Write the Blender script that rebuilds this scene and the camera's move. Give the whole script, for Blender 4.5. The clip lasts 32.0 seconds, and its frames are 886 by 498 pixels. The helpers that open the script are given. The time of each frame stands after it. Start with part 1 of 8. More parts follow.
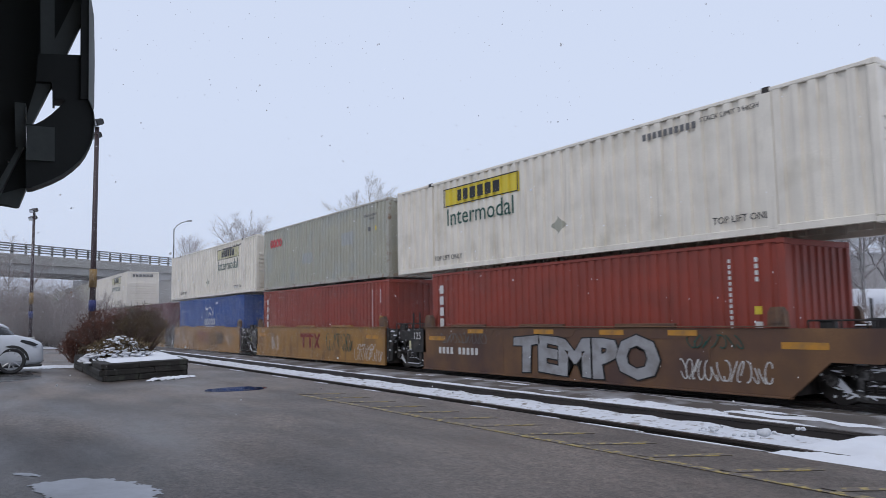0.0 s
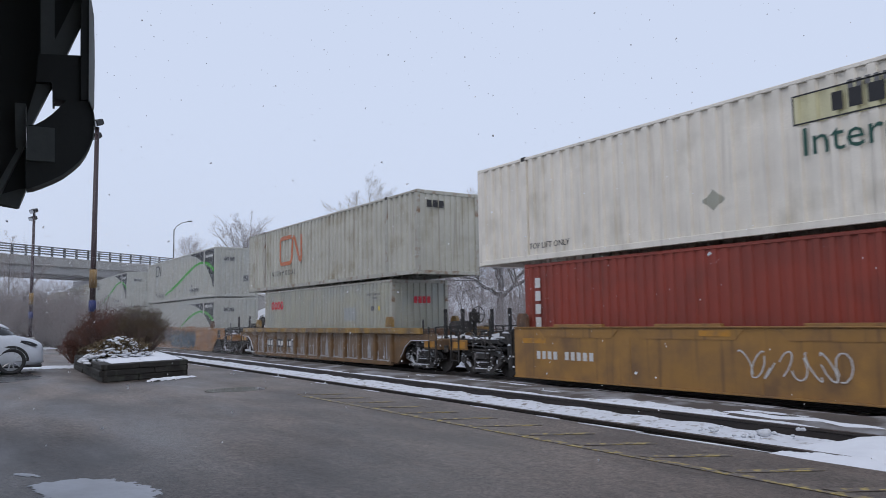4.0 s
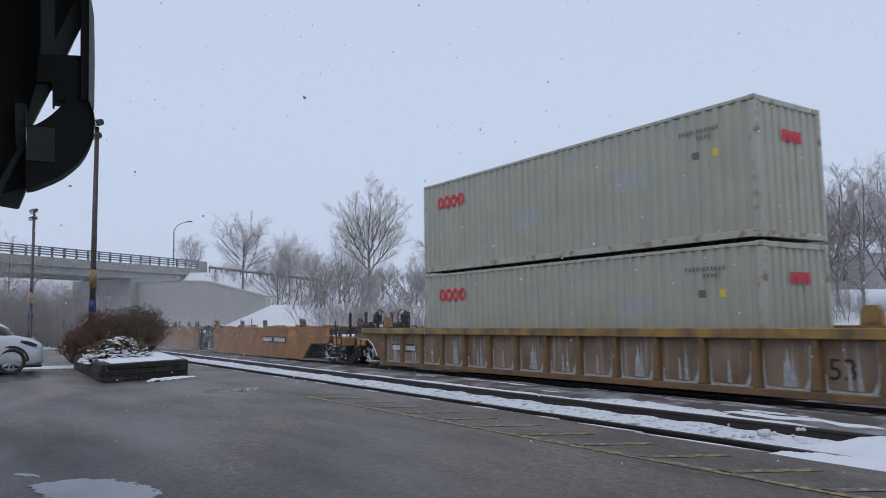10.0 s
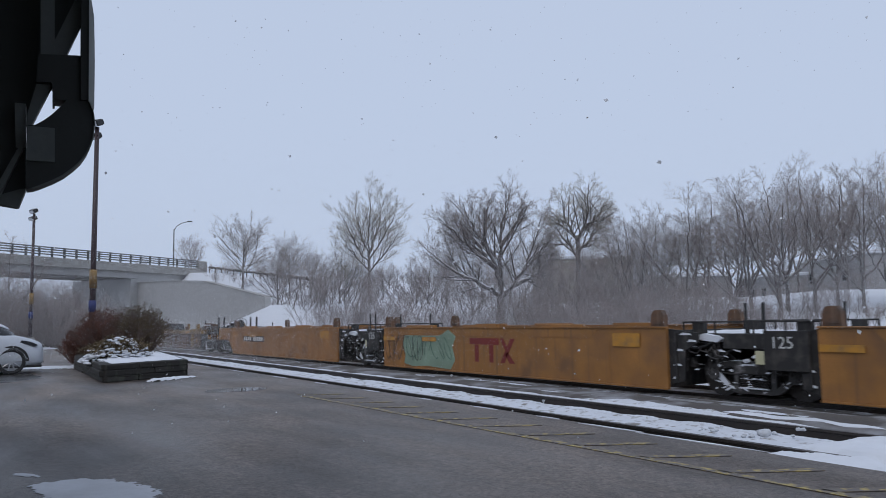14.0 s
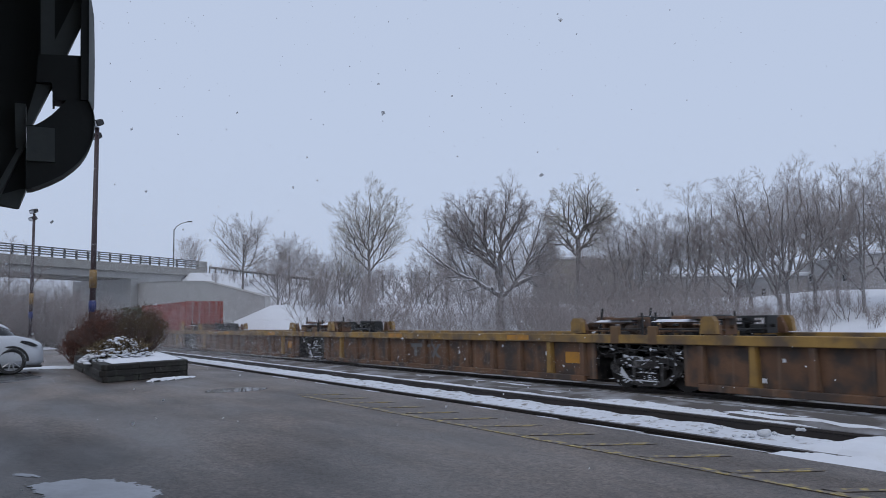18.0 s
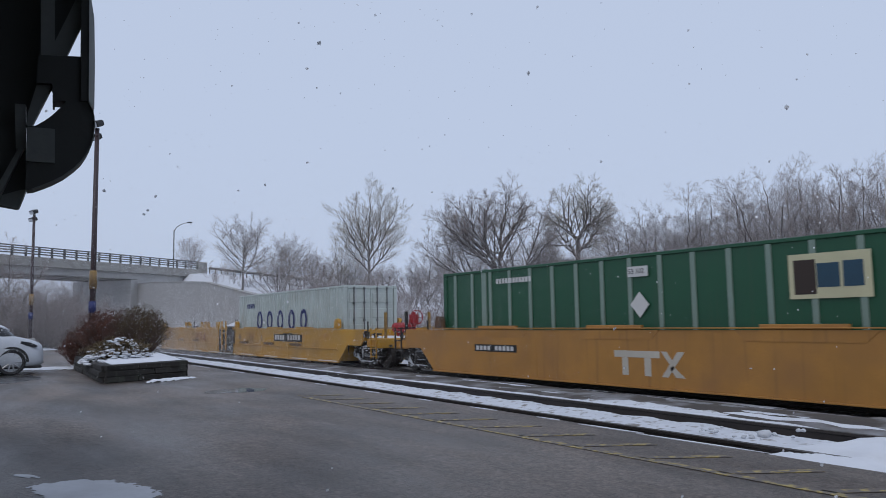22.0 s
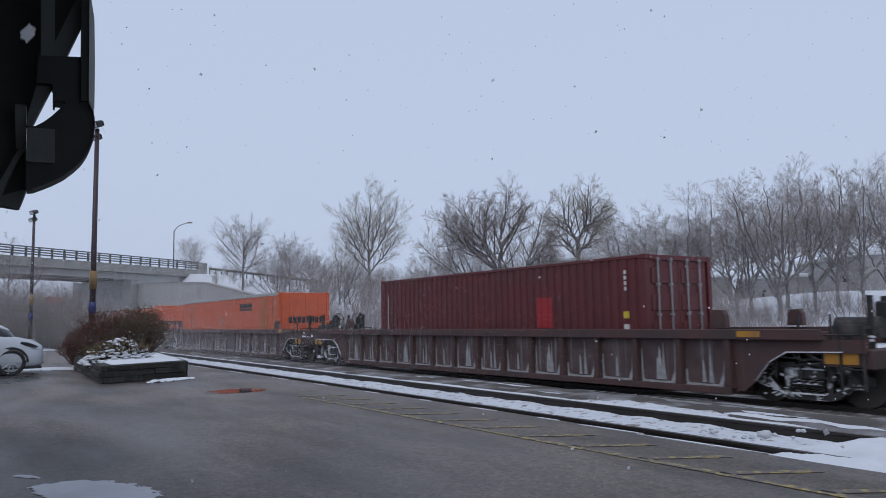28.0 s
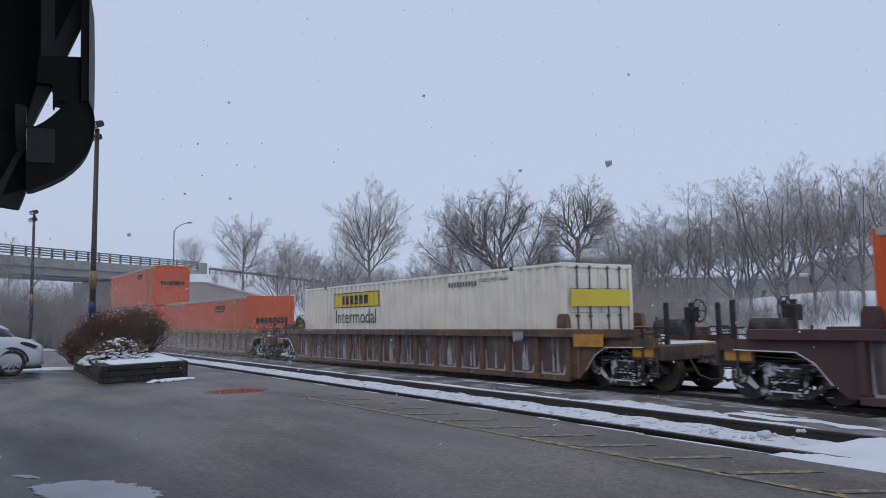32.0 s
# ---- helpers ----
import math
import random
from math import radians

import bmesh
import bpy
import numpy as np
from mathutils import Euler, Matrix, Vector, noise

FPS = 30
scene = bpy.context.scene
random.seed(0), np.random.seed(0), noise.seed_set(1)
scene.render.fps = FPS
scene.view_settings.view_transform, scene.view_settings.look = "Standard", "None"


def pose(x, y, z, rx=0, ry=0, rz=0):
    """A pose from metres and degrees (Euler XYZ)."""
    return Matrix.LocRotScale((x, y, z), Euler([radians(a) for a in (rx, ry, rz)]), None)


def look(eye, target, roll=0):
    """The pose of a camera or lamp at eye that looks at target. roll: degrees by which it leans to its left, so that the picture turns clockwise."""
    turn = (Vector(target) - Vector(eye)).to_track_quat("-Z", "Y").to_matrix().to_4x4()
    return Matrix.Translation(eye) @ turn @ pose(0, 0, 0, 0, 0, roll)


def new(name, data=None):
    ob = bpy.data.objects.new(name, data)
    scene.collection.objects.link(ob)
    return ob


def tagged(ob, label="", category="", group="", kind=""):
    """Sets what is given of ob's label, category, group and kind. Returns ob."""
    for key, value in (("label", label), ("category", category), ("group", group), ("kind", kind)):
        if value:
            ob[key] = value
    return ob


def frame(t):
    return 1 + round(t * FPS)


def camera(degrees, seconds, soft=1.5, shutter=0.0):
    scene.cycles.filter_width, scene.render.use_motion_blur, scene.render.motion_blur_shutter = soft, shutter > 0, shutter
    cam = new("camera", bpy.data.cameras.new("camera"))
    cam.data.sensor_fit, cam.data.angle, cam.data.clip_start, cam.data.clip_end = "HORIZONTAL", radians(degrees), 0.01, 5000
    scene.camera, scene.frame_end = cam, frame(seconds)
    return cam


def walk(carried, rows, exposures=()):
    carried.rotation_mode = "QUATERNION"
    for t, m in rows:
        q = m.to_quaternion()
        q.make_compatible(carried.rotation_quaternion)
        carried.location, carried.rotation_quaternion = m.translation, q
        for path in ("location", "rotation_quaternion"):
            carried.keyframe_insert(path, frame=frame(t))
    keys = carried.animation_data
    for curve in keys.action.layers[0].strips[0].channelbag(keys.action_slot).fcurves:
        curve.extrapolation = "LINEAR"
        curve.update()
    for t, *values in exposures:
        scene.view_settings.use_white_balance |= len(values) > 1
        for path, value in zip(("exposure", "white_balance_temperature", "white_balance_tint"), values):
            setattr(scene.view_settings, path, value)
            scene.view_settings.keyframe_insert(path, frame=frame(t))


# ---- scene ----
# The eye stands on the edge of a car park; x runs along the rails, y away across them, z = 0 is the asphalt.
EYE = Vector((0.0, 0.0, 1.27))


def aim(yaw, pitch, roll):
    """The camera's pose from its heading (degrees from +y towards +x), tilt and lean."""
    a, b = radians(yaw), radians(pitch)
    way = Vector((math.sin(a) * math.cos(b), math.cos(a) * math.cos(b), math.sin(b)))
    return look(EYE, EYE + way, roll)


cam = camera(61.57, 32.0, soft=0.6, shutter=0.1)
walk(cam, [(0, aim(-55.57, 5.36, -0.977)), (6, aim(-55.57, 5.40, -0.977)), (14, aim(-55.57, 5.40, -0.977)),
           (18, aim(-55.57, 5.41, -0.977)), (24, aim(-55.57, 5.49, -0.977)), (32, aim(-55.57, 5.50, -0.977))],
     exposures=[(0, 0.15, 6680, 13), (3, 0.12, 6660, 13), (8, 0.07, 6560, 12), (12, -0.12, 6460, 11), (20, -0.15, 6420, 12), (32, -0.15, 6420, 12)])

# ---- light: a snowy overcast sky ----
world = bpy.data.worlds.new("overcast_sky")
scene.world = world
world.use_nodes = True
wn = world.node_tree.nodes
wl = world.node_tree.links
sky = wn.new("ShaderNodeTexSky")
sky.sky_type = "NISHITA"
sky.sun_disc = False
sky.sun_elevation, sky.sun_rotation = radians(52), radians(139)
sky.air_density, sky.dust_density, sky.ozone_density = 1.0, 6.0, 1.0
bgs = wn["Background"]
bgs.inputs["Strength"].default_value = 0.06
veil = wn.new("ShaderNodeBackground")
veil.inputs["Color"].default_value = (0.58, 0.68, 0.86, 1)
veil.inputs["Strength"].default_value = 1.12
both = wn.new("ShaderNodeMixShader")
both.inputs[0].default_value = 0.82
wl.new(sky.outputs[0], bgs.inputs["Color"])
wl.new(bgs.outputs[0], both.inputs[1])
wl.new(veil.outputs[0], both.inputs[2])
wl.new(both.outputs[0], wn["World Output"].inputs["Surface"])
sun_data = bpy.data.lights.new("sun", "SUN")
sun_data.energy, sun_data.angle, sun_data.color = 0.5, radians(30), (1.0, 0.96, 0.9)
sun = new("sun", sun_data)
sun.matrix_world = look((30.8, -35.4, 60), (0, 0, 0))

# ---- materials ----
MATS = {}


def mat(name, colour, rough=0.6, metal=0.0, vary=0.15, grain=30.0, blotch=1.2, dirt=None, dirt_at=0.55, dirt_soft=0.15,
        streak=0.0, streak_colour=(0.12, 0.07, 0.04), bump=0.1, rand=0.0, dirt_scale=1.0, rough_vary=0.15, snow=0.0):
    """A surface with fine grain, broad blotches, patches of dirt and upright streaks, in metres."""
    if name in MATS:
        return MATS[name]
    m = bpy.data.materials.new(name)
    m.use_nodes = True
    n, l = m.node_tree.nodes, m.node_tree.links
    b = n["Principled BSDF"]
    b.inputs["Roughness"].default_value, b.inputs["Metallic"].default_value = rough, metal
    tc = n.new("ShaderNodeTexCoord")

    def tex(scale, detail=4.0, stretch=None):
        t = n.new("ShaderNodeTexNoise")
        t.inputs["Scale"].default_value, t.inputs["Detail"].default_value = scale, detail
        if stretch:
            mp = n.new("ShaderNodeMapping")
            mp.inputs["Scale"].default_value = stretch
            l.new(tc.outputs["Object"], mp.inputs["Vector"])
            l.new(mp.outputs[0], t.inputs["Vector"])
        else:
            l.new(tc.outputs["Object"], t.inputs["Vector"])
        return t.outputs["Fac"]

    def ramp(value, lo, hi):
        r = n.new("ShaderNodeMapRange")
        r.inputs["From Min"].default_value, r.inputs["From Max"].default_value = lo, hi
        l.new(value, r.inputs["Value"])
        return r.outputs[0]

    def mix(fac, a, c, kind="MIX"):
        x = n.new("ShaderNodeMix")
        x.data_type, x.blend_type = "RGBA", kind
        for s, v in ((x.inputs[0], fac), (x.inputs[6], a), (x.inputs[7], c)):
            if isinstance(v, (int, float)):
                s.default_value = v if s.type == "VALUE" else (v, v, v, 1)
            elif isinstance(v, tuple):
                s.default_value = (*v, 1)
            else:
                l.new(v, s)
        return x.outputs[2]

    lo = tuple(c * (1 - vary) for c in colour)
    hi = tuple(min(1, c * (1 + vary)) for c in colour)
    broad, fine = tex(blotch), tex(grain, 6)
    col = mix(ramp(broad, 0.3, 0.7), lo, hi)
    col = mix(mix(0.5, ramp(fine, 0.25, 0.75), 0.5), col, tuple(c * (1 - vary * 0.8) for c in colour))
    if rand:
        oi = n.new("ShaderNodeObjectInfo")
        col = mix(ramp(oi.outputs["Random"], 0, 1), col, mix(0.7, col, tuple(c * (1 - rand) for c in colour)))
    if dirt:
        col = mix(ramp(tex(dirt_scale, 8), dirt_at - dirt_soft, dirt_at + dirt_soft), col, dirt)
    if streak:
        s = ramp(tex(1.0, 5, (7, 7, 0.35)), 0.56, 0.8)
        sc = n.new("ShaderNodeMath")
        sc.operation = "MULTIPLY"
        sc.inputs[1].default_value = streak
        l.new(s, sc.inputs[0])
        col = mix(sc.outputs[0], col, streak_colour)
    if snow:                                           # snow lying on what faces up
        g = n.new("ShaderNodeNewGeometry")
        z = n.new("ShaderNodeSeparateXYZ")
        l.new(g.outputs["Normal"], z.inputs[0])
        lie = mix(0.35, ramp(z.outputs[2], snow - 0.25, snow + 0.15), tex(6, 4))
        col = mix(ramp(lie, 0.4, 0.62), col, (0.78, 0.80, 0.84))
    l.new(col, b.inputs["Base Color"])
    if rough_vary:
        r = n.new("ShaderNodeMapRange")
        r.inputs["To Min"].default_value = max(0.02, rough - rough_vary)
        r.inputs["To Max"].default_value = min(1, rough + rough_vary)
        l.new(broad, r.inputs["Value"])
        l.new(r.outputs[0], b.inputs["Roughness"])
    if bump:
        bp = n.new("ShaderNodeBump")
        bp.inputs["Strength"].default_value = bump
        bp.inputs["Distance"].default_value = 0.01
        l.new(fine, bp.inputs["Height"])
        l.new(bp.outputs[0], b.inputs["Normal"])
    MATS[name] = m
    return m


M_white = mat("weathered_white_paint", (0.81, 0.76, 0.665), 0.5, dirt=(0.55, 0.51, 0.42), dirt_at=0.68, streak=0.25)
M_grey = mat("grey_green_paint", (0.395, 0.39, 0.315), 0.5, dirt=(0.33, 0.35, 0.33), dirt_at=0.62, streak=0.2)
M_cngrey = mat("pale_grey_paint", (0.44, 0.44, 0.39), 0.5, dirt=(0.38, 0.41, 0.40), dirt_at=0.66, streak=0.2)
M_greyrust = mat("rust_edged_grey_paint", (0.42, 0.41, 0.35), 0.55, dirt=(0.22, 0.15, 0.095), dirt_at=0.60, dirt_soft=0.08, dirt_scale=4.0, streak=0.4)
M_cream = mat("stained_cream_paint", (0.50, 0.49, 0.42), 0.55, dirt=(0.28, 0.24, 0.16), dirt_at=0.64, streak=0.5)
M_red = mat("faded_red_paint", (0.30, 0.052, 0.032), 0.55, dirt=(0.20, 0.042, 0.028), dirt_at=0.58, streak=0.25)
M_dred = mat("dark_red_paint", (0.125, 0.018, 0.020), 0.5, dirt=(0.085, 0.018, 0.018), dirt_at=0.58, streak=0.2)
M_blue = mat("blue_paint", (0.010, 0.078, 0.32), 0.45, dirt=(0.02, 0.05, 0.18), dirt_at=0.62, streak=0.1)
M_green = mat("green_paint", (0.012, 0.088, 0.040), 0.45, dirt=(0.015, 0.085, 0.04), dirt_at=0.62, streak=0.1)
M_greengrey = mat("grey_green_post_paint", (0.22, 0.30, 0.25), 0.5, streak=0.2)
M_orange = mat("orange_paint", (0.66, 0.102, 0.018), 0.45, dirt=(0.52, 0.08, 0.018), dirt_at=0.62, streak=0.2)
M_tan = mat("scraped_tan_metal", (0.42, 0.20, 0.08), 0.6, dirt=(0.45, 0.12, 0.04), dirt_at=0.5)
M_cosco = mat("pale_grey_green_paint", (0.46, 0.52, 0.49), 0.5, dirt=(0.36, 0.38, 0.34), dirt_at=0.66, streak=0.25)
M_ochre = mat("grimy_ochre_paint", (0.40, 0.21, 0.055), 0.6, vary=0.25, dirt=(0.20, 0.112, 0.050), dirt_at=0.54, dirt_soft=0.15, streak=0.8, dirt_scale=1.3)
M_ochre2 = mat("yellower_ochre_paint", (0.46, 0.25, 0.055), 0.6, vary=0.22, dirt=(0.29, 0.155, 0.055), dirt_at=0.57, dirt_soft=0.16, streak=0.65, dirt_scale=1.2)
M_brownochre = mat("brown_grimed_ochre_paint", (0.20, 0.103, 0.045), 0.65, vary=0.35, dirt=(0.085, 0.045, 0.035), dirt_at=0.50, dirt_soft=0.16, streak=0.5, dirt_scale=0.8)
M_rust_ochre = mat("rusty_orange_ochre_paint", (0.39, 0.175, 0.042), 0.6, vary=0.35, dirt=(0.20, 0.100, 0.042), dirt_at=0.56, dirt_soft=0.14, streak=0.75, dirt_scale=1.1)
M_cleanochre = mat("cleaner_orange_ochre_paint", (0.47, 0.225, 0.048), 0.55, vary=0.22, dirt=(0.34, 0.165, 0.050), dirt_at=0.60, dirt_soft=0.16, streak=0.4, dirt_scale=0.9)
M_palemark = mat("worn_pale_lettering", (0.56, 0.52, 0.44), 0.6, vary=0.2, bump=0.0)
M_tanochre = mat("dirty_tan_ochre_paint", (0.215, 0.122, 0.052), 0.65, vary=0.25, dirt=(0.115, 0.072, 0.040), dirt_at=0.52, dirt_scale=1.8, streak=0.4)
M_yellow = mat("bright_yellow_paint", (0.56, 0.29, 0.025), 0.5, dirt=(0.32, 0.18, 0.04), dirt_at=0.62, dirt_soft=0.2, streak=0.3, dirt_scale=0.8)
M_brown = mat("brown_grimed_steel", (0.175, 0.092, 0.050), 0.7, vary=0.35, dirt=(0.062, 0.046, 0.038), dirt_at=0.52, dirt_soft=0.09, dirt_scale=2.0, streak=0.55, streak_colour=(0.27, 0.20, 0.14))
M_yellowtop = mat("dirty_yellow_paint", (0.36, 0.215, 0.055), 0.6, vary=0.25, dirt=(0.13, 0.09, 0.055), dirt_at=0.52, dirt_soft=0.10, streak=0.4, dirt_scale=1.6)
M_maroon = mat("maroon_grimed_steel", (0.105, 0.050, 0.046), 0.7, vary=0.3, dirt=(0.060, 0.040, 0.038), dirt_at=0.5, streak=0.4)
M_black = mat("black_grimed_steel", (0.026, 0.024, 0.023), 0.75, vary=0.3, dirt=(0.075, 0.065, 0.058), dirt_at=0.62, dirt_soft=0.1, dirt_scale=3.0, streak=0.15, streak_colour=(0.22, 0.21, 0.20))
M_truck = mat("oily_cast_steel", (0.048, 0.044, 0.041), 0.7, vary=0.3, dirt=(0.20, 0.19, 0.185), dirt_at=0.62, dirt_soft=0.07, dirt_scale=5.0)
M_wheel = mat("worn_wheel_steel", (0.085, 0.076, 0.070), 0.5, metal=0.4, dirt=(0.03, 0.027, 0.025), dirt_at=0.5)
M_rail = mat("rusty_rail_steel", (0.05, 0.040, 0.035), 0.5, metal=0.3, dirt=(0.03, 0.025, 0.022))
M_snow = mat("fresh_snow", (0.70, 0.72, 0.76), 0.85, vary=0.05, bump=0.5, grain=14, blotch=2.5)
M_dirtysnow = mat("blown_dirty_snow", (0.34, 0.345, 0.36), 0.9, vary=0.25, bump=0.6, dirt=(0.15, 0.14, 0.13), dirt_at=0.54, dirt_soft=0.2, dirt_scale=1.0)
M_ballast = mat("wet_dark_ballast", (0.155, 0.138, 0.122), 0.8, vary=0.4, grain=22, bump=0.25, dirt=(0.45, 0.46, 0.48), dirt_at=0.60, dirt_soft=0.07, dirt_scale=3.0)
M_shoulder = mat("brown_wet_gravel", (0.085, 0.070, 0.060), 0.85, vary=0.4, grain=26, bump=0.35, dirt=(0.26, 0.26, 0.27), dirt_at=0.60, dirt_soft=0.10, dirt_scale=1.2)
M_tie = mat("creosoted_timber", (0.07, 0.058, 0.050), 0.8, vary=0.3, rand=0.4)
M_concrete = mat("stained_concrete", (0.44, 0.435, 0.425), 0.8, dirt=(0.33, 0.325, 0.315), dirt_at=0.55, dirt_soft=0.25, dirt_scale=0.35, streak=0.18, streak_colour=(0.22, 0.21, 0.20))
M_deckedge = mat("pale_concrete", (0.37, 0.36, 0.335), 0.8, dirt=(0.26, 0.25, 0.235), dirt_at=0.58, streak=0.35, streak_colour=(0.16, 0.155, 0.15))
M_galv = mat("dull_galvanised_steel", (0.12, 0.125, 0.13), 0.5, metal=0.3)
M_pole = mat("dark_brown_pole_paint", (0.050, 0.032, 0.035), 0.5)
# bark lightened: the snowy haze of distance is put into its colour
M_bark = mat("haze_paled_bark", (0.20, 0.182, 0.175), 0.9, vary=0.3, bump=0.6, grain=12)
M_barksnow = mat("snow_dusted_bark", (0.175, 0.16, 0.155), 0.9, vary=0.3, bump=0.6, grain=12, snow=0.75)
# twigs paler than bare wood, with the distant haze in their base colour
M_twig = mat("haze_paled_twigs", (0.36, 0.31, 0.295), 0.9, vary=0.25, bump=0.0, rand=0.35)
M_twigpale = mat("pale_yellowish_twigs", (0.42, 0.38, 0.32), 0.9, vary=0.25, bump=0.0)
M_hedge = mat("russet_dry_leaves", (0.155, 0.055, 0.033), 0.8, vary=0.5, bump=0.0, rand=0.3)
M_hedge2 = mat("olive_brown_dry_leaves", (0.125, 0.088, 0.042), 0.8, vary=0.5, bump=0.0)
M_timber = mat("weathered_dark_sleeper_timber", (0.034, 0.031, 0.027), 0.85, vary=0.5, grain=14, bump=1.0, dirt=(0.055, 0.056, 0.045), dirt_at=0.60, dirt_soft=0.06, dirt_scale=4.0)
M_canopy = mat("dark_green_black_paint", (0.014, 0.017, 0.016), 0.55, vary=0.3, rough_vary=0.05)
# the same timber paint lightened: light on the bracket put into the colour
M_canopylit = mat("lit_green_black_paint", (0.085, 0.096, 0.092), 0.55, vary=0.25)
M_carpaint = mat("pearl_white_car_paint", (0.52, 0.55, 0.60), 0.3, vary=0.08, bump=0.0, dirt=(0.40, 0.42, 0.44), dirt_at=0.6)
M_glassdark = mat("dark_car_glass", (0.02, 0.022, 0.025), 0.06, vary=0.05, rough_vary=0.0, bump=0.0)
M_tyre = mat("tyre_rubber", (0.025, 0.025, 0.026), 0.8, bump=0.3)
M_alloy = mat("silver_alloy", (0.45, 0.46, 0.48), 0.35, metal=0.8, bump=0.0)
M_plastic = mat("black_plastic", (0.02, 0.02, 0.02), 0.5)
M_lamp = mat("clear_lamp_plastic", (0.45, 0.48, 0.52), 0.1, vary=0.05, bump=0.0)
M_ink = mat("black_lettering", (0.018, 0.018, 0.020), 0.6, vary=0.2, bump=0.0)
M_inkgrey = mat("worn_grey_lettering", (0.16, 0.16, 0.16), 0.6, vary=0.3, bump=0.0)
M_inkwhite = mat("white_lettering", (0.66, 0.66, 0.64), 0.6, vary=0.12, bump=0.0)
M_inkgreen = mat("dark_green_lettering", (0.012, 0.075, 0.055), 0.6, vary=0.1, bump=0.0)
M_inkred = mat("red_lettering", (0.62, 0.030, 0.045), 0.6, vary=0.1, bump=0.0)
M_inkorange = mat("worn_orange_lettering", (0.55, 0.16, 0.06), 0.6, vary=0.25, bump=0.0)
M_inkmaroon = mat("maroon_lettering", (0.21, 0.028, 0.022), 0.6, vary=0.25, bump=0.0)
M_inkblue = mat("navy_lettering", (0.020, 0.030, 0.13), 0.6, vary=0.1, bump=0.0)
M_sign = mat("yellow_sign", (0.70, 0.55, 0.045), 0.5, vary=0.1, bump=0.0)
M_signpale = mat("faded_yellow_sign", (0.60, 0.57, 0.36), 0.5, vary=0.15, bump=0.0)
M_swoosh = mat("bright_green_swoosh", (0.055, 0.38, 0.045), 0.5, vary=0.1, bump=0.0)
M_dark = mat("charcoal_paint", (0.026, 0.027, 0.032), 0.5, vary=0.2, bump=0.0)
M_silver = mat("silver_spray_paint", (0.36, 0.365, 0.38), 0.5, vary=0.25, bump=0.0, dirt=(0.20, 0.19, 0.18), dirt_at=0.58, dirt_scale=3.0)
M_teal = mat("teal_spray_paint", (0.24, 0.33, 0.24), 0.6, vary=0.3, bump=0.0)
M_bluespray = mat("blue_spray_paint", (0.025, 0.075, 0.12), 0.6, vary=0.35, bump=0.0)
M_blackspray = mat("black_spray_paint", (0.035, 0.028, 0.025), 0.6, vary=0.3, bump=0.0)
M_reflect = mat("orange_yellow_reflector", (0.56, 0.26, 0.03), 0.5, vary=0.2, dirt=(0.30, 0.16, 0.05), dirt_at=0.6, dirt_scale=4.0, bump=0.0)
M_rustspot = mat("rust_stain", (0.19, 0.088, 0.042), 0.8, vary=0.4, bump=0.0)
M_yellowline = mat("worn_yellow_line_paint", (0.40, 0.305, 0.10), 0.6, vary=0.3, dirt=(0.12, 0.10, 0.085), dirt_at=0.455, dirt_soft=0.07, dirt_scale=11.0)
M_redpaint = mat("red_enamel", (0.36, 0.02, 0.025), 0.5)
M_siding = mat("pale_house_siding", (0.29, 0.28, 0.275), 0.8)
# brown brick with the pale haze of the far building mixed into its colour
M_brickfar = mat("hazed_brown_brick", (0.42, 0.39, 0.33), 0.8)
M_pane = mat("dark_window_glass", (0.03, 0.033, 0.038), 0.1, bump=0.0)
M_railsnow = mat("dirty_packed_snow", (0.64, 0.66, 0.70), 0.85, vary=0.12, bump=0.8, grain=18, blotch=3, dirt=(0.24, 0.22, 0.20), dirt_at=0.61, dirt_soft=0.06, dirt_scale=6.0)
M_patch = mat("repainted_grey_patch", (0.37, 0.39, 0.38), 0.5, vary=0.1)
M_websnow = mat("snow_blown_tan_steel", (0.165, 0.105, 0.06), 0.7, vary=0.28, dirt=(0.25, 0.19, 0.14), dirt_at=0.54, dirt_soft=0.22, streak=0.5, streak_colour=(0.55, 0.54, 0.54), dirt_scale=1.3)
M_websnowdark = mat("snow_blown_maroon_steel", (0.075, 0.040, 0.038), 0.7, vary=0.25, dirt=(0.12, 0.09, 0.09), dirt_at=0.56, dirt_soft=0.2, streak=0.5, streak_colour=(0.5, 0.5, 0.52), dirt_scale=1.6)
M_pocketsnow = mat("wind_packed_grey_snow", (0.44, 0.45, 0.47), 0.9, vary=0.25, bump=0.4, dirt=(0.24, 0.235, 0.235), dirt_at=0.54, dirt_soft=0.18, dirt_scale=6.0)
M_bushtwig = mat("dark_bush_twigs", (0.11, 0.07, 0.055), 0.9, vary=0.3, bump=0.0)
M_galvdark = mat("dull_dark_steel", (0.12, 0.115, 0.11), 0.7, vary=0.2)
M_trucksnow = mat("snow_crusted_cast_steel", (0.046, 0.043, 0.041), 0.7, vary=0.35, dirt=(0.62, 0.63, 0.65), dirt_at=0.585, dirt_soft=0.05, dirt_scale=5.0)
M_sootbrown = mat("dark_brown_paint", (0.04, 0.025, 0.018), 0.6, vary=0.15)
M_slush = mat("thin_melting_snow", (0.52, 0.53, 0.56), 0.7, vary=0.15, bump=0.5, grain=20, dirt=(0.36, 0.36, 0.37), dirt_at=0.6)


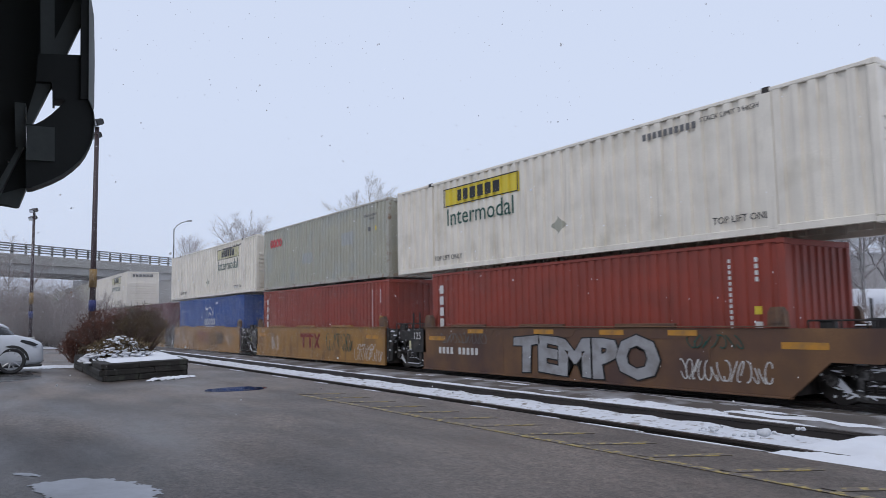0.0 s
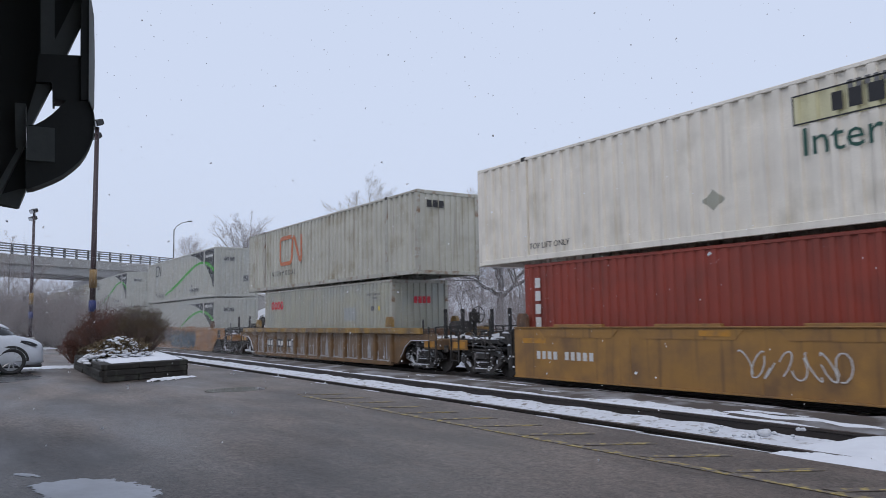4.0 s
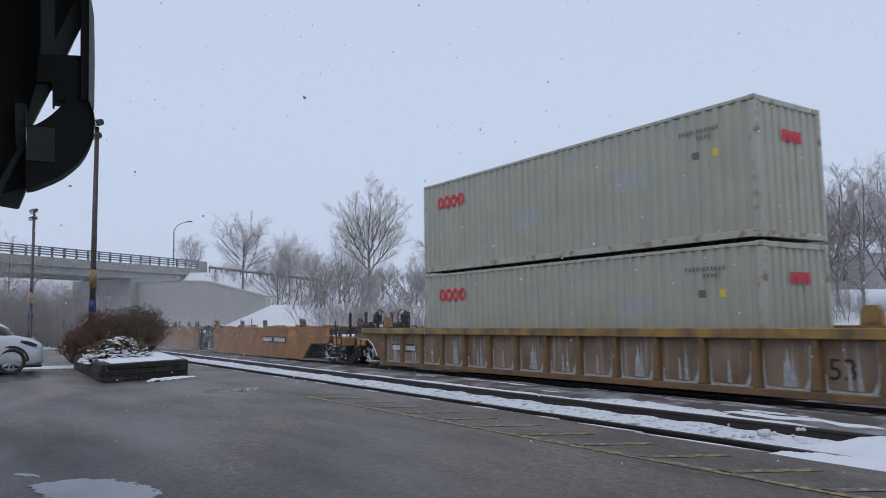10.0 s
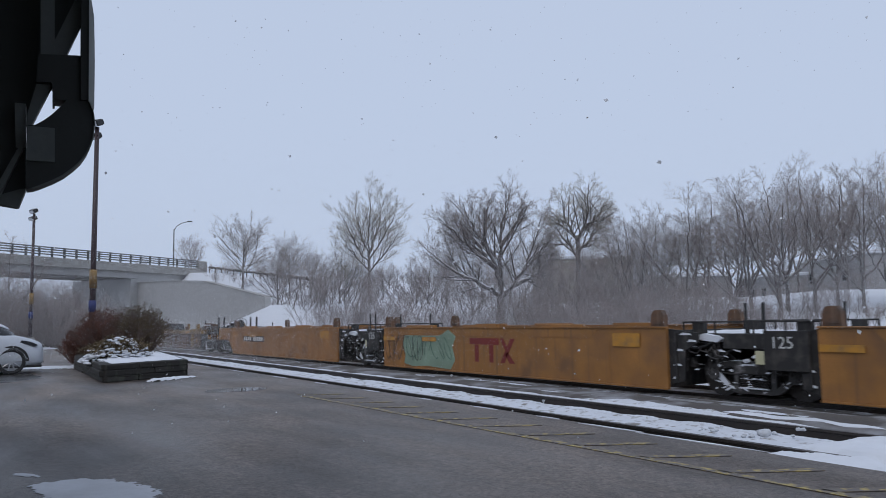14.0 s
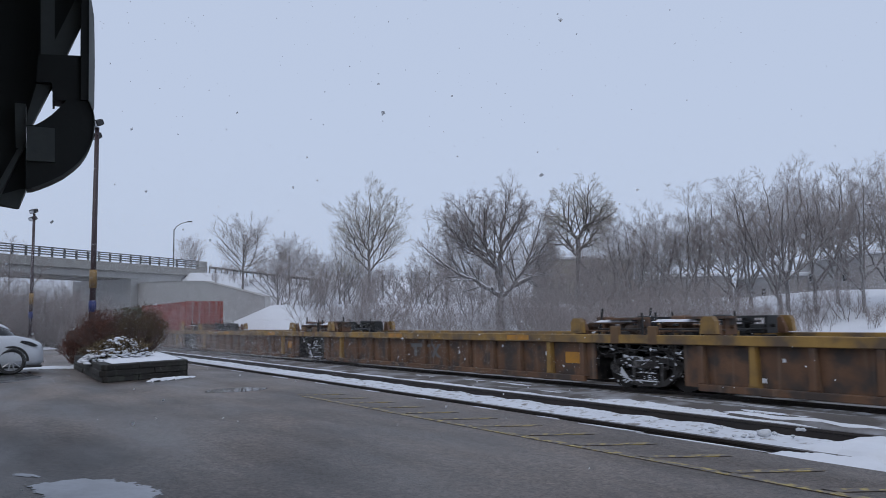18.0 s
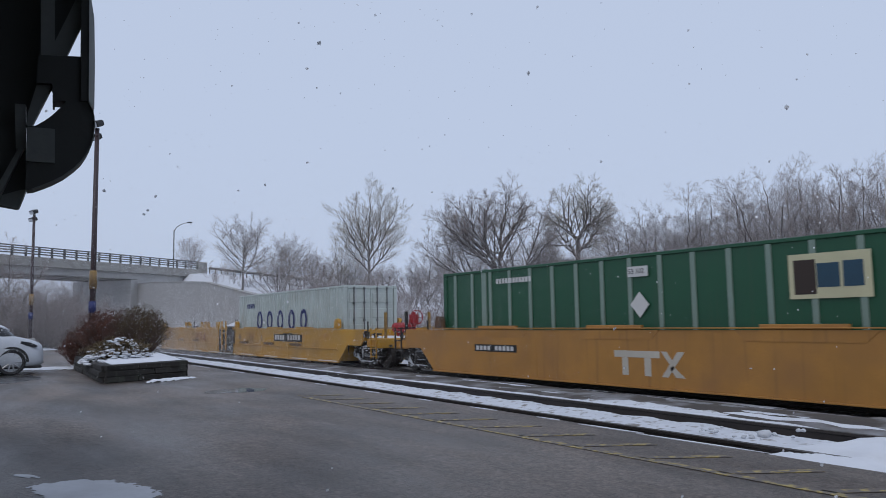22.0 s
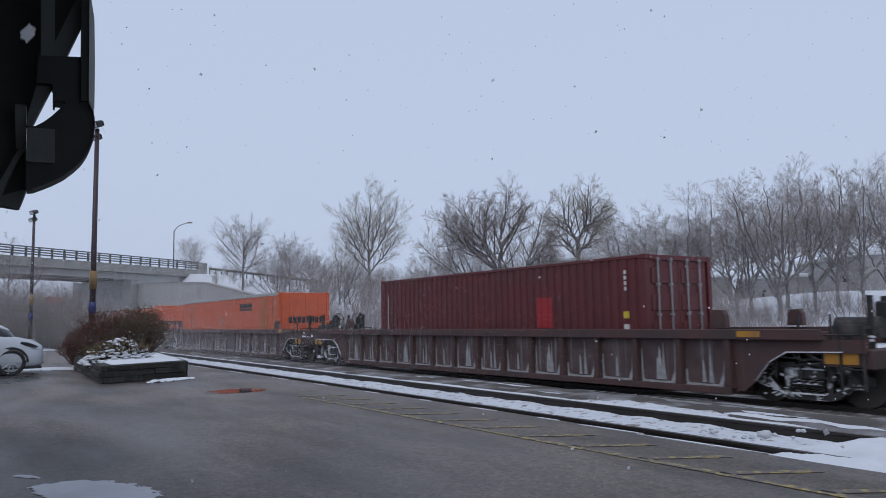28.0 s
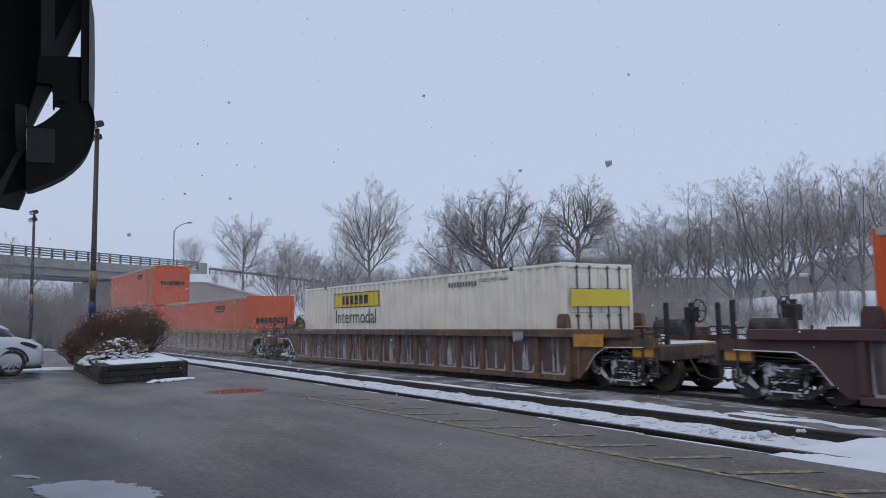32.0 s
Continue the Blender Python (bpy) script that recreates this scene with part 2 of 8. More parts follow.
def flake_material(name="snowflake", colour=(0.90, 0.91, 0.93, 1)):
    """A thin white sheet that lets half of the light through."""
    m = bpy.data.materials.new(name)
    m.use_nodes = True
    n, l = m.node_tree.nodes, m.node_tree.links
    n.remove(n["Principled BSDF"])
    a, b, x = n.new("ShaderNodeBsdfDiffuse"), n.new("ShaderNodeBsdfTranslucent"), n.new("ShaderNodeMixShader")
    for k in (a, b):
        k.inputs["Color"].default_value = colour
    x.inputs[0].default_value = 0.5
    l.new(a.outputs[0], x.inputs[1])
    l.new(b.outputs[0], x.inputs[2])
    l.new(x.outputs[0], n["Material Output"].inputs["Surface"])
    return m


M_flake = flake_material()
M_fascia = flake_material("milky_fascia_sheet", (0.62, 0.64, 0.64, 1))
M_rock = mat("dirty_snow_lumps", (0.58, 0.60, 0.63), 0.9, vary=0.15, bump=0.6)


def asphalt_material():
    """Wet, worn asphalt: stones and pits, broad damp areas that shine."""
    m = bpy.data.materials.new("wet_asphalt")
    m.use_nodes = True
    n, l = m.node_tree.nodes, m.node_tree.links
    b = n["Principled BSDF"]
    tc = n.new("ShaderNodeTexCoord")

    def tex(scale, detail, stretch=(1, 1, 1), rough=0.5):
        mp = n.new("ShaderNodeMapping")
        mp.inputs["Scale"].default_value = stretch
        t = n.new("ShaderNodeTexNoise")
        t.inputs["Scale"].default_value, t.inputs["Detail"].default_value, t.inputs["Roughness"].default_value = scale, detail, rough
        l.new(tc.outputs["Object"], mp.inputs["Vector"])
        l.new(mp.outputs[0], t.inputs["Vector"])
        return t.outputs["Fac"]

    def ramp(value, a, c, lo, hi):
        r = n.new("ShaderNodeMapRange")
        for k, v in (("From Min", a), ("From Max", c), ("To Min", lo), ("To Max", hi)):
            r.inputs[k].default_value = v
        l.new(value, r.inputs["Value"])
        return r.outputs[0]

    def times(a, c):
        x = n.new("ShaderNodeMath")
        x.operation = "MULTIPLY"
        l.new(a, x.inputs[0])
        l.new(c, x.inputs[1])
        return x.outputs[0]
    damp = tex(1.0, 7, (0.25, 0.8, 1))
    stone = tex(26, 5, rough=0.75)
    tone = times(times(times(ramp(stone, 0.35, 0.65, 0.42, 1.58), ramp(tex(9, 5), 0.3, 0.7, 0.7, 1.3)), ramp(damp, 0.35, 0.7, 1.2, 0.6)), ramp(tex(0.5, 6, (0.6, 1.6, 1)), 0.40, 0.60, 0.62, 1.3))
    # darker at lower left: the eave's dark reflection put into the colour
    gr = n.new("ShaderNodeVectorMath")
    gr.operation = "DISTANCE"
    gr.inputs[1].default_value = (-7.5, -0.6, 0)
    l.new(tc.outputs["Object"], gr.inputs[0])
    sway = n.new("ShaderNodeMath")
    sway.operation = "MULTIPLY_ADD"
    sway.inputs[1].default_value = 4.0
    l.new(damp, sway.inputs[0])
    l.new(gr.outputs["Value"], sway.inputs[2])
    tone = times(tone, ramp(sway.outputs[0], 3.0, 6.2, 0.52, 1.0))
    vor = n.new("ShaderNodeTexVoronoi")
    vor.inputs["Scale"].default_value = 9
    l.new(tc.outputs["Object"], vor.inputs["Vector"])
    tone = times(tone, ramp(vor.outputs["Distance"], 0.05, 0.09, 0.45, 1.0))
    mix = n.new("ShaderNodeMix")
    mix.data_type, mix.blend_type = "RGBA", "MULTIPLY"
    mix.inputs[0].default_value = 1
    mix.inputs[6].default_value = (0.126, 0.102, 0.086, 1)
    l.new(tone, mix.inputs[7])
    l.new(mix.outputs[2], b.inputs["Base Color"])
    l.new(ramp(damp, 0.35, 0.68, 0.66, 0.34), b.inputs["Roughness"])
    bp = n.new("ShaderNodeBump")
    bp.inputs["Strength"].default_value, bp.inputs["Distance"].default_value = 0.7, 0.012
    l.new(stone, bp.inputs["Height"])
    l.new(bp.outputs[0], b.inputs["Normal"])
    return m


M_asphalt = asphalt_material()
M_water = mat("puddle_water", (0.018, 0.018, 0.019), 0.03, vary=0.05, rough_vary=0.0, bump=0.0)

M_wet = mat("wet_asphalt_film", (0.050, 0.047, 0.045), 0.28, vary=0.2, rough_vary=0.12, grain=40, bump=0.08)

# ---- mesh helpers ----
CACHE = {}


def box(bm, x0, x1, y0, y1, z0, z1):
    vs = [bm.verts.new(c) for c in ((x0, y0, z0), (x1, y0, z0), (x1, y1, z0), (x0, y1, z0),
                                    (x0, y0, z1), (x1, y0, z1), (x1, y1, z1), (x0, y1, z1))]
    for f in ((0, 3, 2, 1), (4, 5, 6, 7), (0, 1, 5, 4), (1, 2, 6, 5), (2, 3, 7, 6), (3, 0, 4, 7)):
        bm.faces.new([vs[i] for i in f])
    return vs


def bevel_box(bm, x0, x1, y0, y1, z0, z1, r=0.01):
    """A box whose edges are cut off by r."""
    tmp = bmesh.new()
    box(tmp, x0, x1, y0, y1, z0, z1)
    bmesh.ops.bevel(tmp, geom=tmp.edges[:], offset=r, segments=1, affect="EDGES", profile=0.5)
    merge(bm, tmp)


def merge(bm, tmp):
    me = bpy.data.meshes.new("tmp")
    tmp.to_mesh(me)
    tmp.free()
    bm.from_mesh(me)
    bpy.data.meshes.remove(me)


def tube(bm, p, q, r0, r1=None, n=8, caps=True):
    """A round bar from p to q."""
    r1 = r0 if r1 is None else r1
    p, q = Vector(p), Vector(q)
    d = (q - p).normalized()
    a = d.orthogonal().normalized()
    c = d.cross(a)
    rings = []
    for o, r in ((p, r0), (q, r1)):
        rings.append([bm.verts.new(o + r * (math.cos(2 * math.pi * i / n) * a + math.sin(2 * math.pi * i / n) * c)) for i in range(n)])
    for i in range(n):
        bm.faces.new((rings[0][i], rings[0][(i + 1) % n], rings[1][(i + 1) % n], rings[1][i]))
    if caps:
        bm.faces.new(rings[0][::-1])
        bm.faces.new(rings[1])


def prism(bm, outline, y0, y1, axis="y"):
    """An outline of (x, z) pulled from y0 to y1 (axis 'y'), or of (y, z) pulled along x, or (x, y) along z."""
    def at(u, v, w):
        return {"y": (u, w, v), "x": (w, u, v), "z": (u, v, w)}[axis]
    a = [bm.verts.new(at(u, v, y0)) for u, v in outline]
    b = [bm.verts.new(at(u, v, y1)) for u, v in outline]
    n = len(outline)
    bm.faces.new(a)
    bm.faces.new(b[::-1])
    for i in range(n):
        bm.faces.new((a[i], b[i], b[(i + 1) % n], a[(i + 1) % n]))


def finish(name, bm, smooth=False):
    bmesh.ops.recalc_face_normals(bm, faces=bm.faces[:])
    me = bpy.data.meshes.new(name)
    bm.to_mesh(me)
    bm.free()
    if smooth:
        for p in me.polygons:
            p.use_smooth = True
    return me


def mesh_of(name, key, build, smooth=False):
    """The mesh that build(bm) makes, made once for each key."""
    k = (name, *key)
    if k not in CACHE:
        bm = bmesh.new()
        build(bm)
        CACHE[k] = finish(name, bm, smooth)
    return CACHE[k]


def put(name, me, material, parent=None, at=(0, 0, 0), turn=0, label=""):
    """One object on the mesh me, with a material of its own."""
    if not me.materials:
        me.materials.append(None)
    ob = new(name, me)
    ob.material_slots[0].link = "OBJECT"
    ob.material_slots[0].material = material
    if parent:
        ob.parent = parent
    ob.location = at
    if turn:
        ob.rotation_euler = (0, 0, turn)
    if label:
        ob["label"] = label
    return ob


def part(name, bm, material, parent, label="", smooth=False):
    return put(name, finish(name, bm, smooth), material, parent, label=label)


def thing(name, x, y, z, label, category, group="", turn=0):
    e = new(name)
    e.empty_display_size = 0.3
    e.location = (x, y, z)
    if turn:
        e.rotation_euler = (0, 0, radians(turn))
    return tagged(e, label, category, group)


def text_mesh(words, size, fat=0.0):
    """Words in the built-in font as a thin solid, lower left corner at the origin, reading along +x, standing up in z."""
    k = ("text", words, size, fat)
    if k not in CACHE:
        cu = bpy.data.curves.new("words", "FONT")
        cu.body, cu.size, cu.extrude, cu.resolution_u = words, size, 0.002, 2
        cu.offset = fat
        ob = bpy.data.objects.new("words", cu)
        me = bpy.data.meshes.new_from_object(ob)
        bpy.data.objects.remove(ob)
        me.transform(Matrix.Rotation(math.pi / 2, 4, "X"))
        CACHE[k] = me
    return CACHE[k]

# ---- the ground, the bank and the tracks ----
RAIL_Z = -0.42          # top of the running rails of the far track
TRACK_Y = 14.62         # its centre line
NEAR_Y, NEAR_Z = 8.14, -0.09   # the siding beside the car park, its rail tops
SKEW = -0.024           # the siding draws slightly away from the main line


def ground_height(x, y):
    """The lie of the land: car park, shallow cut for the far track, snowy bank behind."""
    if y < 6.0:
        h = 0.0
    elif y < 10.2:
        h = -0.36
    elif y < 12.6:
        h = -0.36 - 0.32 * (y - 10.2) / 2.4
    elif y < 17.0:
        h = -0.68
    elif y < 19.5:
        h = -0.68 + 0.35 * (y - 17.0) / 2.5
    else:
        h = -0.33
        up = min(1.0, max(0.0, (y - 25) / 34))
        h += 3.2 * up * up * (3 - 2 * up)
        if x < -40:                                   # the embankment of the road over the bridge
            level = max(0.0, min(8.4, (-40 - x) * 0.138))
            side = min(1.0, max(0.0, (y - 20.9) / (7.5 if x < -95 else 10.0)))
            h = max(h, -0.33 + level * side * side * (3 - 2 * side))
    if y > 17.6:                                      # the snowy slope that buries the foot of the wing wall
        k = max(0.0, min((x + 73) / 20.5, 1.0 - (x + 52.5) / 15))
        f = min(1.0, (y - 17.6) / 3.2)
        h = max(h, -0.33 + k * 2.9 * f * f * (3 - 2 * f))
    if y > 22:
        h += 0.25 * (noise.noise((x * 0.12, y * 0.12, 0)) + 0.4 * noise.noise((x * 0.5, y * 0.5, 3)))
    return h


def build_ground():
    xs = [-2500, -1200, -600, -350, -220, -160] + [-130 + 2.5 * i for i in range(64)] + [40, 60, 100, 200, 500, 1200, 2500]
    ys = [-2500, -900, -300, -80, -20, 0, 5.96, 6.0, 8, 10.2, 11.4, 12.6, 14, 15.5, 17, 18.2, 19.5, 20.5] + [22 + 2 * i for i in range(26)] + [80, 95, 120, 160, 250, 500, 1000, 2500]
    bm = bmesh.new()
    grid = [[bm.verts.new((x, y, ground_height(x, y) - (0.02 if y < 6 else 0))) for x in xs] for y in ys]
    for j in range(len(ys) - 1):
        for i in range(len(xs) - 1):
            bm.faces.new((grid[j][i], grid[j][i + 1], grid[j + 1][i + 1], grid[j + 1][i]))
    ob = put("ground", finish("ground", bm, True), M_snow)
    tagged(ob, "snow-covered ground rising to a wooded bank", "ground", kind="structure")


build_ground()


def slab(name, outline, z0, z1, material, label, category):
    bm = bmesh.new()
    prism(bm, outline, z0, z1, "z")
    return tagged(put(name, finish(name, bm), material), label, category, kind="structure")


# car park: asphalt to the edge beside the embedded track
slab("car_park", [(-46, -40), (30, -40), (30, 6.0), (-3.6, 6.33), (-7.5, 6.57), (-15, 6.74), (-46, 7.1)], -0.5, 0.0, M_asphalt, "wet worn grey asphalt car park with faded yellow lines", "car park")


def sheet(name, x0, x1, y0, y1, z, material, label, step=0.5, rough=0.04, ragged=0.15, kind="structure", category="snow", thick=0.06, fall=0.0, skew=0.0):
    """A strip of snow or ballast with an uneven top and ragged edges."""
    bm = bmesh.new()
    nx, ny = max(2, int((x1 - x0) / step)), max(2, int((y1 - y0) / max(0.12, step * 0.6)) + 1)
    g = []
    for i in range(nx + 1):
        x = x0 + (x1 - x0) * i / nx
        a = y0 + ragged * noise.noise((x * 0.9, 1.7, z * 9)) + 0.4 * ragged * noise.noise((x * 4, 5.1, z * 9))
        b = y1 + ragged * noise.noise((x * 0.9, 8.7, z * 9)) + 0.4 * ragged * noise.noise((x * 4, 2.1, z * 9))
        a, b = a + skew * (x + 12), b + skew * (x + 12)
        row = []
        for j in range(ny + 1):
            f = j / ny
            edge = min(1.0, 4 * f * (1 - f) + (0.0 if j in (0, ny) else 0.3)) * min(1.0, i / 3, (nx - i) / 3)
            zz = z - fall * f + (thick * edge - thick) + rough * edge * (noise.noise((x * 2.0, (a + f * (b - a)) * 2.5, z)) + 0.6 * noise.noise((x * 7.0, (a + f * (b - a)) * 9, z)))
            row.append(bm.verts.new((x, a + f * (b - a), zz)))
        g.append(row)
    for i in range(nx):
        for j in range(ny):
            bm.faces.new((g[i][j], g[i + 1][j], g[i + 1][j + 1], g[i][j + 1]))
    ob = put(name, finish(name, bm, True), material)
    return tagged(ob, label, category, kind=kind)


def rail_mesh(x0, x1):
    bm = bmesh.new()
    prism(bm, [(-0.07, -0.17), (0.07, -0.17), (0.07, -0.15), (0.012, -0.135), (0.012, -0.04), (0.036, -0.03), (0.036, 0.0), (-0.036, 0.0),
               (-0.036, -0.03), (-0.012, -0.04), (-0.012, -0.135), (-0.07, -0.15)], x0, x1, "x")
    return finish("rail", bm)


def wisp(cx, cy, rx, ry, z, material, label, seed):
    """A thin torn wisp of blown snow lying along the tracks."""
    nx, ny = 26, 8
    bm = bmesh.new()
    grid = {}

    def full(i, j):
        u, v = i / nx, j / ny
        return 1 - u * u - v * v + 0.75 * noise.noise((u * rx * 1.6 + cx, v * 1.6, seed)) + 0.45 * noise.noise((u * rx * 5 + cx, v * 4, seed + 5))

    def vert(i, j):
        if (i, j) not in grid:
            x = cx + rx * i / nx
            y = cy + ry * j / ny + SKEW * (x - cx)
            grid[(i, j)] = bm.verts.new((x, y, z(y) + 0.012 * min(1.0, max(0.0, full(i, j)))))
        return grid[(i, j)]
    for i in range(-int(1.4 * nx), int(1.4 * nx)):
        for j in range(-int(1.4 * ny), int(1.4 * ny)):
            if full(i + 0.5, j + 0.5) > 0.15:
                bm.faces.new((vert(i, j), vert(i + 1, j), vert(i + 1, j + 1), vert(i, j + 1)))
    if len(bm.faces) < 8:
        bm.free()
        return
    tagged(put("snow_strip", finish("snow_strip", bm, True), material), label, "snow", kind="structure")


def shoulder(y):
    """Height of the gravel between the siding and the main track."""
    return -0.112 if y < 10.3 else -0.112 - 0.42 * min(1.0, (y - 10.3) / 2.4)


def build_tracks():
    far = tagged(new("track_far"), "main railway track on wet ballast dusted with blown snow", "railway track", kind="structure")
    near = tagged(new("track_near"), "siding track set flush beside the car park, packed with snow", "railway track", kind="structure")
    near.location = (-12, 0, 0)
    near.rotation_euler = (0, 0, math.atan(SKEW))
    for y in (-0.753, 0.753):
        put("rail", rail_mesh(-260, 60), M_rail, far, (0, TRACK_Y + y, RAIL_Z))
    for y in (-0.73, 0.73):
        put("rail", rail_mesh(-70, 8.2), M_rail, near, (0, NEAR_Y + y, NEAR_Z))
    sheet("ballast", -240, 40, 12.45, 16.9, RAIL_Z - 0.09, M_ballast, "dark wet ballast under the main track", step=1.5, rough=0.05, ragged=0.2, category="ballast", thick=0.22)
    bm = bmesh.new()
    bevel_box(bm, -0.11, 0.11, -1.3, 1.3, -0.16, 0.0, 0.012)
    tie = finish("sleeper", bm)
    for i in range(150):
        put("sleeper", tie, M_tie, far, (10 - i * 0.55 + 0.02 * math.sin(i * 7), TRACK_Y, RAIL_Z - 0.155))
    # the siding in its shallow trough, from the car park outwards
    sheet("gravel_bed", -75, 3, 6.2, 9.15, NEAR_Z - 0.14, M_ballast, "dark gravel bed of the siding", rough=0.02, ragged=0.0, category="gravel", thick=0.03, skew=SKEW)
    sheet("snow_strip", -75, -2, NEAR_Y - 0.70, NEAR_Y + 0.66, NEAR_Z - 0.055, M_railsnow, "white snow packed between the siding rails", step=0.12, rough=0.04, ragged=0.04, thick=0.09, skew=SKEW)
    sheet("gravel_strip", -75, 3, NEAR_Y + 0.86, 10.5, NEAR_Z + 0.005, M_shoulder, "dark gravel between the tracks with streaks of snow", step=0.3, rough=0.03, ragged=0.04, category="gravel", thick=0.05, skew=SKEW)
    sheet("snow_strip", -75, -4.6, NEAR_Y + 0.745, NEAR_Y + 0.835, NEAR_Z + 0.022, M_snow, "snow along the outer siding rail", step=0.2, rough=0.02, ragged=0.05, thick=0.05, skew=SKEW)
    sheet("snow_strip", -6.7, -4.15, 9.28, 9.37, NEAR_Z + 0.04, M_snow, "thin ridge of snow on the gravel", step=0.15, rough=0.02, ragged=0.05, thick=0.05, skew=SKEW)
    sheet("snow_strip", -9.2, -6.3, 9.06, 9.34, NEAR_Z + 0.035, M_railsnow, "torn ridge of snow beside the siding", step=0.12, rough=0.04, ragged=0.16, thick=0.05, skew=SKEW)
    sheet("gravel_slope", -75, 3, 10.3, 12.9, -0.105, M_shoulder, "gravel slope down to the main track", rough=0.03, ragged=0.05, category="gravel", thick=0.03, fall=0.45)
    rnd = random.Random(31)
    for k in range(60):
        x = -6.0 - 44 * rnd.random() ** 1.2
        y = rnd.uniform(9.35, 12.3) - 0.02 * (x + 12)
        m = (M_railsnow, M_dirtysnow, M_dirtysnow)[k % 3] if y < 10.6 else (M_dirtysnow, M_slush)[k % 2]
        wisp(x, y, rnd.uniform(0.4, 1.5), rnd.uniform(0.03, 0.12), lambda q: shoulder(q) + 0.022, m, "thin wisp of blown snow on the gravel", k)
    sheet("snow_strip", -75, 3, 11.2, 13.2, -0.235, M_dirtysnow, "grey blown snow beside the main track", step=0.4, rough=0.05, ragged=0.35, fall=0.30)
    sheet("snow_strip", -120, 20, 14.15, 15.1, RAIL_Z - 0.06, M_dirtysnow, "grey snow between the main rails", step=0.8, rough=0.03, ragged=0.1)


build_tracks()


def build_snow_bank():
    """Snow that has been pushed over the end of the siding, with loose lumps on it."""
    bm = bmesh.new()
    rnd = random.Random(4)
    nx, ny = 130, 44
    g = []
    for i in range(nx + 1):
        x = -5.3 + 9.0 * i / nx
        row = []
        front = 6.50 - 0.05 * (x + 5.3) + 0.04 * math.sin(x * 4.3) - 0.10 * min(1.5, max(0.0, x + 4.0))
        back = 8.25 + min(1.1, max(0.0, (x + 4.4) * 2.0)) + 0.06 * math.sin(x * 3.1)
        groove = NEAR_Y - 0.73 + SKEW * (x + 12)
        for j in range(ny + 1):
            f = j / ny
            y = front + (max(front + 0.2, back) - front) * f
            rise = min(1.0, max(0.0, (x + 5.3) / 1.2)) * (4 * f * (1 - f)) ** 0.45
            h = 0.31 + 0.05 * noise.noise((x * 1.8, y * 1.8, 2)) + 0.04 * noise.noise((x * 6, y * 6, 5)) + 0.02 * noise.noise((x * 15, y * 15, 9))
            h -= 0.07 * math.exp(-((y - groove) / 0.06) ** 2)
            row.append(bm.verts.new((x, y, -0.34 + rise * h)))
        g.append(row)
    for i in range(nx):
        for j in range(ny):
            bm.faces.new((g[i][j], g[i + 1][j], g[i + 1][j + 1], g[i][j + 1]))
    tagged(put("snow_bank", finish("snow_bank", bm, True), M_snow), "ploughed white snow heaped over the siding", "snow", kind="structure")
    for k in range(20):
        bm = bmesh.new()
        bmesh.ops.create_icosphere(bm, subdivisions=2, radius=1)
        s = rnd.uniform(0.014, 0.034) if k else 0.085
        for v in bm.verts:
            v.co *= s * (1 + 0.45 * noise.noise(v.co * 1.7 + Vector((k, 0, 0))))
            v.co.z *= 0.6
        x = -5.15 if k == 0 else rnd.uniform(-6.0, -4.5)
        y = 8.0 if k == 0 else rnd.uniform(7.6, 8.25)
        ob = put("snow_lump", finish("snow_lump", bm, True), M_rock, at=(x, y, NEAR_Z - 0.04 + s * 0.3 + (0.09 if x > -4.9 else 0)))
        tagged(ob, "loose lump of dirty snow on the snow bank", "snow lump", "snow lumps")


build_snow_bank()


def ragged_patch(cx, cy, rx, ry, degrees, thick, label, seed, cell=0.022):
    """Thin snow with a torn edge and holes, built cell by cell."""
    a = radians(degrees)
    step = max(cell, rx / 60)
    nx, ny = int(1.4 * rx / step), int(1.4 * ry / step)
    bm = bmesh.new()
    grid = {}

    def depth(i, j):
        u, v = i * step, j * step
        wob = 0.55 * noise.noise((u * 1.4 / rx, v * 1.2 / ry, seed)) + 0.30 * noise.noise((u * 5, v * 9, seed + 3)) + 0.18 * noise.noise((u * 17, v * 26, seed + 7))
        return 1.0 - (u / rx) ** 2 - (v / ry) ** 2 + wob

    def vert(i, j):
        if (i, j) not in grid:
            d = min(1.0, max(0.0, depth(i, j) * 1.6))
            u, v = i * step, j * step
            grid[(i, j)] = bm.verts.new((cx + u * math.cos(a) - v * math.sin(a), cy + u * math.sin(a) + v * math.cos(a), 0.002 + thick * d * (0.8 + 0.4 * noise.noise((u * 9, v * 9, seed)))))
        return grid[(i, j)]
    for i in range(-nx, nx):
        for j in range(-ny, ny):
            if depth(i + 0.5, j + 0.5) > 0.12:
                bm.faces.new((vert(i, j), vert(i + 1, j), vert(i + 1, j + 1), vert(i, j + 1)))
    tagged(put("snow_patch", finish("snow_patch", bm, True), M_slush if thick < 0.02 else M_snow), label, "snow", kind="structure")


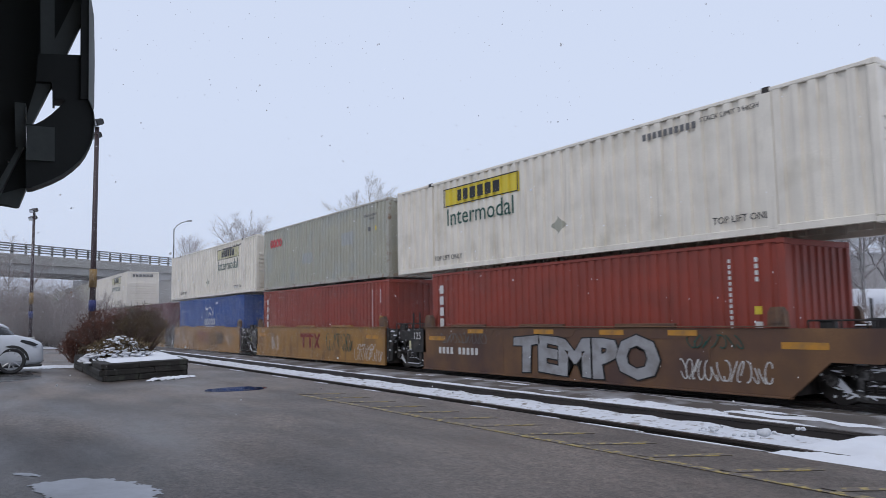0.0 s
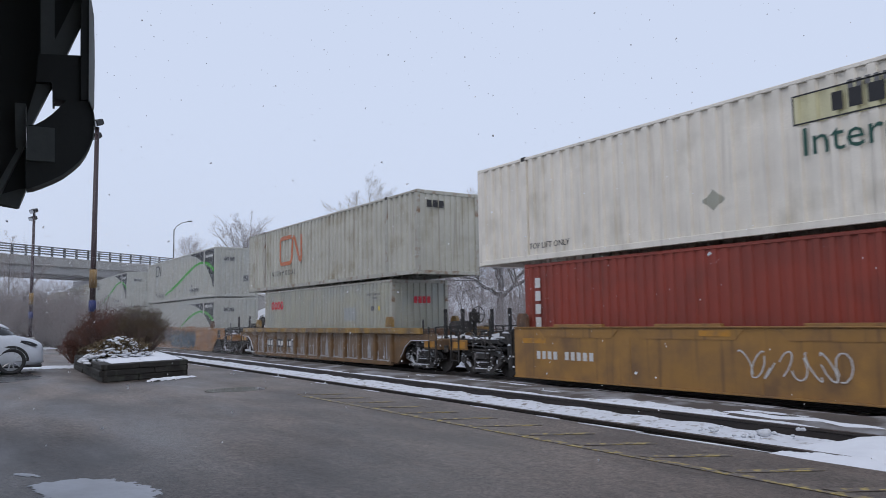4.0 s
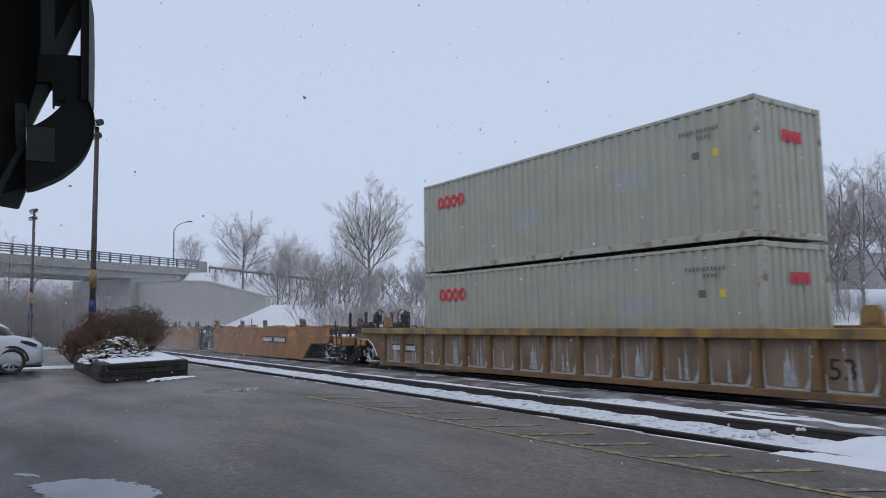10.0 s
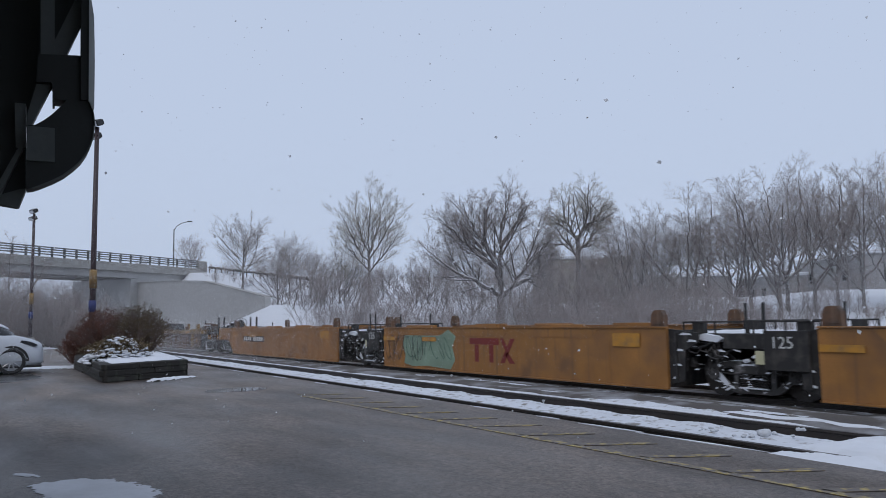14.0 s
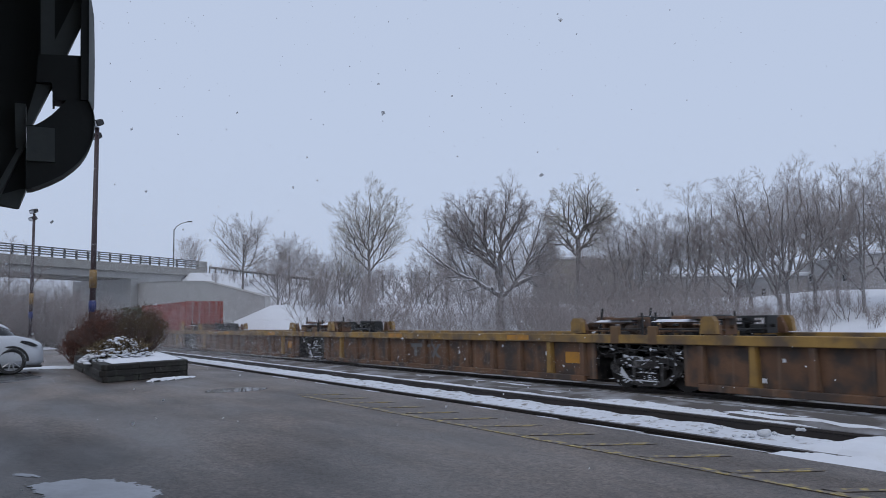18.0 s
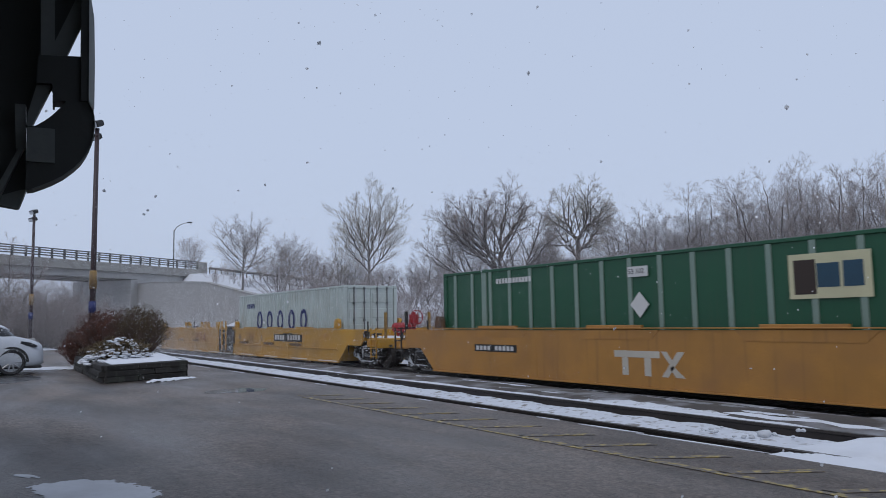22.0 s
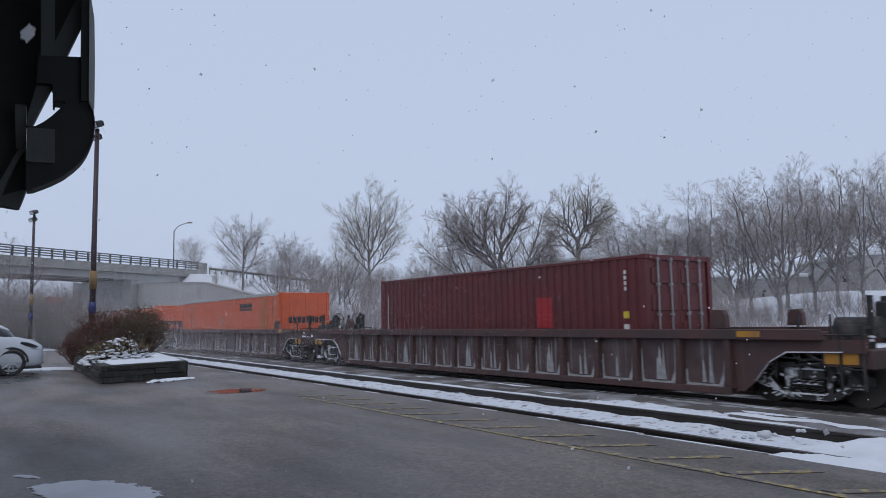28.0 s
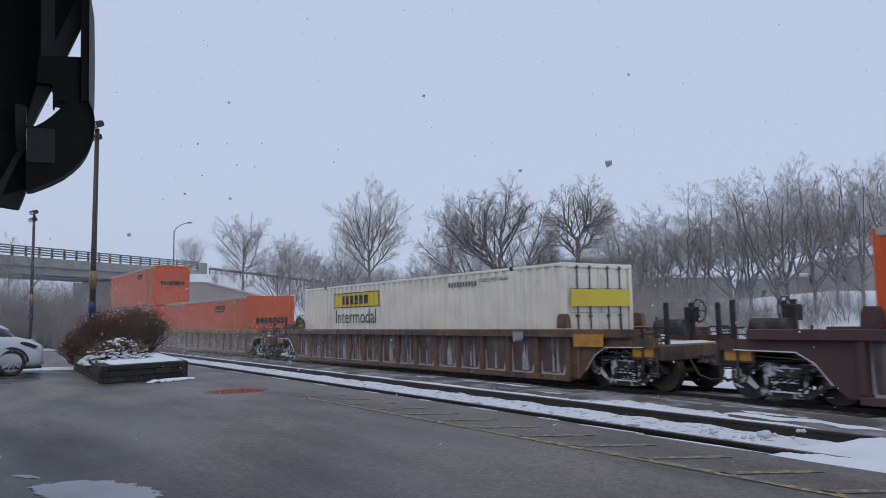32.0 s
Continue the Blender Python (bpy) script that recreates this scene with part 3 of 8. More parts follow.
def build_lot_details():
    """Faded hatching beside the edge, a puddle and a patch of snow."""
    paint = tagged(new("painted_hatching"), "faded yellow hatched strip along the car park edge", "road marking", kind="structure")
    bar = mesh_of("stripe", (1,), lambda bm: prism(bm, [(-0.06, 0), (0.06, 0), (0.06 - 0.42, -0.66), (-0.06 - 0.42, -0.66)], 0, 0.004, "z"))
    for i in range(12):
        put("stripe", bar, M_yellowline, paint, (-2.55 - i * 0.845, 5.98, 0.003))
    put("line", mesh_of("line", (1,), lambda bm: box(bm, -12, -1.6, -0.05, 0.05, 0, 0.004)), M_yellowline, paint, (0, 5.30, 0.003))

    def blob(name, cx, cy, rx, ry, z, material, label, seed, category, thick=0.004):
        bm = bmesh.new()
        ring = []
        for i in range(72):
            a = 2 * math.pi * i / 72
            k = 1 + 0.28 * noise.noise((math.cos(a) * 1.5, math.sin(a) * 1.5, seed)) + 0.14 * noise.noise((math.cos(a) * 5, math.sin(a) * 5, seed))
            ring.append((cx + rx * k * math.cos(a), cy + ry * k * math.sin(a)))
        prism(bm, ring, z, z + thick, "z")
        tagged(put(name, finish(name, bm), material), label, category, kind="structure")
    blob("puddle", -14.1, 4.85, 0.5, 0.55, 0.001, M_water, "shallow puddle mirroring the passing train", 3, "puddle", 0.002)
    blob("puddle", -22.2, 1.6, 2.4, 0.7, 0.001, M_wet, "wet hollow beside the parked car", 17, "puddle", 0.002)
    ragged_patch(-6.38, 1.08, 0.74, 0.34, 24, 0.012, "thin ragged patch of melting snow on the asphalt", 5)
    ragged_patch(-7.40, 0.72, 0.20, 0.05, 30, 0.006, "small wisp of melting snow on the asphalt", 8)
    ragged_patch(-17.75, 4.55, 0.75, 0.16, 118, 0.07, "snow heaped at the foot of the planter", 12)
    ragged_patch(-25.6, 3.0, 2.2, 0.7, 60, 0.05, "snow left between the parked car and the planter", 14)
    for i, (x, y, s) in enumerate(((-7.2, 6.57, 0.22), (-6.1, 6.51, 0.5), (-10.2, 6.63, 0.2), (-12.0, 6.66, 0.3), (-8.6, 6.60, 0.28), (-4.9, 6.44, 0.7), (-14.2, 6.70, 0.3), (-16.5, 6.73, 0.5), (-19.5, 6.76, 0.6), (-23, 6.80, 0.9))):
        blob("snow_patch", x, y - 0.05, s, 0.022, 0.0, M_snow, "snow left along the asphalt edge", 20 + i, "snow", 0.007)


build_lot_details()

# ---- the train: how far its head has run at each time, and what stands where along it ----
SPEED = ((0, 16.2), (3, 16.25), (6, 16.65), (10, 16.6), (14, 16.4), (18, 16.2), (22, 16.15), (25, 16.3), (28, 16.55), (32, 16.7))


def run(t):
    """Metres run since the start."""
    s = 0.0
    for (a, va), (b, vb) in zip(SPEED, SPEED[1:]):
        if t <= a:
            break
        e = min(t, b)
        ve = va + (vb - va) * (e - a) / (b - a)
        s += (va + ve) / 2 * (e - a)
    return s


ROLLING = []     # (thing, place along the train, height) to be keyed
WHEELS = []


def rolls(ob, u, z=RAIL_Z):
    ob.location = (u, TRACK_Y, z)
    ROLLING.append((ob, u, z))
    return ob


def wave(length, pitch, depth):
    """Trapezoid corrugation along x: (x, depth) pairs from -length/2 to length/2."""
    n = max(2, round(length / pitch))
    p = length / n
    out = []
    for i in range(n):
        x = -length / 2 + i * p
        out += [(x, 0), (x + 0.41 * p, 0), (x + 0.5 * p, depth), (x + 0.91 * p, depth)]
    return out + [(length / 2, 0)]


def depth_at(prof, x):
    for (a, da), (b, db) in zip(prof, prof[1:]):
        if a <= x <= b:
            return da + (db - da) * (x - a) / (b - a if b > a else 1)
    return 0.0


def wall_mesh(prof, z0, z1, thick=0.03):
    """A corrugated wall standing in the x-z plane, its outside towards -y."""
    def build(bm):
        rows = [[bm.verts.new((x, d + off, z)) for x, d in prof] for z, off in ((z0, 0), (z1, 0), (z1, thick), (z0, thick))]
        for a, b in zip(rows, rows[1:] + rows[:1]):
            for i in range(len(prof) - 1):
                bm.faces.new((a[i], a[i + 1], b[i + 1], b[i]))
        for i in (0, -1):
            bm.faces.new([r[i] for r in rows])
    return mesh_of("wall", (len(prof), prof[0], prof[1], prof[2], z0, z1), build)


def decal_mesh(prof, xs, low, high, lift=0.006):
    """A painted field that follows the corrugation, between the curves low(x) and high(x)."""
    pts = sorted(set([xs[0], xs[1]] + [x for x, d in prof if xs[0] < x < xs[1]] + [xs[0] + (xs[1] - xs[0]) * i / 24 for i in range(25)]))
    bm = bmesh.new()
    a = [bm.verts.new((x, depth_at(prof, x) - lift, low(x))) for x in pts]
    b = [bm.verts.new((x, depth_at(prof, x) - lift, max(low(x) + 1e-4, high(x)))) for x in pts]
    for i in range(len(pts) - 1):
        bm.faces.new((a[i], a[i + 1], b[i + 1], b[i]))
    return finish("decal", bm)


class Box:
    """Sizes of one container and the frame in which things are painted on its near side."""

    def __init__(self, root, length, width, height, prof, colour):
        self.root, self.l, self.w, self.h, self.prof, self.m = root, length, width, height, prof, colour

    def field(self, x0, x1, low, high, material, name="painted_field", label="", lift=0.006):
        lo = low if callable(low) else (lambda x: low)
        hi = high if callable(high) else (lambda x: high)
        ob = put(name, decal_mesh(self.prof, (x0, x1), lo, hi, lift), material, self.root, (0, -self.w / 2 + 0.012, 0))
        if label:
            ob["label"] = label
        return ob

    def words(self, text, x, z, size, material, label=""):
        ob = put("lettering", text_mesh(text, size), material, self.root, (x, -self.w / 2 + 0.003, z))
        ob["label"] = label or "painted lettering"
        ob["kind"] = "stuff"
        return ob

    def bars(self, x, z, widths, height, material, gap=0.05, label="plain painted bar"):
        """A row of plain bars in place of a code."""
        for w in widths:
            put("painted_bar", bar_mesh(w, height), material, self.root, (x, -self.w / 2 + 0.004, z), label=label)
            x += w + gap

    def column(self, x, z, n, size, material, gap=0.06):
        """A column of plain marks, one above the other."""
        for i in range(n):
            put("painted_bar", bar_mesh(size * 0.8, size), material, self.root, (x, -self.w / 2 + 0.004, z - i * (size + gap) - size), label="plain painted bar")

    def end_bars(self, y, z, widths, height, material, gap=0.05):
        for w in widths:
            put("painted_bar", bar_mesh(w, height), material, self.root, (self.l / 2 + 0.003, y, z), math.pi / 2, label="plain painted bar on the end wall")
            y += w + gap


def bar_mesh(w, h):
    w, h = round(w, 3), round(h, 3)
    return mesh_of("painted_bar", (w, h), lambda bm: box(bm, 0, w, -0.004, 0.0, 0, h))


def container(label, length, width, colour, u, z, end="wave", style="iso", roof=None, posts=None, frame_colour=None, pitch=None):
    """A box container: castings, posts, rails, corrugated walls, roof and end wall or doors (end: at the leading end)."""
    height = 2.896
    root = rolls(thing("container", 0, 0, 0, label, "shipping container", "containers on the train"), u, z)
    L, W, H = length / 2, width / 2, height
    long = length > 14
    fc = frame_colour or colour
    pw = 0.16
    # frame
    for sx in (-1, 1):
        for sy in (-1, 1):
            put("corner_post", mesh_of("corner_post", (long,), lambda bm: bevel_box(bm, -0.08, 0.08, -0.07, 0.07, 0.12, H - 0.12, 0.012)), fc, root, (sx * (L - 0.08), sy * (W - 0.07), 0))
            for zz in (0.0, H - 0.118):
                put("corner_casting", mesh_of("corner_casting", (1,), lambda bm: bevel_box(bm, -0.089, 0.089, -0.081, 0.081, 0, 0.118, 0.015)), fc, root, (sx * (L - 0.087), sy * (W - 0.079), zz))
            if long:
                put("stacking_post", mesh_of("stacking_post", (1,), lambda bm: bevel_box(bm, -0.11, 0.11, -0.05, 0.05, 0.1, H - 0.1, 0.012)), posts or fc, root, (sx * 5.99, sy * (W - 0.048), 0))
                put("corner_casting", mesh_of("corner_casting", (2,), lambda bm: bevel_box(bm, -0.089, 0.089, -0.06, 0.06, 0, 0.13, 0.015)), M_black if style == "domestic" else fc, root, (sx * 5.99, sy * (W - 0.06), H - 0.118))
    for sy in (-1, 1):
        put("bottom_rail", mesh_of("bottom_rail", (length,), lambda bm: bevel_box(bm, -L + 0.17, L - 0.17, -0.03, 0.03, 0.02, 0.17, 0.01)), fc, root, (0, sy * (W - 0.032), 0))
        put("top_rail", mesh_of("top_rail", (length,), lambda bm: bevel_box(bm, -L + 0.17, L - 0.17, -0.03, 0.03, H - 0.09, H - 0.012, 0.01)), fc, root, (0, sy * (W - 0.033), 0))
    for sx in (-1, 1):
        put("end_sill", mesh_of("end_sill", (width,), lambda bm: bevel_box(bm, -0.05, 0.05, -W + 0.16, W - 0.16, 0.01, 0.14, 0.01)), fc, root, (sx * (L - 0.055), 0, 0))
        put("end_header", mesh_of("end_header", (width,), lambda bm: bevel_box(bm, -0.05, 0.05, -W + 0.16, W - 0.16, H - 0.13, H - 0.01, 0.01)), fc, root, (sx * (L - 0.055), 0, 0))
    # walls
    if style == "ribbed":
        prof = [(-L + 0.16, 0.03), (-L + 0.2, 0.03), (L - 0.2, 0.03), (L - 0.16, 0.03)]
    elif style == "plate":
        prof = [(-L + 0.16, 0.012), (-L + 0.2, 0.012), (L - 0.2, 0.012), (L - 0.16, 0.012)]
    else:
        prof = wave(length - 0.32, pitch or (0.36 if long else 0.278), 0.06 if long else 0.038)
    wall = wall_mesh(prof, 0.165, H - 0.085)
    put("side_wall", wall, colour, root, (0, -W + 0.012, 0))
    put("side_wall", wall, colour, root, (0, W - 0.012, 0), math.pi)
    b = Box(root, length, width, height, prof, colour)
    if style == "ribbed":
        for i in range(18):
            x = -L + 0.62 + i * (length - 1.24) / 17
            for sy in (-1, 1):
                put("wall_post", mesh_of("wall_post", (1,), lambda bm: bevel_box(bm, -0.06, 0.06, -0.02, 0.02, 0.17, H - 0.09, 0.008)), posts, root, (x, sy * (W - 0.025), 0))
    put("roof", mesh_of("roof", (length, width), lambda bm: roof_mesh(bm, L, W, H)), roof or colour, root)
    # ends
    for sx in (-1, 1):
        kind = end if sx > 0 else "wave"
        if kind == "doors":
            for sy in (-1, 1):
                d = put("door", mesh_of("door", (width,), lambda bm: door_mesh(bm, W - 0.17, H)), colour, root, (L - 0.06, sy * (W / 2 - 0.08), 0))
                for k in (-0.24, 0.22):
                    put("lock_bar", mesh_of("lock_bar", (1,), lambda bm: lock_bar(bm, H)), M_galv if colour not in (M_red, M_dred) else M_silver, d, (0.06, k, 0))
        elif kind == "ledges":
            e = put("end_wall", mesh_of("end_wall", (1, width), lambda bm: bevel_box(bm, -0.03, 0.0, -W + 0.15, W - 0.15, 0.14, H - 0.13, 0.006)), colour, root, (L - 0.05, 0, 0))
            for i in range(9):
                put("ledge", mesh_of("ledge", (1, width), lambda bm: bevel_box(bm, 0.001, 0.05, -W + 0.16, W - 0.16, 0, 0.11, 0.012)), colour, e, (0, 0, 0.22 + i * 0.205))
        elif kind == "plate":
            put("end_wall", mesh_of("end_wall", (2, width), lambda bm: bevel_box(bm, -0.03, 0.03, -W + 0.15, W - 0.15, 0.14, H - 0.13, 0.01)), colour, root, (L - 0.05, 0, 0))
        else:
            ew = wall_mesh(wave(width - 0.3, 0.26, 0.04), 0.14, H - 0.13)
            put("end_wall", ew, colour, root, (sx * (L - 0.02), 0, 0), math.pi / 2 * sx)
    return b


def roof_mesh(bm, L, W, H):
    """A pressed roof sheet with shallow ribs across."""
    n = 40
    rows = []
    for i in range(n * 2 + 1):
        x = -L + 0.15 + (2 * L - 0.3) * i / (2 * n)
        zz = H - 0.02 - (0.018 if i % 2 else 0)
        rows.append([bm.verts.new((x, y, zz - o)) for y, o in ((-W + 0.03, 0), (W - 0.03, 0), (W - 0.03, 0.02), (-W + 0.03, 0.02))])
    for a, b in zip(rows, rows[1:]):
        for j in range(4):
            bm.faces.new((a[j], b[j], b[(j + 1) % 4], a[(j + 1) % 4]))
    bm.faces.new(rows[0])
    bm.faces.new(rows[-1][::-1])


def door_mesh(bm, w, h):
    hw = w / 2
    bevel_box(bm, -0.02, 0.015, -hw, hw, 0.14, h - 0.13, 0.008)
    for i in range(4):
        z = 0.32 + i * (h - 0.75) / 3.4
        bevel_box(bm, 0.012, 0.04, -hw + 0.08, hw - 0.08, z, z + 0.38, 0.015)


def lock_bar(bm, h):
    tube(bm, (0, 0, 0.06), (0, 0, h - 0.06), 0.022, n=6)
    for z in (0.12, 0.75, 1.5, 2.2, h - 0.12):
        box(bm, -0.05, 0.03, -0.04, 0.04, z - 0.03, z + 0.03)
    box(bm, 0.0, 0.04, -0.03, 0.28, 1.0, 1.04)


# ---- trucks (bogies) ----
R_WHEEL = 0.46


def wheelset_mesh(bm):
    for s in (-1, 1):
        y = s * 0.753
        tube(bm, (0, y - 0.065, 0), (0, y + 0.065, 0), R_WHEEL, n=24)
        tube(bm, (0, y - s * 0.09, 0), (0, y - s * 0.06, 0), R_WHEEL + 0.026, n=24)
        tube(bm, (0, y + s * 0.06, 0), (0, y + s * 0.10, 0), 0.14, n=12)
        for k in range(6):
            a = 2 * math.pi * k / 6
            tube(bm, (0.3 * math.cos(a), y + s * 0.066, 0.3 * math.sin(a)), (0.3 * math.cos(a), y + s * 0.075, 0.3 * math.sin(a)), 0.06, n=8)
    tube(bm, (0, -1.05, 0), (0, 1.05, 0), 0.085, n=10)


def side_frame(bm):
    prism(bm, [(-1.14, 0.42), (-1.14, 0.56), (-0.98, 0.66), (-0.55, 0.74), (0.55, 0.74), (0.98, 0.66), (1.14, 0.56), (1.14, 0.42), (0.98, 0.50), (0.55, 0.61), (-0.55, 0.61), (-0.98, 0.50)], -0.07, 0.07)
    prism(bm, [(-0.98, 0.46), (-0.52, 0.13), (-0.38, 0.10), (0.38, 0.10), (0.52, 0.13), (0.98, 0.46), (0.84, 0.50), (0.42, 0.20), (-0.42, 0.20), (-0.84, 0.50)], -0.075, 0.075)
    for s in (-1, 1):
        box(bm, s * 0.41 - 0.05, s * 0.41 + 0.05, -0.072, 0.072, 0.18, 0.64)
        tube(bm, (s * 0.89, -0.15, 0.46), (s * 0.89, 0.05, 0.46), 0.12, n=12)
        tube(bm, (s * 0.89, -0.17, 0.46), (s * 0.89, -0.15, 0.46), 0.07, n=8)


def coil_spring(bm, turns=6.5, steps=9, radius=0.06, wire=0.013, low=0.205, high=0.485):
    """One coil of round steel wire, upright at the origin."""
    last, count = None, int(turns * steps)
    for i in range(count + 1):
        a = 2 * math.pi * i / steps
        z = low + (high - low) * i / count
        ring = []
        for k in range(5):
            b = 2 * math.pi * k / 5
            r = radius + wire * math.cos(b)
            ring.append(bm.verts.new((r * math.cos(a), r * math.sin(a), z + wire * math.sin(b))))
        if last:
            for k in range(5):
                bm.faces.new((last[k], last[k - 1], ring[k - 1], ring[k]))
        last = ring


def truck(parent, x, cast=None):
    cast = cast or M_truck
    t = put("truck", mesh_of("bolster", (1,), lambda bm: bevel_box(bm, -0.2, 0.2, -1.02, 1.02, 0.46, 0.72, 0.03)), M_truck, parent, (x, 0, 0), label="oily cast steel bogie crusted with snow")
    for s in (-1, 1):
        put("side_frame", mesh_of("side_frame", (1,), side_frame), cast, t, (0, s * 1.0, 0), 0 if s < 0 else math.pi)
        put("bolster_end", mesh_of("bolster_end", (1,), lambda bm: bevel_box(bm, -0.35, 0.35, -0.12, 0.12, 0.49, 0.66, 0.02)), cast, t, (0, s * 1.03, 0))
        for sx in (-0.24, -0.08, 0.08, 0.24):
            put("spring", mesh_of("spring", (1,), coil_spring), cast, t, (sx, s * 1.05, 0))
        put("frame_snow", mesh_of("frame_snow", (1,), frame_snow), M_snow, t, (0, s * 1.0, 0))
        if s < 0:
            sort = round(abs(x) * 10) % 3
            put("frame_snow", mesh_of("frame_snow", ("scraps", sort), lambda bm: flecks(bm, 2.2, sort + 11, 0.0, 0.14, 0.74, 22)), M_snow, t, (-1.1, -1.088, 0))["kind"] = "stuff"
        w = put("wheelset", mesh_of("wheelset", (1,), wheelset_mesh), M_wheel, t)
        w.matrix_parent_inverse = Matrix.Translation((s * 0.89, 0, R_WHEEL))
        WHEELS.append(w)
    return t


def frame_snow(bm):
    """Snow caught on the ledges of a side frame."""
    prism(bm, [(-0.9, 0.69), (-0.5, 0.742), (-0.15, 0.742), (-0.4, 0.765)], -0.06, 0.02)
    prism(bm, [(0.25, 0.742), (0.55, 0.742), (0.9, 0.69), (0.55, 0.77)], -0.06, 0.02)
    prism(bm, [(-0.34, 0.20), (0.32, 0.20), (0.28, 0.225), (-0.3, 0.235)], -0.12, -0.04)
    prism(bm, [(-0.30, 0.661), (0.34, 0.661), (0.3, 0.685), (-0.2, 0.69)], -0.13, -0.075)
    prism(bm, [(-0.90, 0.43), (-0.62, 0.23), (-0.56, 0.28), (-0.76, 0.50)], -0.10, -0.076)
    prism(bm, [(-0.30, 0.39), (0.26, 0.385), (0.24, 0.42), (-0.28, 0.42)], -0.10, -0.06)


def side_ladder(bm):
    """Two tall posts with rungs on the end of a car."""
    for x in (0.0, 0.66):
        bevel_box(bm, x - 0.05, x + 0.05, -0.03, 0.03, 0.28, 1.85, 0.008)
    for z in (0.45, 0.82, 1.18, 1.5):
        tube(bm, (0, 0, z), (0.66, 0, z), 0.018, n=6)


# ---- well cars ----
def well_car(label, u, front, back, half, style, colour, chord=None, endcol=None, own=(True, True), loaded=True, sloped=False, tall_end=False, rib_pitch=1.15, low=False, ends=(True, True)):
    """One well unit. front/back: places of its bogies along the train; half: half the well's length; own: which bogies it carries."""
    root = rolls(thing("well_car", 0, 0, 0, label, "well car", "well cars of the train"), u)
    chord, endcol = chord or colour, endcol or M_black
    end_paints = endcol if isinstance(endcol, tuple) else (endcol, endcol)
    xf, xb = front - u, back - u
    top = 1.27 if low else 1.42
    for s in (-1, 1):
        if style == "smooth":
            f, r = sloped if isinstance(sloped, tuple) else (sloped, sloped)
            out = [(-half, 0.14), (half, 0.14)]
            out += [(half + 0.75, 0.80), (xf + 0.2, 0.80), (xf + 0.35, 0.95), (xf + 0.3, top - 0.02)] if f else [(half, top)]
            out += [(xb - 0.3, top - 0.02), (xb - 0.35, 0.95), (xb - 0.2, 0.80), (-half - 0.75, 0.80)] if r else [(-half, top)]
            put("side_sill", mesh_of("side_sill", (u, s), lambda bm: prism(bm, out, -0.03, 0.03)), colour, root, (0, s * 1.47, 0))
            put("top_flange", mesh_of("top_flange", (half, top), lambda bm: bevel_box(bm, -half, half, -0.07, 0.07, top + 0.003, top + 0.03, 0.006)), chord, root, (0, s * 1.47, 0))
            put("bottom_flange", mesh_of("bottom_flange", (half,), lambda bm: bevel_box(bm, -half, half, -0.06, 0.06, 0.10, 0.138, 0.006)), colour, root, (0, s * 1.48, 0))
            for x in (-half * 0.62, -half * 0.1, half * 0.45):
                if s < 0:
                    put("pad_plate", mesh_of("pad_plate", (top,), lambda bm: prism(bm, [(-1.15, top - 0.24), (1.15, top - 0.24), (1.38, top - 0.02), (-1.38, top - 0.02)], -0.010, 0.0)), chord, root, (x, -1.5, 0))
                    put("weld_seam", mesh_of("weld_seam", (top,), lambda bm: box(bm, -0.012, 0.012, -0.006, 0.0, 0.15, top - 0.25)), colour, root, (x + 1.7, -1.5, 0))
                put("step_plate", mesh_of("step_plate", (1,), lambda bm: bevel_box(bm, -0.85, 0.85, -0.05, 0.05, top - 0.035, top + 0.07, 0.008)), chord, root, (x, s * 1.44, 0.018))
        else:
            put("top_chord", mesh_of("top_chord", (xf - xb, top), lambda bm: bevel_box(bm, xb - 0.5, xf + 0.5, -0.06, 0.06, top - 0.2, top, 0.012)), chord, root, (0, s * 1.46, 0))
            put("bottom_chord", mesh_of("bottom_chord", (half,), lambda bm: bevel_box(bm, -half, half, -0.06, 0.06, 0.13, 0.27, 0.012)), colour, root, (0, s * 1.46, 0))
            put("side_web", mesh_of("side_web", (half, top), lambda bm: box(bm, -half - 0.25, half + 0.25, -0.012, 0.012, 0.2, top - 0.19)), colour if low else M_websnowdark if colour in (M_maroon, M_brown) else M_websnow, root, (0, s * 1.36, 0))
            n = int(2 * half / rib_pitch)
            for i in range(n + 1):
                x = -half + 0.06 + i * (2 * half - 0.12) / n
                put("rib", mesh_of("rib", (top,), lambda bm: rib_mesh(bm, top)), chord if (low and i in (1, n - 1)) else colour, root, (x, s * 1.36, 0), 0 if s < 0 else math.pi)
                if s < 0 and i < n and not low:
                    put("pocket_snow", mesh_of("pocket_snow", (i % 3,), lambda bm: pocket_snow(bm, 2 * half / n, i % 3)), M_pocketsnow, root, (x, -1.375, 0), label="snow caught in the side pocket")
    # floor, bulkheads, end platforms
    for x in [-half * 0.8 + i * half * 0.4 for i in range(5)]:
        put("cross_beam", mesh_of("cross_beam", (1,), lambda bm: bevel_box(bm, -0.14, 0.14, -1.4, 1.4, 0.10, 0.22, 0.01)), colour, root, (x, 0, 0))
    for sx, xt, outer in ((1, xf, ends[0]), (-1, xb, ends[1])):
        endcol = end_paints[0] if sx > 0 else end_paints[1]
        xe = sx * half
        reach = xt + sx * (1.25 if outer else 0.05)
        a, b = sorted((xe + sx * 0.06, reach))
        w = round(b - a, 2)
        deck = (top - 0.35) if outer else (top - 0.12)
        put("bulkhead", mesh_of("bulkhead", (top,), lambda bm: bevel_box(bm, -0.05, 0.05, -1.36, 1.36, 0.16, top - 0.05, 0.012)), endcol, root, (xe, 0, 0))
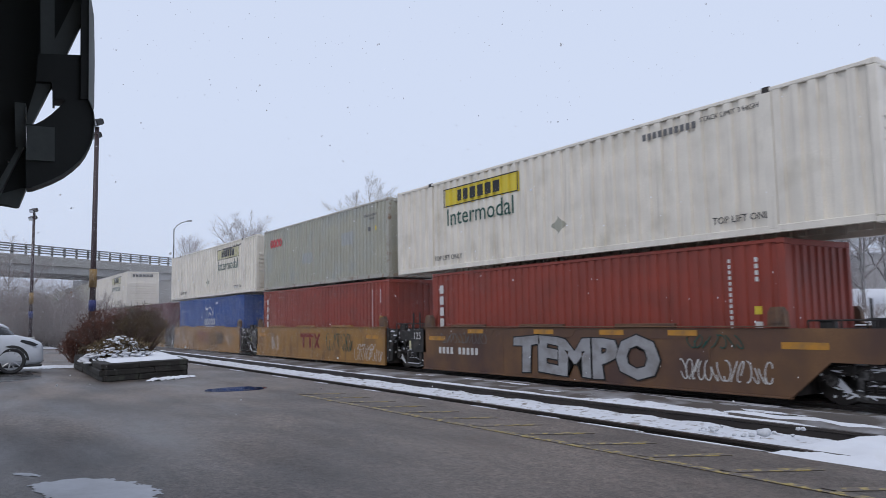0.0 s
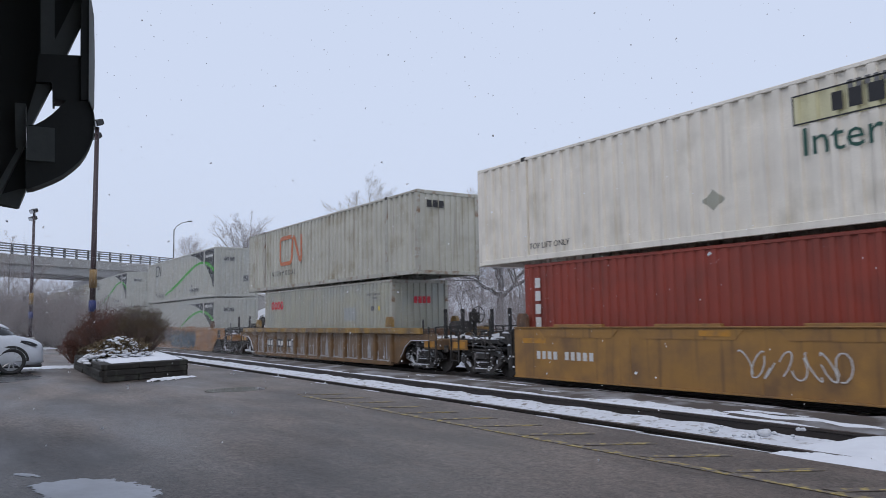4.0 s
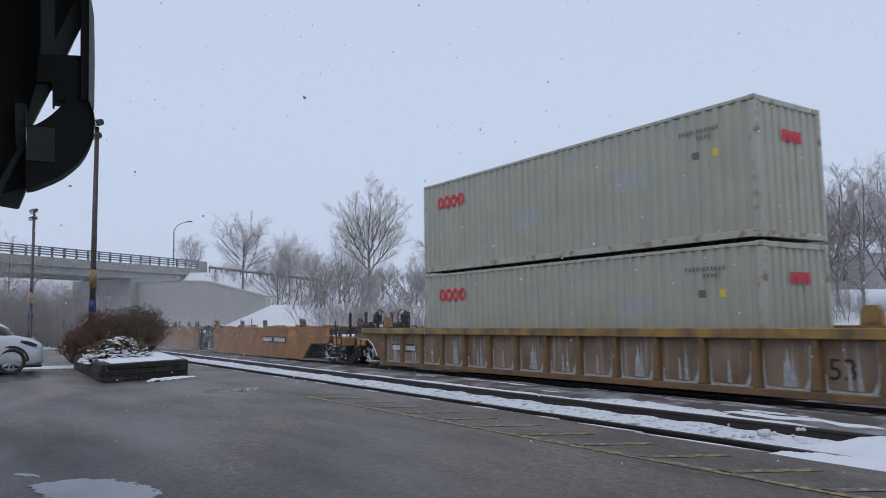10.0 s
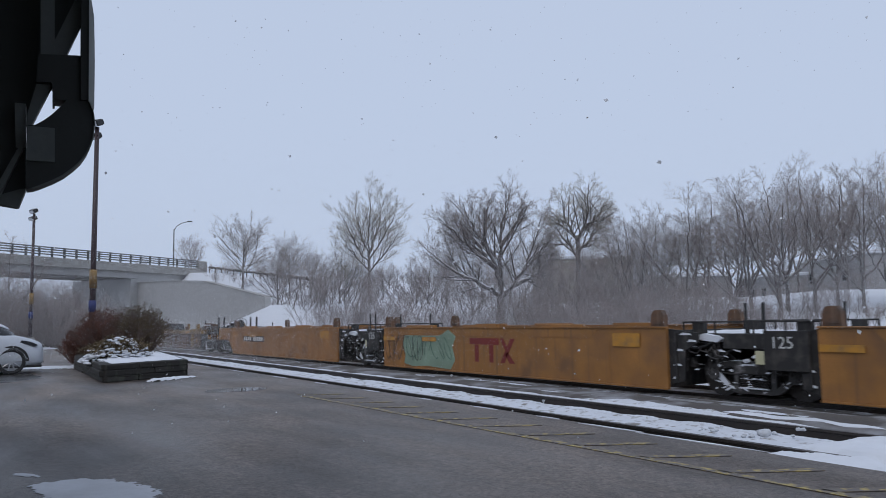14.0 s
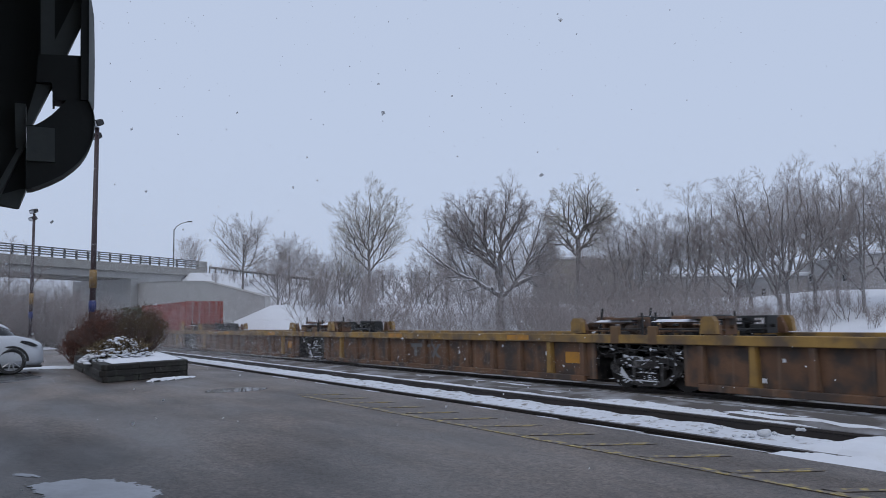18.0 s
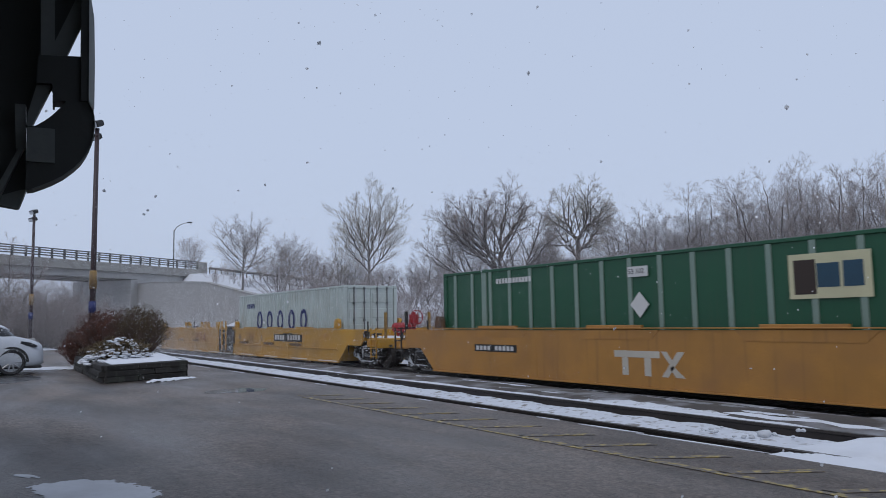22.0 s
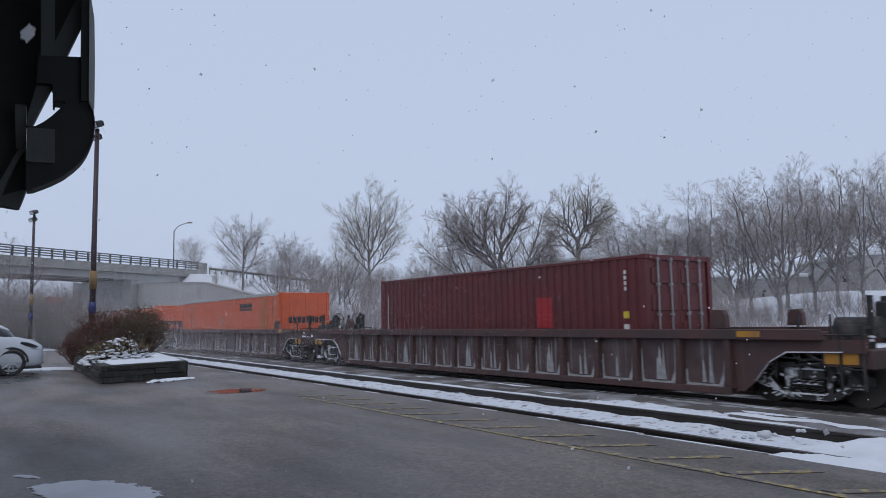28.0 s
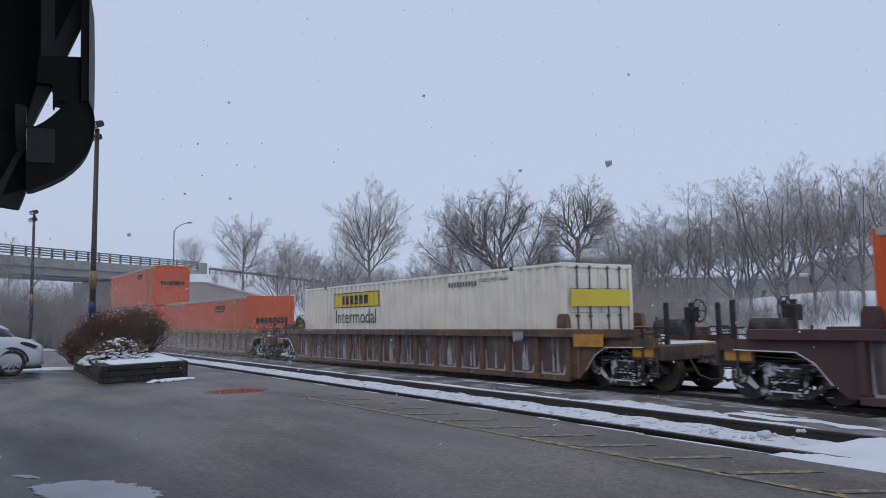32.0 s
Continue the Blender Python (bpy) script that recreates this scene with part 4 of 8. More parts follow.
        put("end_platform", mesh_of("end_platform", (w, deck), lambda bm: bevel_box(bm, 0, w, -1.15, 1.15, deck - 0.12, deck, 0.012)), endcol, root, (a, 0, 0))
        put("platform_snow", mesh_of("platform_snow", (w, deck), lambda bm: snow_slab(bm, 0.1, w - 0.1, -1.02, 1.02, deck - 0.01)), M_snow, root, (a, 0, 0), label="snow lying on the end platform")
        put("centre_sill", mesh_of("centre_sill", (w, deck), lambda bm: bevel_box(bm, 0, w, -0.35, 0.35, 0.72, deck - 0.121, 0.02)), endcol, root, (a, 0, 0))
        for sy in (-1, 1):
            put("guide_block", mesh_of("guide_block", (low,), lambda bm: guide_block(bm)), chord if colour is M_yellow or not (style == "smooth" and endcol is M_black) else M_brown, root, (xe - sx * 0.25, sy * 1.40, top + 0.03))
            put("guide_block", mesh_of("guide_block", (2,), lambda bm: bevel_box(bm, -0.14, 0.14, -0.09, 0.09, 0, 0.26, 0.02)), endcol, root, (xe + sx * 0.5, sy * 1.0, deck - 0.01))
            if style == "smooth" and not (f if sx > 0 else r):
                put("end_plate", mesh_of("end_plate", (sx, top), lambda bm: prism(bm, [(0, 0.22), (0.38 * sx, 0.30), (0.42 * sx, 0.95), (0.75 * sx, 1.12), (0.75 * sx, top - 0.1), (0, top - 0.02)], -0.025, 0.025)), endcol, root, (xe, sy * 1.40, 0))
                put("plate_rib", mesh_of("plate_rib", (1,), lambda bm: bevel_box(bm, -0.03, 0.03, -0.05, 0.0, 0.3, top - 0.1, 0.008)), endcol, root, (xe + sx * 0.2, sy * 1.425 + (0 if sy < 0 else 0.05), 0))
                if sy < 0:
                    for k, (dx, z, w2) in enumerate(((0.12, 0.62, 0.2), (0.22, 0.93, 0.16), (0.5, 1.13, 0.22), (0.1, 0.34, 0.12), (0.3, 1.27, 0.3))):
                        put("snow_spot", mesh_of("snow_spot", ("e", k), lambda bm: prism(bm, [(0, 0), (w2, 0.0), (w2 * 0.85, 0.035), (w2 * 0.3, 0.05)], -0.03, 0.0)), M_snow, root, (xe + sx * dx - (w2 if sx < 0 else 0), -1.428, z), label="blown snow stuck to the end plate")
                put("joint_pipe", mesh_of("joint_pipe", (sx,), lambda bm: bent_pipe(bm, sx)), M_plastic, root, (xe + sx * 0.3, -1.3, 1.0)) if sy < 0 else None
                put("ledge_snow", mesh_of("ledge_snow", (sx,), lambda bm: prism(bm, [(0.4 * sx, 1.2), (1.1 * sx, 1.12), (1.3 * sx, 1.22), (0.8 * sx, 1.30)], -0.1, 0.1)), M_snow, root, (xe, -1.2, 0), label="snow caught on the joint") if sy < 0 else None
            if low:
                w2 = abs(xt - xe) - 1.28
                put("end_web", mesh_of("end_web", (round(w2, 2), sx, top), lambda bm: box(bm, min(0, sx * w2), max(0, sx * w2), -0.02, 0.02, 0.2, top - 0.19)), colour, root, (xe, sy * 1.38, 0))
                put("walkway", mesh_of("walkway", (sx,), lambda bm: walkway(bm, sx)), M_brown if sy < 0 else M_plastic, root, (xt - sx * 0.9, sy * 0.75, top), label="dark steel walkway frame over the joint")
                put("guide_block", mesh_of("guide_block", (5,), lambda bm: prism(bm, [(-0.18, 0), (0.18, 0), (0.18, 0.10), (0.07, 0.36), (-0.07, 0.36), (-0.14, 0.17)], -0.05, 0.05)), M_brownochre, root, (xt - sx * 1.9, sy * 1.2, top))
                put("guide_block", mesh_of("guide_block", (6,), lambda bm: bevel_box(bm, -0.13, 0.13, -0.05, 0.05, -0.16, 0.24, 0.015)), M_tanochre, root, (xt - sx * 0.55, sy * 1.48, top - 0.05))
                put("hand_valve", mesh_of("hand_valve", (1,), lambda bm: tube(bm, (0, 0, 0), (0.12, 0, 0.62), 0.03, n=6)), M_plastic, root, (xt - sx * 1.6, sy * 0.9, top)) if sx > 0 else None
                if sy < 0:
                    put("joint_snow", mesh_of("joint_snow", (sx,), lambda bm: snow_slab(bm, -0.8, 0.5, -0.25, 0.25, 0.28)), M_snow, root, (xt - sx * 0.9, -0.75, top), label="snow lying on the walkway")
                    for k in range(9):
                        q = (k * 7919 % 100) / 100
                        put("snow_spot", mesh_of("snow_spot", (k % 3,), lambda bm: prism(bm, [(0, 0), (0.05 + 0.02 * (k % 3), 0.01), (0.06, 0.07), (0.01, 0.05 + 0.03 * (k % 3))], -0.01, 0.0)), M_snow, root, (-half + 2 * half * (k + q) / 9.5, -1.378, 0.35 + 0.6 * ((k * 37) % 10) / 10), label="blown snow stuck to the web") if sx > 0 else None
                if sy < 0 and sx > 0:
                    put("reflector", mesh_of("reflector", (0.6, 0.3), lambda bm: box(bm, -0.3, 0.3, -0.004, 0, 0, 0.28)), M_reflect, root, (xe - 0.45, -1.378, 0.55))
            elif style == "ribbed":
                put("end_web", mesh_of("end_web", (round(abs(reach - xe), 2), sx, top), lambda bm: end_web(bm, sx, abs(reach - xe), top)), colour, root, (xe, sy * 1.38, 0))
                put("arch_snow", mesh_of("arch_snow", (round(abs(reach - xe), 2), sx), lambda bm: arch_snow(bm, sx, abs(reach - xe))), M_snow, root, (xe, -1.41, 0), label="snow lying along the arch over the bogie") if sy < 0 and not low else None
        for sy in (-1, 1):
            put("grab_rail", mesh_of("grab_rail", (round(w, 1),), lambda bm: grab_rail(bm, w)), endcol, root, (a, sy * 1.1, deck))
        put("stand_post", mesh_of("stand_post", (1,), lambda bm: tube(bm, (0, 0, 0), (0, 0, 0.62), 0.028, n=6)), M_plastic, root, (xe + sx * 0.75, 0.95, deck))
        put("stand_post", mesh_of("stand_post", (1,), lambda bm: tube(bm, (0, 0, 0), (0, 0, 0.62), 0.028, n=6)), M_plastic, root, (xt - sx * 0.2, -0.95, deck))
        put("brake_pipe", mesh_of("brake_pipe", (w, round(deck, 2)), lambda bm: tube(bm, (0, -1.05, deck - 0.3), (w, -1.0, deck - 0.22), 0.03, n=6)), M_plastic, root, (a, 0, 0))
        put("brake_pipe", mesh_of("brake_pipe", (w, round(deck, 2), 2), lambda bm: tube(bm, (0, -1.12, deck - 0.16), (w, -1.12, deck - 0.26), 0.018, n=6)), M_galv, root, (a, 0, 0))
        sort = (round(a * 10) + (3 if outer else 0)) % 4
        wide = round(w + 0.2, 1)
        put("brake_rigging", mesh_of("brake_rigging", (wide, sort), lambda bm: rigging(bm, wide, sort + 71)), M_truck, root, (a, 0, 0), label="dark brake rods, valves and hoses")
        scraps = put("clinging_snow", mesh_of("clinging_snow", (wide, sort, 1), lambda bm: flecks(bm, wide, sort + 5, -1.30, 0.55, top - 0.1, 16)), M_snow, root, (a, 0, 0), label="scraps of snow clinging to the rigging")
        scraps["kind"] = "stuff"
        if outer:
            put("end_beam", mesh_of("end_beam", (1,), lambda bm: bevel_box(bm, -0.09, 0.09, -1.35, 1.35, 0.72, 1.06, 0.02)), colour, root, (reach, 0, 0))
            put("coupler", mesh_of("coupler", (sx,), lambda bm: coupler_mesh(bm, sx)), M_truck, root, (reach, 0, 0.62))
            put("air_hose", mesh_of("air_hose", (sx,), lambda bm: hose_mesh(bm, sx)), M_plastic, root, (reach, -0.4, 0.7))
            for sy in (-1, 1):
                put("end_rail", mesh_of("end_rail", (1,), end_rail), M_yellowtop if colour is M_yellow else M_black, root, (reach - sx * 0.1, sy * 0.95, 1.06))
                put("corner_step", mesh_of("corner_step", (1,), ladder_mesh), M_yellow if colour is M_yellow else M_black, root, (reach - sx * 0.25, sy * 1.38, 0))
            put("reflector", mesh_of("reflector", (0.5, 0.2), lambda bm: box(bm, -0.3, 0.3, -0.004, 0, 0, 0.2)), M_reflect, root, (reach - sx * 0.45, -1.36 + 0.0, 0.8))
            put("side_step", mesh_of("side_step", (1,), lambda bm: bevel_box(bm, -0.35, 0.35, -0.03, 0.03, 0.75, 1.05, 0.01)), colour, root, (reach - sx * 0.45, -1.32, 0))
            if sx > 0 or style == "ribbed":
                put("brake_stand", mesh_of("brake_stand", (1,), brake_stand), M_redpaint if colour is M_yellow else M_black, root, (reach - sx * 0.55, 0.55, deck), label="brake stand")
                put("brake_wheel", mesh_of("brake_wheel", (1,), brake_wheel), M_redpaint if colour is M_yellow else M_black, root, (reach - sx * 0.35, 0.55, deck + 0.75), label="hand brake wheel")
        elif style == "smooth" and sx > 0:
            if colour is M_yellow:
                put("side_ladder", mesh_of("side_ladder", (1,), side_ladder), M_yellow, root, (xe + 0.62, -1.47, 0), label="yellow ladder with tall posts")
            put("cross_head", mesh_of("cross_head", (1,), lambda bm: bevel_box(bm, -0.5, 0.5, -0.03, 0.03, 1.0, top - 0.12, 0.01)), endcol, root, (xt, -1.30, 0), label="black plate over the shared bogie")
        elif style == "smooth":
            put("joint_panel", mesh_of("joint_panel", (1,), lambda bm: bevel_box(bm, 0.5, 1.4, -0.03, 0.03, 0.62, top - 0.05, 0.01)), endcol, root, (xt, -1.47, 0), label="black panel beside the shared bogie")
            t = put("lettering", text_mesh("125", 0.32), M_inkwhite, root, (xt + 0.64, -1.506, 1.04), label="white lettering on the black panel")
            t["kind"] = "stuff"
            put("data_plate", mesh_of("data_plate", (8,), lambda bm: box(bm, 0, 0.22, -0.004, 0, 0, 0.26)), M_signpale, root, (xt + 0.28, -1.435, 0.72))
    cast = M_trucksnow if style == "ribbed" and not low or colour is M_yellow else M_truck
    if own[0]:
        truck(root, xf, cast)
    if own[1]:
        truck(root, xb, cast)
    return root


def rigging(bm, w, seed):
    """Brake rods, levers, valves and hoses crowded over a bogie."""
    rnd = random.Random(seed)
    for i in range(9):
        a, b = sorted((rnd.uniform(0.05, w), rnd.uniform(0.05, w)))
        y, z = rnd.uniform(-1.22, -0.7), rnd.uniform(0.5, 1.2)
        tube(bm, (a, y, z), (max(b, a + 0.3), y + rnd.gauss(0, 0.05), z + rnd.gauss(0, 0.12)), rnd.uniform(0.014, 0.032), n=5)
    for i in range(7):
        x, y, z = rnd.uniform(0.1, w - 0.2), rnd.uniform(-1.25, -0.8), rnd.uniform(0.55, 1.2)
        bevel_box(bm, x, x + rnd.uniform(0.08, 0.34), y, y + 0.14, z, z + rnd.uniform(0.06, 0.26), 0.012)
    for i in range(5):
        x, z = rnd.uniform(0.1, w - 0.5), rnd.uniform(0.9, 1.35)
        pts = [(x, -1.28, z), (x + 0.12, -1.30, z - 0.16), (x + 0.3, -1.30, z - 0.2), (x + 0.46, -1.27, z - 0.04)]
        for p, q in zip(pts, pts[1:]):
            tube(bm, p, q, 0.016, n=5)
    for i in range(4):
        x = rnd.uniform(0.1, w - 0.1)
        tube(bm, (x, -1.2, 0.5), (x + rnd.gauss(0, 0.1), -1.2, 1.25), 0.02, n=5)


def flecks(bm, w, seed, y, z0, z1, n):
    """Torn scraps of snow stuck to ironwork."""
    rnd = random.Random(seed)
    for i in range(n):
        x, z = rnd.uniform(0.05, w - 0.05), rnd.uniform(z0, z1)
        a, b = rnd.uniform(0.02, 0.11), rnd.uniform(0.010, 0.035)
        t = rnd.uniform(-0.5, 0.5)
        ring = [(a * math.cos(k * 1.257) * rnd.uniform(0.5, 1.2), b * math.sin(k * 1.257) * rnd.uniform(0.5, 1.2)) for k in range(5)]
        prism(bm, [(x + u * math.cos(t) - v * math.sin(t), z + u * math.sin(t) + v * math.cos(t)) for u, v in ring], y - 0.012 - 0.0007 * i, y + 0.01)


def end_web(bm, sx, length, top):
    """The side plate over a bogie, cut away in an arch."""
    low = [(0, 0.2), (0.25, 0.22), (0.5, 0.42), (0.8, 0.78), (1.15, 0.98), (length, 1.0)]
    prism(bm, [(sx * x, z) for x, z in low] + [(sx * length, top - 0.19), (0, top - 0.19)], -0.02, 0.02)


def arch_snow(bm, sx, length):
    line = [(0.5, 0.42), (0.8, 0.78), (1.15, 0.98), (length - 0.4, 1.0)]
    prism(bm, [(sx * x, z + 0.005) for x, z in line] + [(sx * (x + 0.01), z + 0.026) for x, z in line[::-1]], -0.03, 0.005)


def walkway(bm, sx):
    """Grating, rails and brackets piled on the platform over a shared bogie."""
    a, b = sorted((-sx * 1.2, sx * 0.7))
    box(bm, a + 0.2, b - 0.5, -0.22, 0.22, 0.24, 0.28)
    box(bm, a + 0.9, b, -0.3, 0.1, 0.34, 0.39)
    for k in range(4):
        x = a + 0.12 + k * (b - a - 0.24) / 3
        box(bm, x - 0.03, x + 0.03, -0.2, 0.2, 0, 0.24 + 0.1 * (k > 1))
    bevel_box(bm, a + 0.35, a + 0.7, -0.12, 0.2, 0.285, 0.42, 0.03)
    tube(bm, (a, 0.0, 0.14), (b, 0.0, 0.17), 0.04, n=8)
    tube(bm, (a + 0.1, -0.34, 0.06), (b, -0.34, 0.10), 0.025, n=6)
    bevel_box(bm, b - 0.45, b - 0.15, -0.3, 0.0, 0.0, 0.2, 0.02)


def bent_pipe(bm, sx):
    pts = [(0, 0, 0.1), (sx * 0.25, 0, -0.02), (sx * 0.55, 0, 0.05), (sx * 0.95, 0.05, 0.26)]
    for p, q in zip(pts, pts[1:]):
        tube(bm, p, q, 0.022, n=6)


def coupler_mesh(bm, sx):
    bevel_box(bm, min(0, sx * 0.55), max(0, sx * 0.55), -0.09, 0.09, 0.0, 0.2, 0.02)
    bevel_box(bm, min(sx * 0.4, sx * 0.8), max(sx * 0.4, sx * 0.8), -0.17, 0.17, -0.06, 0.26, 0.04)


def hose_mesh(bm, sx):
    pts = [(0, 0, 0.1), (sx * 0.12, 0, -0.05), (sx * 0.3, 0, -0.32), (sx * 0.55, 0.1, -0.42), (sx * 0.8, 0.25, -0.36)]
    for p, q in zip(pts, pts[1:]):
        tube(bm, p, q, 0.025, n=6)


def end_rail(bm):
    box(bm, -0.045, 0.045, -0.04, 0.04, 0, 0.95)
    box(bm, -0.025, 0.025, -0.35, 0.35, 0.36, 0.40)


def brake_stand(bm):
    bevel_box(bm, -0.05, 0.05, -0.06, 0.06, 0, 0.95, 0.01)
    bevel_box(bm, -0.12, 0.12, -0.16, 0.16, 0.5, 0.85, 0.03)
    tube(bm, (-0.75, -0.35, 0.36), (0.1, -0.35, 0.36), 0.2, n=14)
    tube(bm, (-0.8, -0.35, 0.36), (-0.75, -0.35, 0.36), 0.12, n=10)
    box(bm, -0.6, -0.5, -0.4, -0.3, 0, 0.2)


def brake_wheel(bm):
    n = 20
    for i in range(n):
        a, b = 2 * math.pi * i / n, 2 * math.pi * (i + 1) / n
        tube(bm, (0, 0.27 * math.cos(a), 0.27 * math.sin(a)), (0, 0.27 * math.cos(b), 0.27 * math.sin(b)), 0.018, n=5, caps=False)
    for i in range(5):
        a = 2 * math.pi * i / 5
        tube(bm, (-0.03, 0, 0), (0, 0.27 * math.cos(a), 0.27 * math.sin(a)), 0.014, n=5)


def rib_mesh(bm, top):
    prism(bm, [(-0.13, 0.26), (0.13, 0.26), (0.10, 0.4), (0.075, top - 0.21), (-0.075, top - 0.21), (-0.10, 0.4)], -0.11, 0.0)
    prism(bm, [(-0.075, 0.3), (0.075, 0.3), (0.06, top - 0.21), (-0.06, top - 0.21)], -0.135, -0.11)


def pocket_snow(bm, pitch, k):
    """A thin line of snow along the foot of a pocket and up its trailing side."""
    p = pitch
    prism(bm, [(0.15, 0.27), (p - 0.15, 0.27), (p - 0.17, 0.315), (0.5 * p, 0.30), (0.18, 0.32)], -0.075, -0.002)
    for q, w, top in ((0.52, 0.10, 1.05), (0.60, 0.05, 1.15), (0.46, 0.04, 0.8))[k:]:      # powder blown down the web
        prism(bm, [(q * p - w, 0.33), (q * p + w * 1.3, 0.33), (q * p + w * 0.4, 0.7), (q * p - w * 0.2, top), (q * p - w * 0.6, 0.75)], -0.006 - 0.002 * w, -0.001)
    h = (1.12, 0.85, 1.0)[k]
    prism(bm, [(p - 0.17, 0.30), (p - 0.12, 0.5), (p - 0.095, h), (p - 0.13, h - 0.02), (p - 0.16, 0.55), (p - 0.26, 0.32)], -0.05, -0.002)
    h = (1.0, 0.6, 0.85)[k]
    prism(bm, [(0.115, 0.31), (0.175, 0.31), (0.145, 0.55), (0.125, h)], -0.03, -0.002)


def snow_slab(bm, x0, x1, y0, y1, z):
    nx, ny = 8, 8
    g = [[bm.verts.new((x0 + (x1 - x0) * i / nx, y0 + (y1 - y0) * j / ny,
                        z + (0.0 if i in (0, nx) or j in (0, ny) else 0.05 + 0.03 * noise.noise((i * 1.3, j * 1.1, x1))))) for i in range(nx + 1)] for j in range(ny + 1)]
    for j in range(ny):
        for i in range(nx):
            bm.faces.new((g[j][i], g[j][i + 1], g[j + 1][i + 1], g[j + 1][i]))
    box(bm, x0 + 0.01, x1 - 0.01, y0 + 0.01, y1 - 0.01, z, z + 0.004)


def guide_block(bm):
    prism(bm, [(-0.19, 0), (0.19, 0), (0.17, 0.26), (0.10, 0.36), (-0.10, 0.36), (-0.17, 0.26)], -0.07, 0.07)
    box(bm, -0.13, 0.13, -0.085, -0.071, 0.05, 0.22)


def grab_rail(bm, w):
    for z in (0.24,):
        tube(bm, (0.1, 0, z), (w - 0.1, 0, z), 0.018, n=6)
    for x in (0.1, w * 0.5, w - 0.1):
        tube(bm, (x, 0, 0), (x, 0, 0.24), 0.02, n=6)


def ladder_mesh(bm):
    for x in (-0.2, 0.2):
        box(bm, x - 0.02, x + 0.02, -0.02, 0.02, 0.35, 1.45)
    for i in range(4):
        tube(bm, (-0.2, 0, 0.42 + i * 0.3), (0.2, 0, 0.42 + i * 0.3), 0.016, n=6)


def mark(root, name, outline, x, z, material, y=-1.502, label=""):
    """A flat painted shape on the near side of a car."""
    bm = bmesh.new()
    prism(bm, outline, -0.004, 0.0)
    return put(name, finish(name, bm), material, root, (x, y, z), label=label)


def rect(w, h):
    return [(0, 0), (w, 0), (w, h), (0, h)]


def three_blocks(root, x, z, w, h, material, y=-1.503):
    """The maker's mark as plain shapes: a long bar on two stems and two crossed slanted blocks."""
    k = w / 3
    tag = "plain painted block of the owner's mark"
    mark(root, "painted_block", rect(2.02 * k, h * 0.27), x, z + h * 0.73, material, y, tag)
    for i in (0.36, 1.36):
        mark(root, "painted_block", rect(0.28 * k, h * 0.72), x + i * k, z, material, y, tag)
    mark(root, "painted_block", [(0.02, 0), (0.30 * k, 0), (k * 0.98, h), (k * 0.70, h)], x + 2.05 * k, z, material, y, tag)
    mark(root, "painted_block", [(0.62 * k, 0), (0.98 * k, 0), (k * 0.50, h * 0.46), (k * 0.36, h * 0.36)], x + 2.05 * k, z, material, y, tag)
    mark(root, "painted_block", [(0.02, h), (0.26 * k, h), (k * 0.50, h * 0.62), (k * 0.36, h * 0.52)], x + 2.05 * k, z, material, y, tag)


def number_panel(root, x, z, w, h, y=-1.503):
    mark(root, "number_panel", rect(w, h), x, z, M_ink, y, "black panel for the car number")
    k = w / 11
    for i in list(range(0, 4)) + list(range(5, 10)):
        put("painted_bar", bar_mesh(k * 0.72, h * 0.6), M_inkwhite, root, (x + 0.5 * k + i * k, y - 0.005, z + h * 0.2), label="plain white bar")


def scrawl(root, x, z, w, h, material, seed, n=9, r=0.013, y=-1.515):
    """Sprayed graffiti: a few looping strokes that spell nothing."""
    rnd = random.Random(seed)
    bm = bmesh.new()
    for i in range(n):
        cx = x + w * (i + 0.5) / n
        p = None
        a0 = rnd.uniform(0, 6)
        turn = rnd.uniform(3.0, 6.5)
        for k in range(10):
            a = a0 + turn * k / 9
            q = (cx + 0.55 * w / n * math.cos(a), 0, z + h * (0.5 + 0.48 * math.sin(a * 0.9 + i)))
            if p:
                d = Vector((q[0] - p[0], 0, q[2] - p[2]))
                if d.length > 1e-3:
                    s = d.normalized().cross(Vector((0, 1, 0))) * r
                    o = Vector((0, -0.0006 * (k + 10 * (i % 2)), 0))
                    bm.faces.new([bm.verts.new(Vector(c) + e + o) for c, e in ((p, s), (q, s), (q, -s), (p, -s))])
            p = q
    ob = put("graffiti", finish("graffiti", bm), material, root, (0, y, 0), label="sprayed scrawl of looping strokes")
    ob["kind"] = "stuff"
    return ob


def wobbly(words, size, fat, key):
    """Sprayed letters: the built-in font, swollen and bent by hand."""
    k = ("wobbly", words, size, fat, key)
    if k not in CACHE:
        me = text_mesh(words, size, fat).copy()
        for v in me.vertices:
            x, z = v.co.x, v.co.z
            v.co.x += 0.07 * noise.noise((x * 2.1, z * 2.3, 1.0))
            v.co.z += 0.09 * noise.noise((x * 1.3, z * 1.8, 7.0)) + 0.05 * math.sin(x * 2.4)
        CACHE[k] = me
    return CACHE[k]

# ---- the cars in order, from the head of the train ----
L53, W53, L40, W40 = 16.154, 2.591, 12.192, 2.438
Z_LOW, Z_UP = RAIL_Z + 0.25, 2.79       # floors of the lower and the upper containers


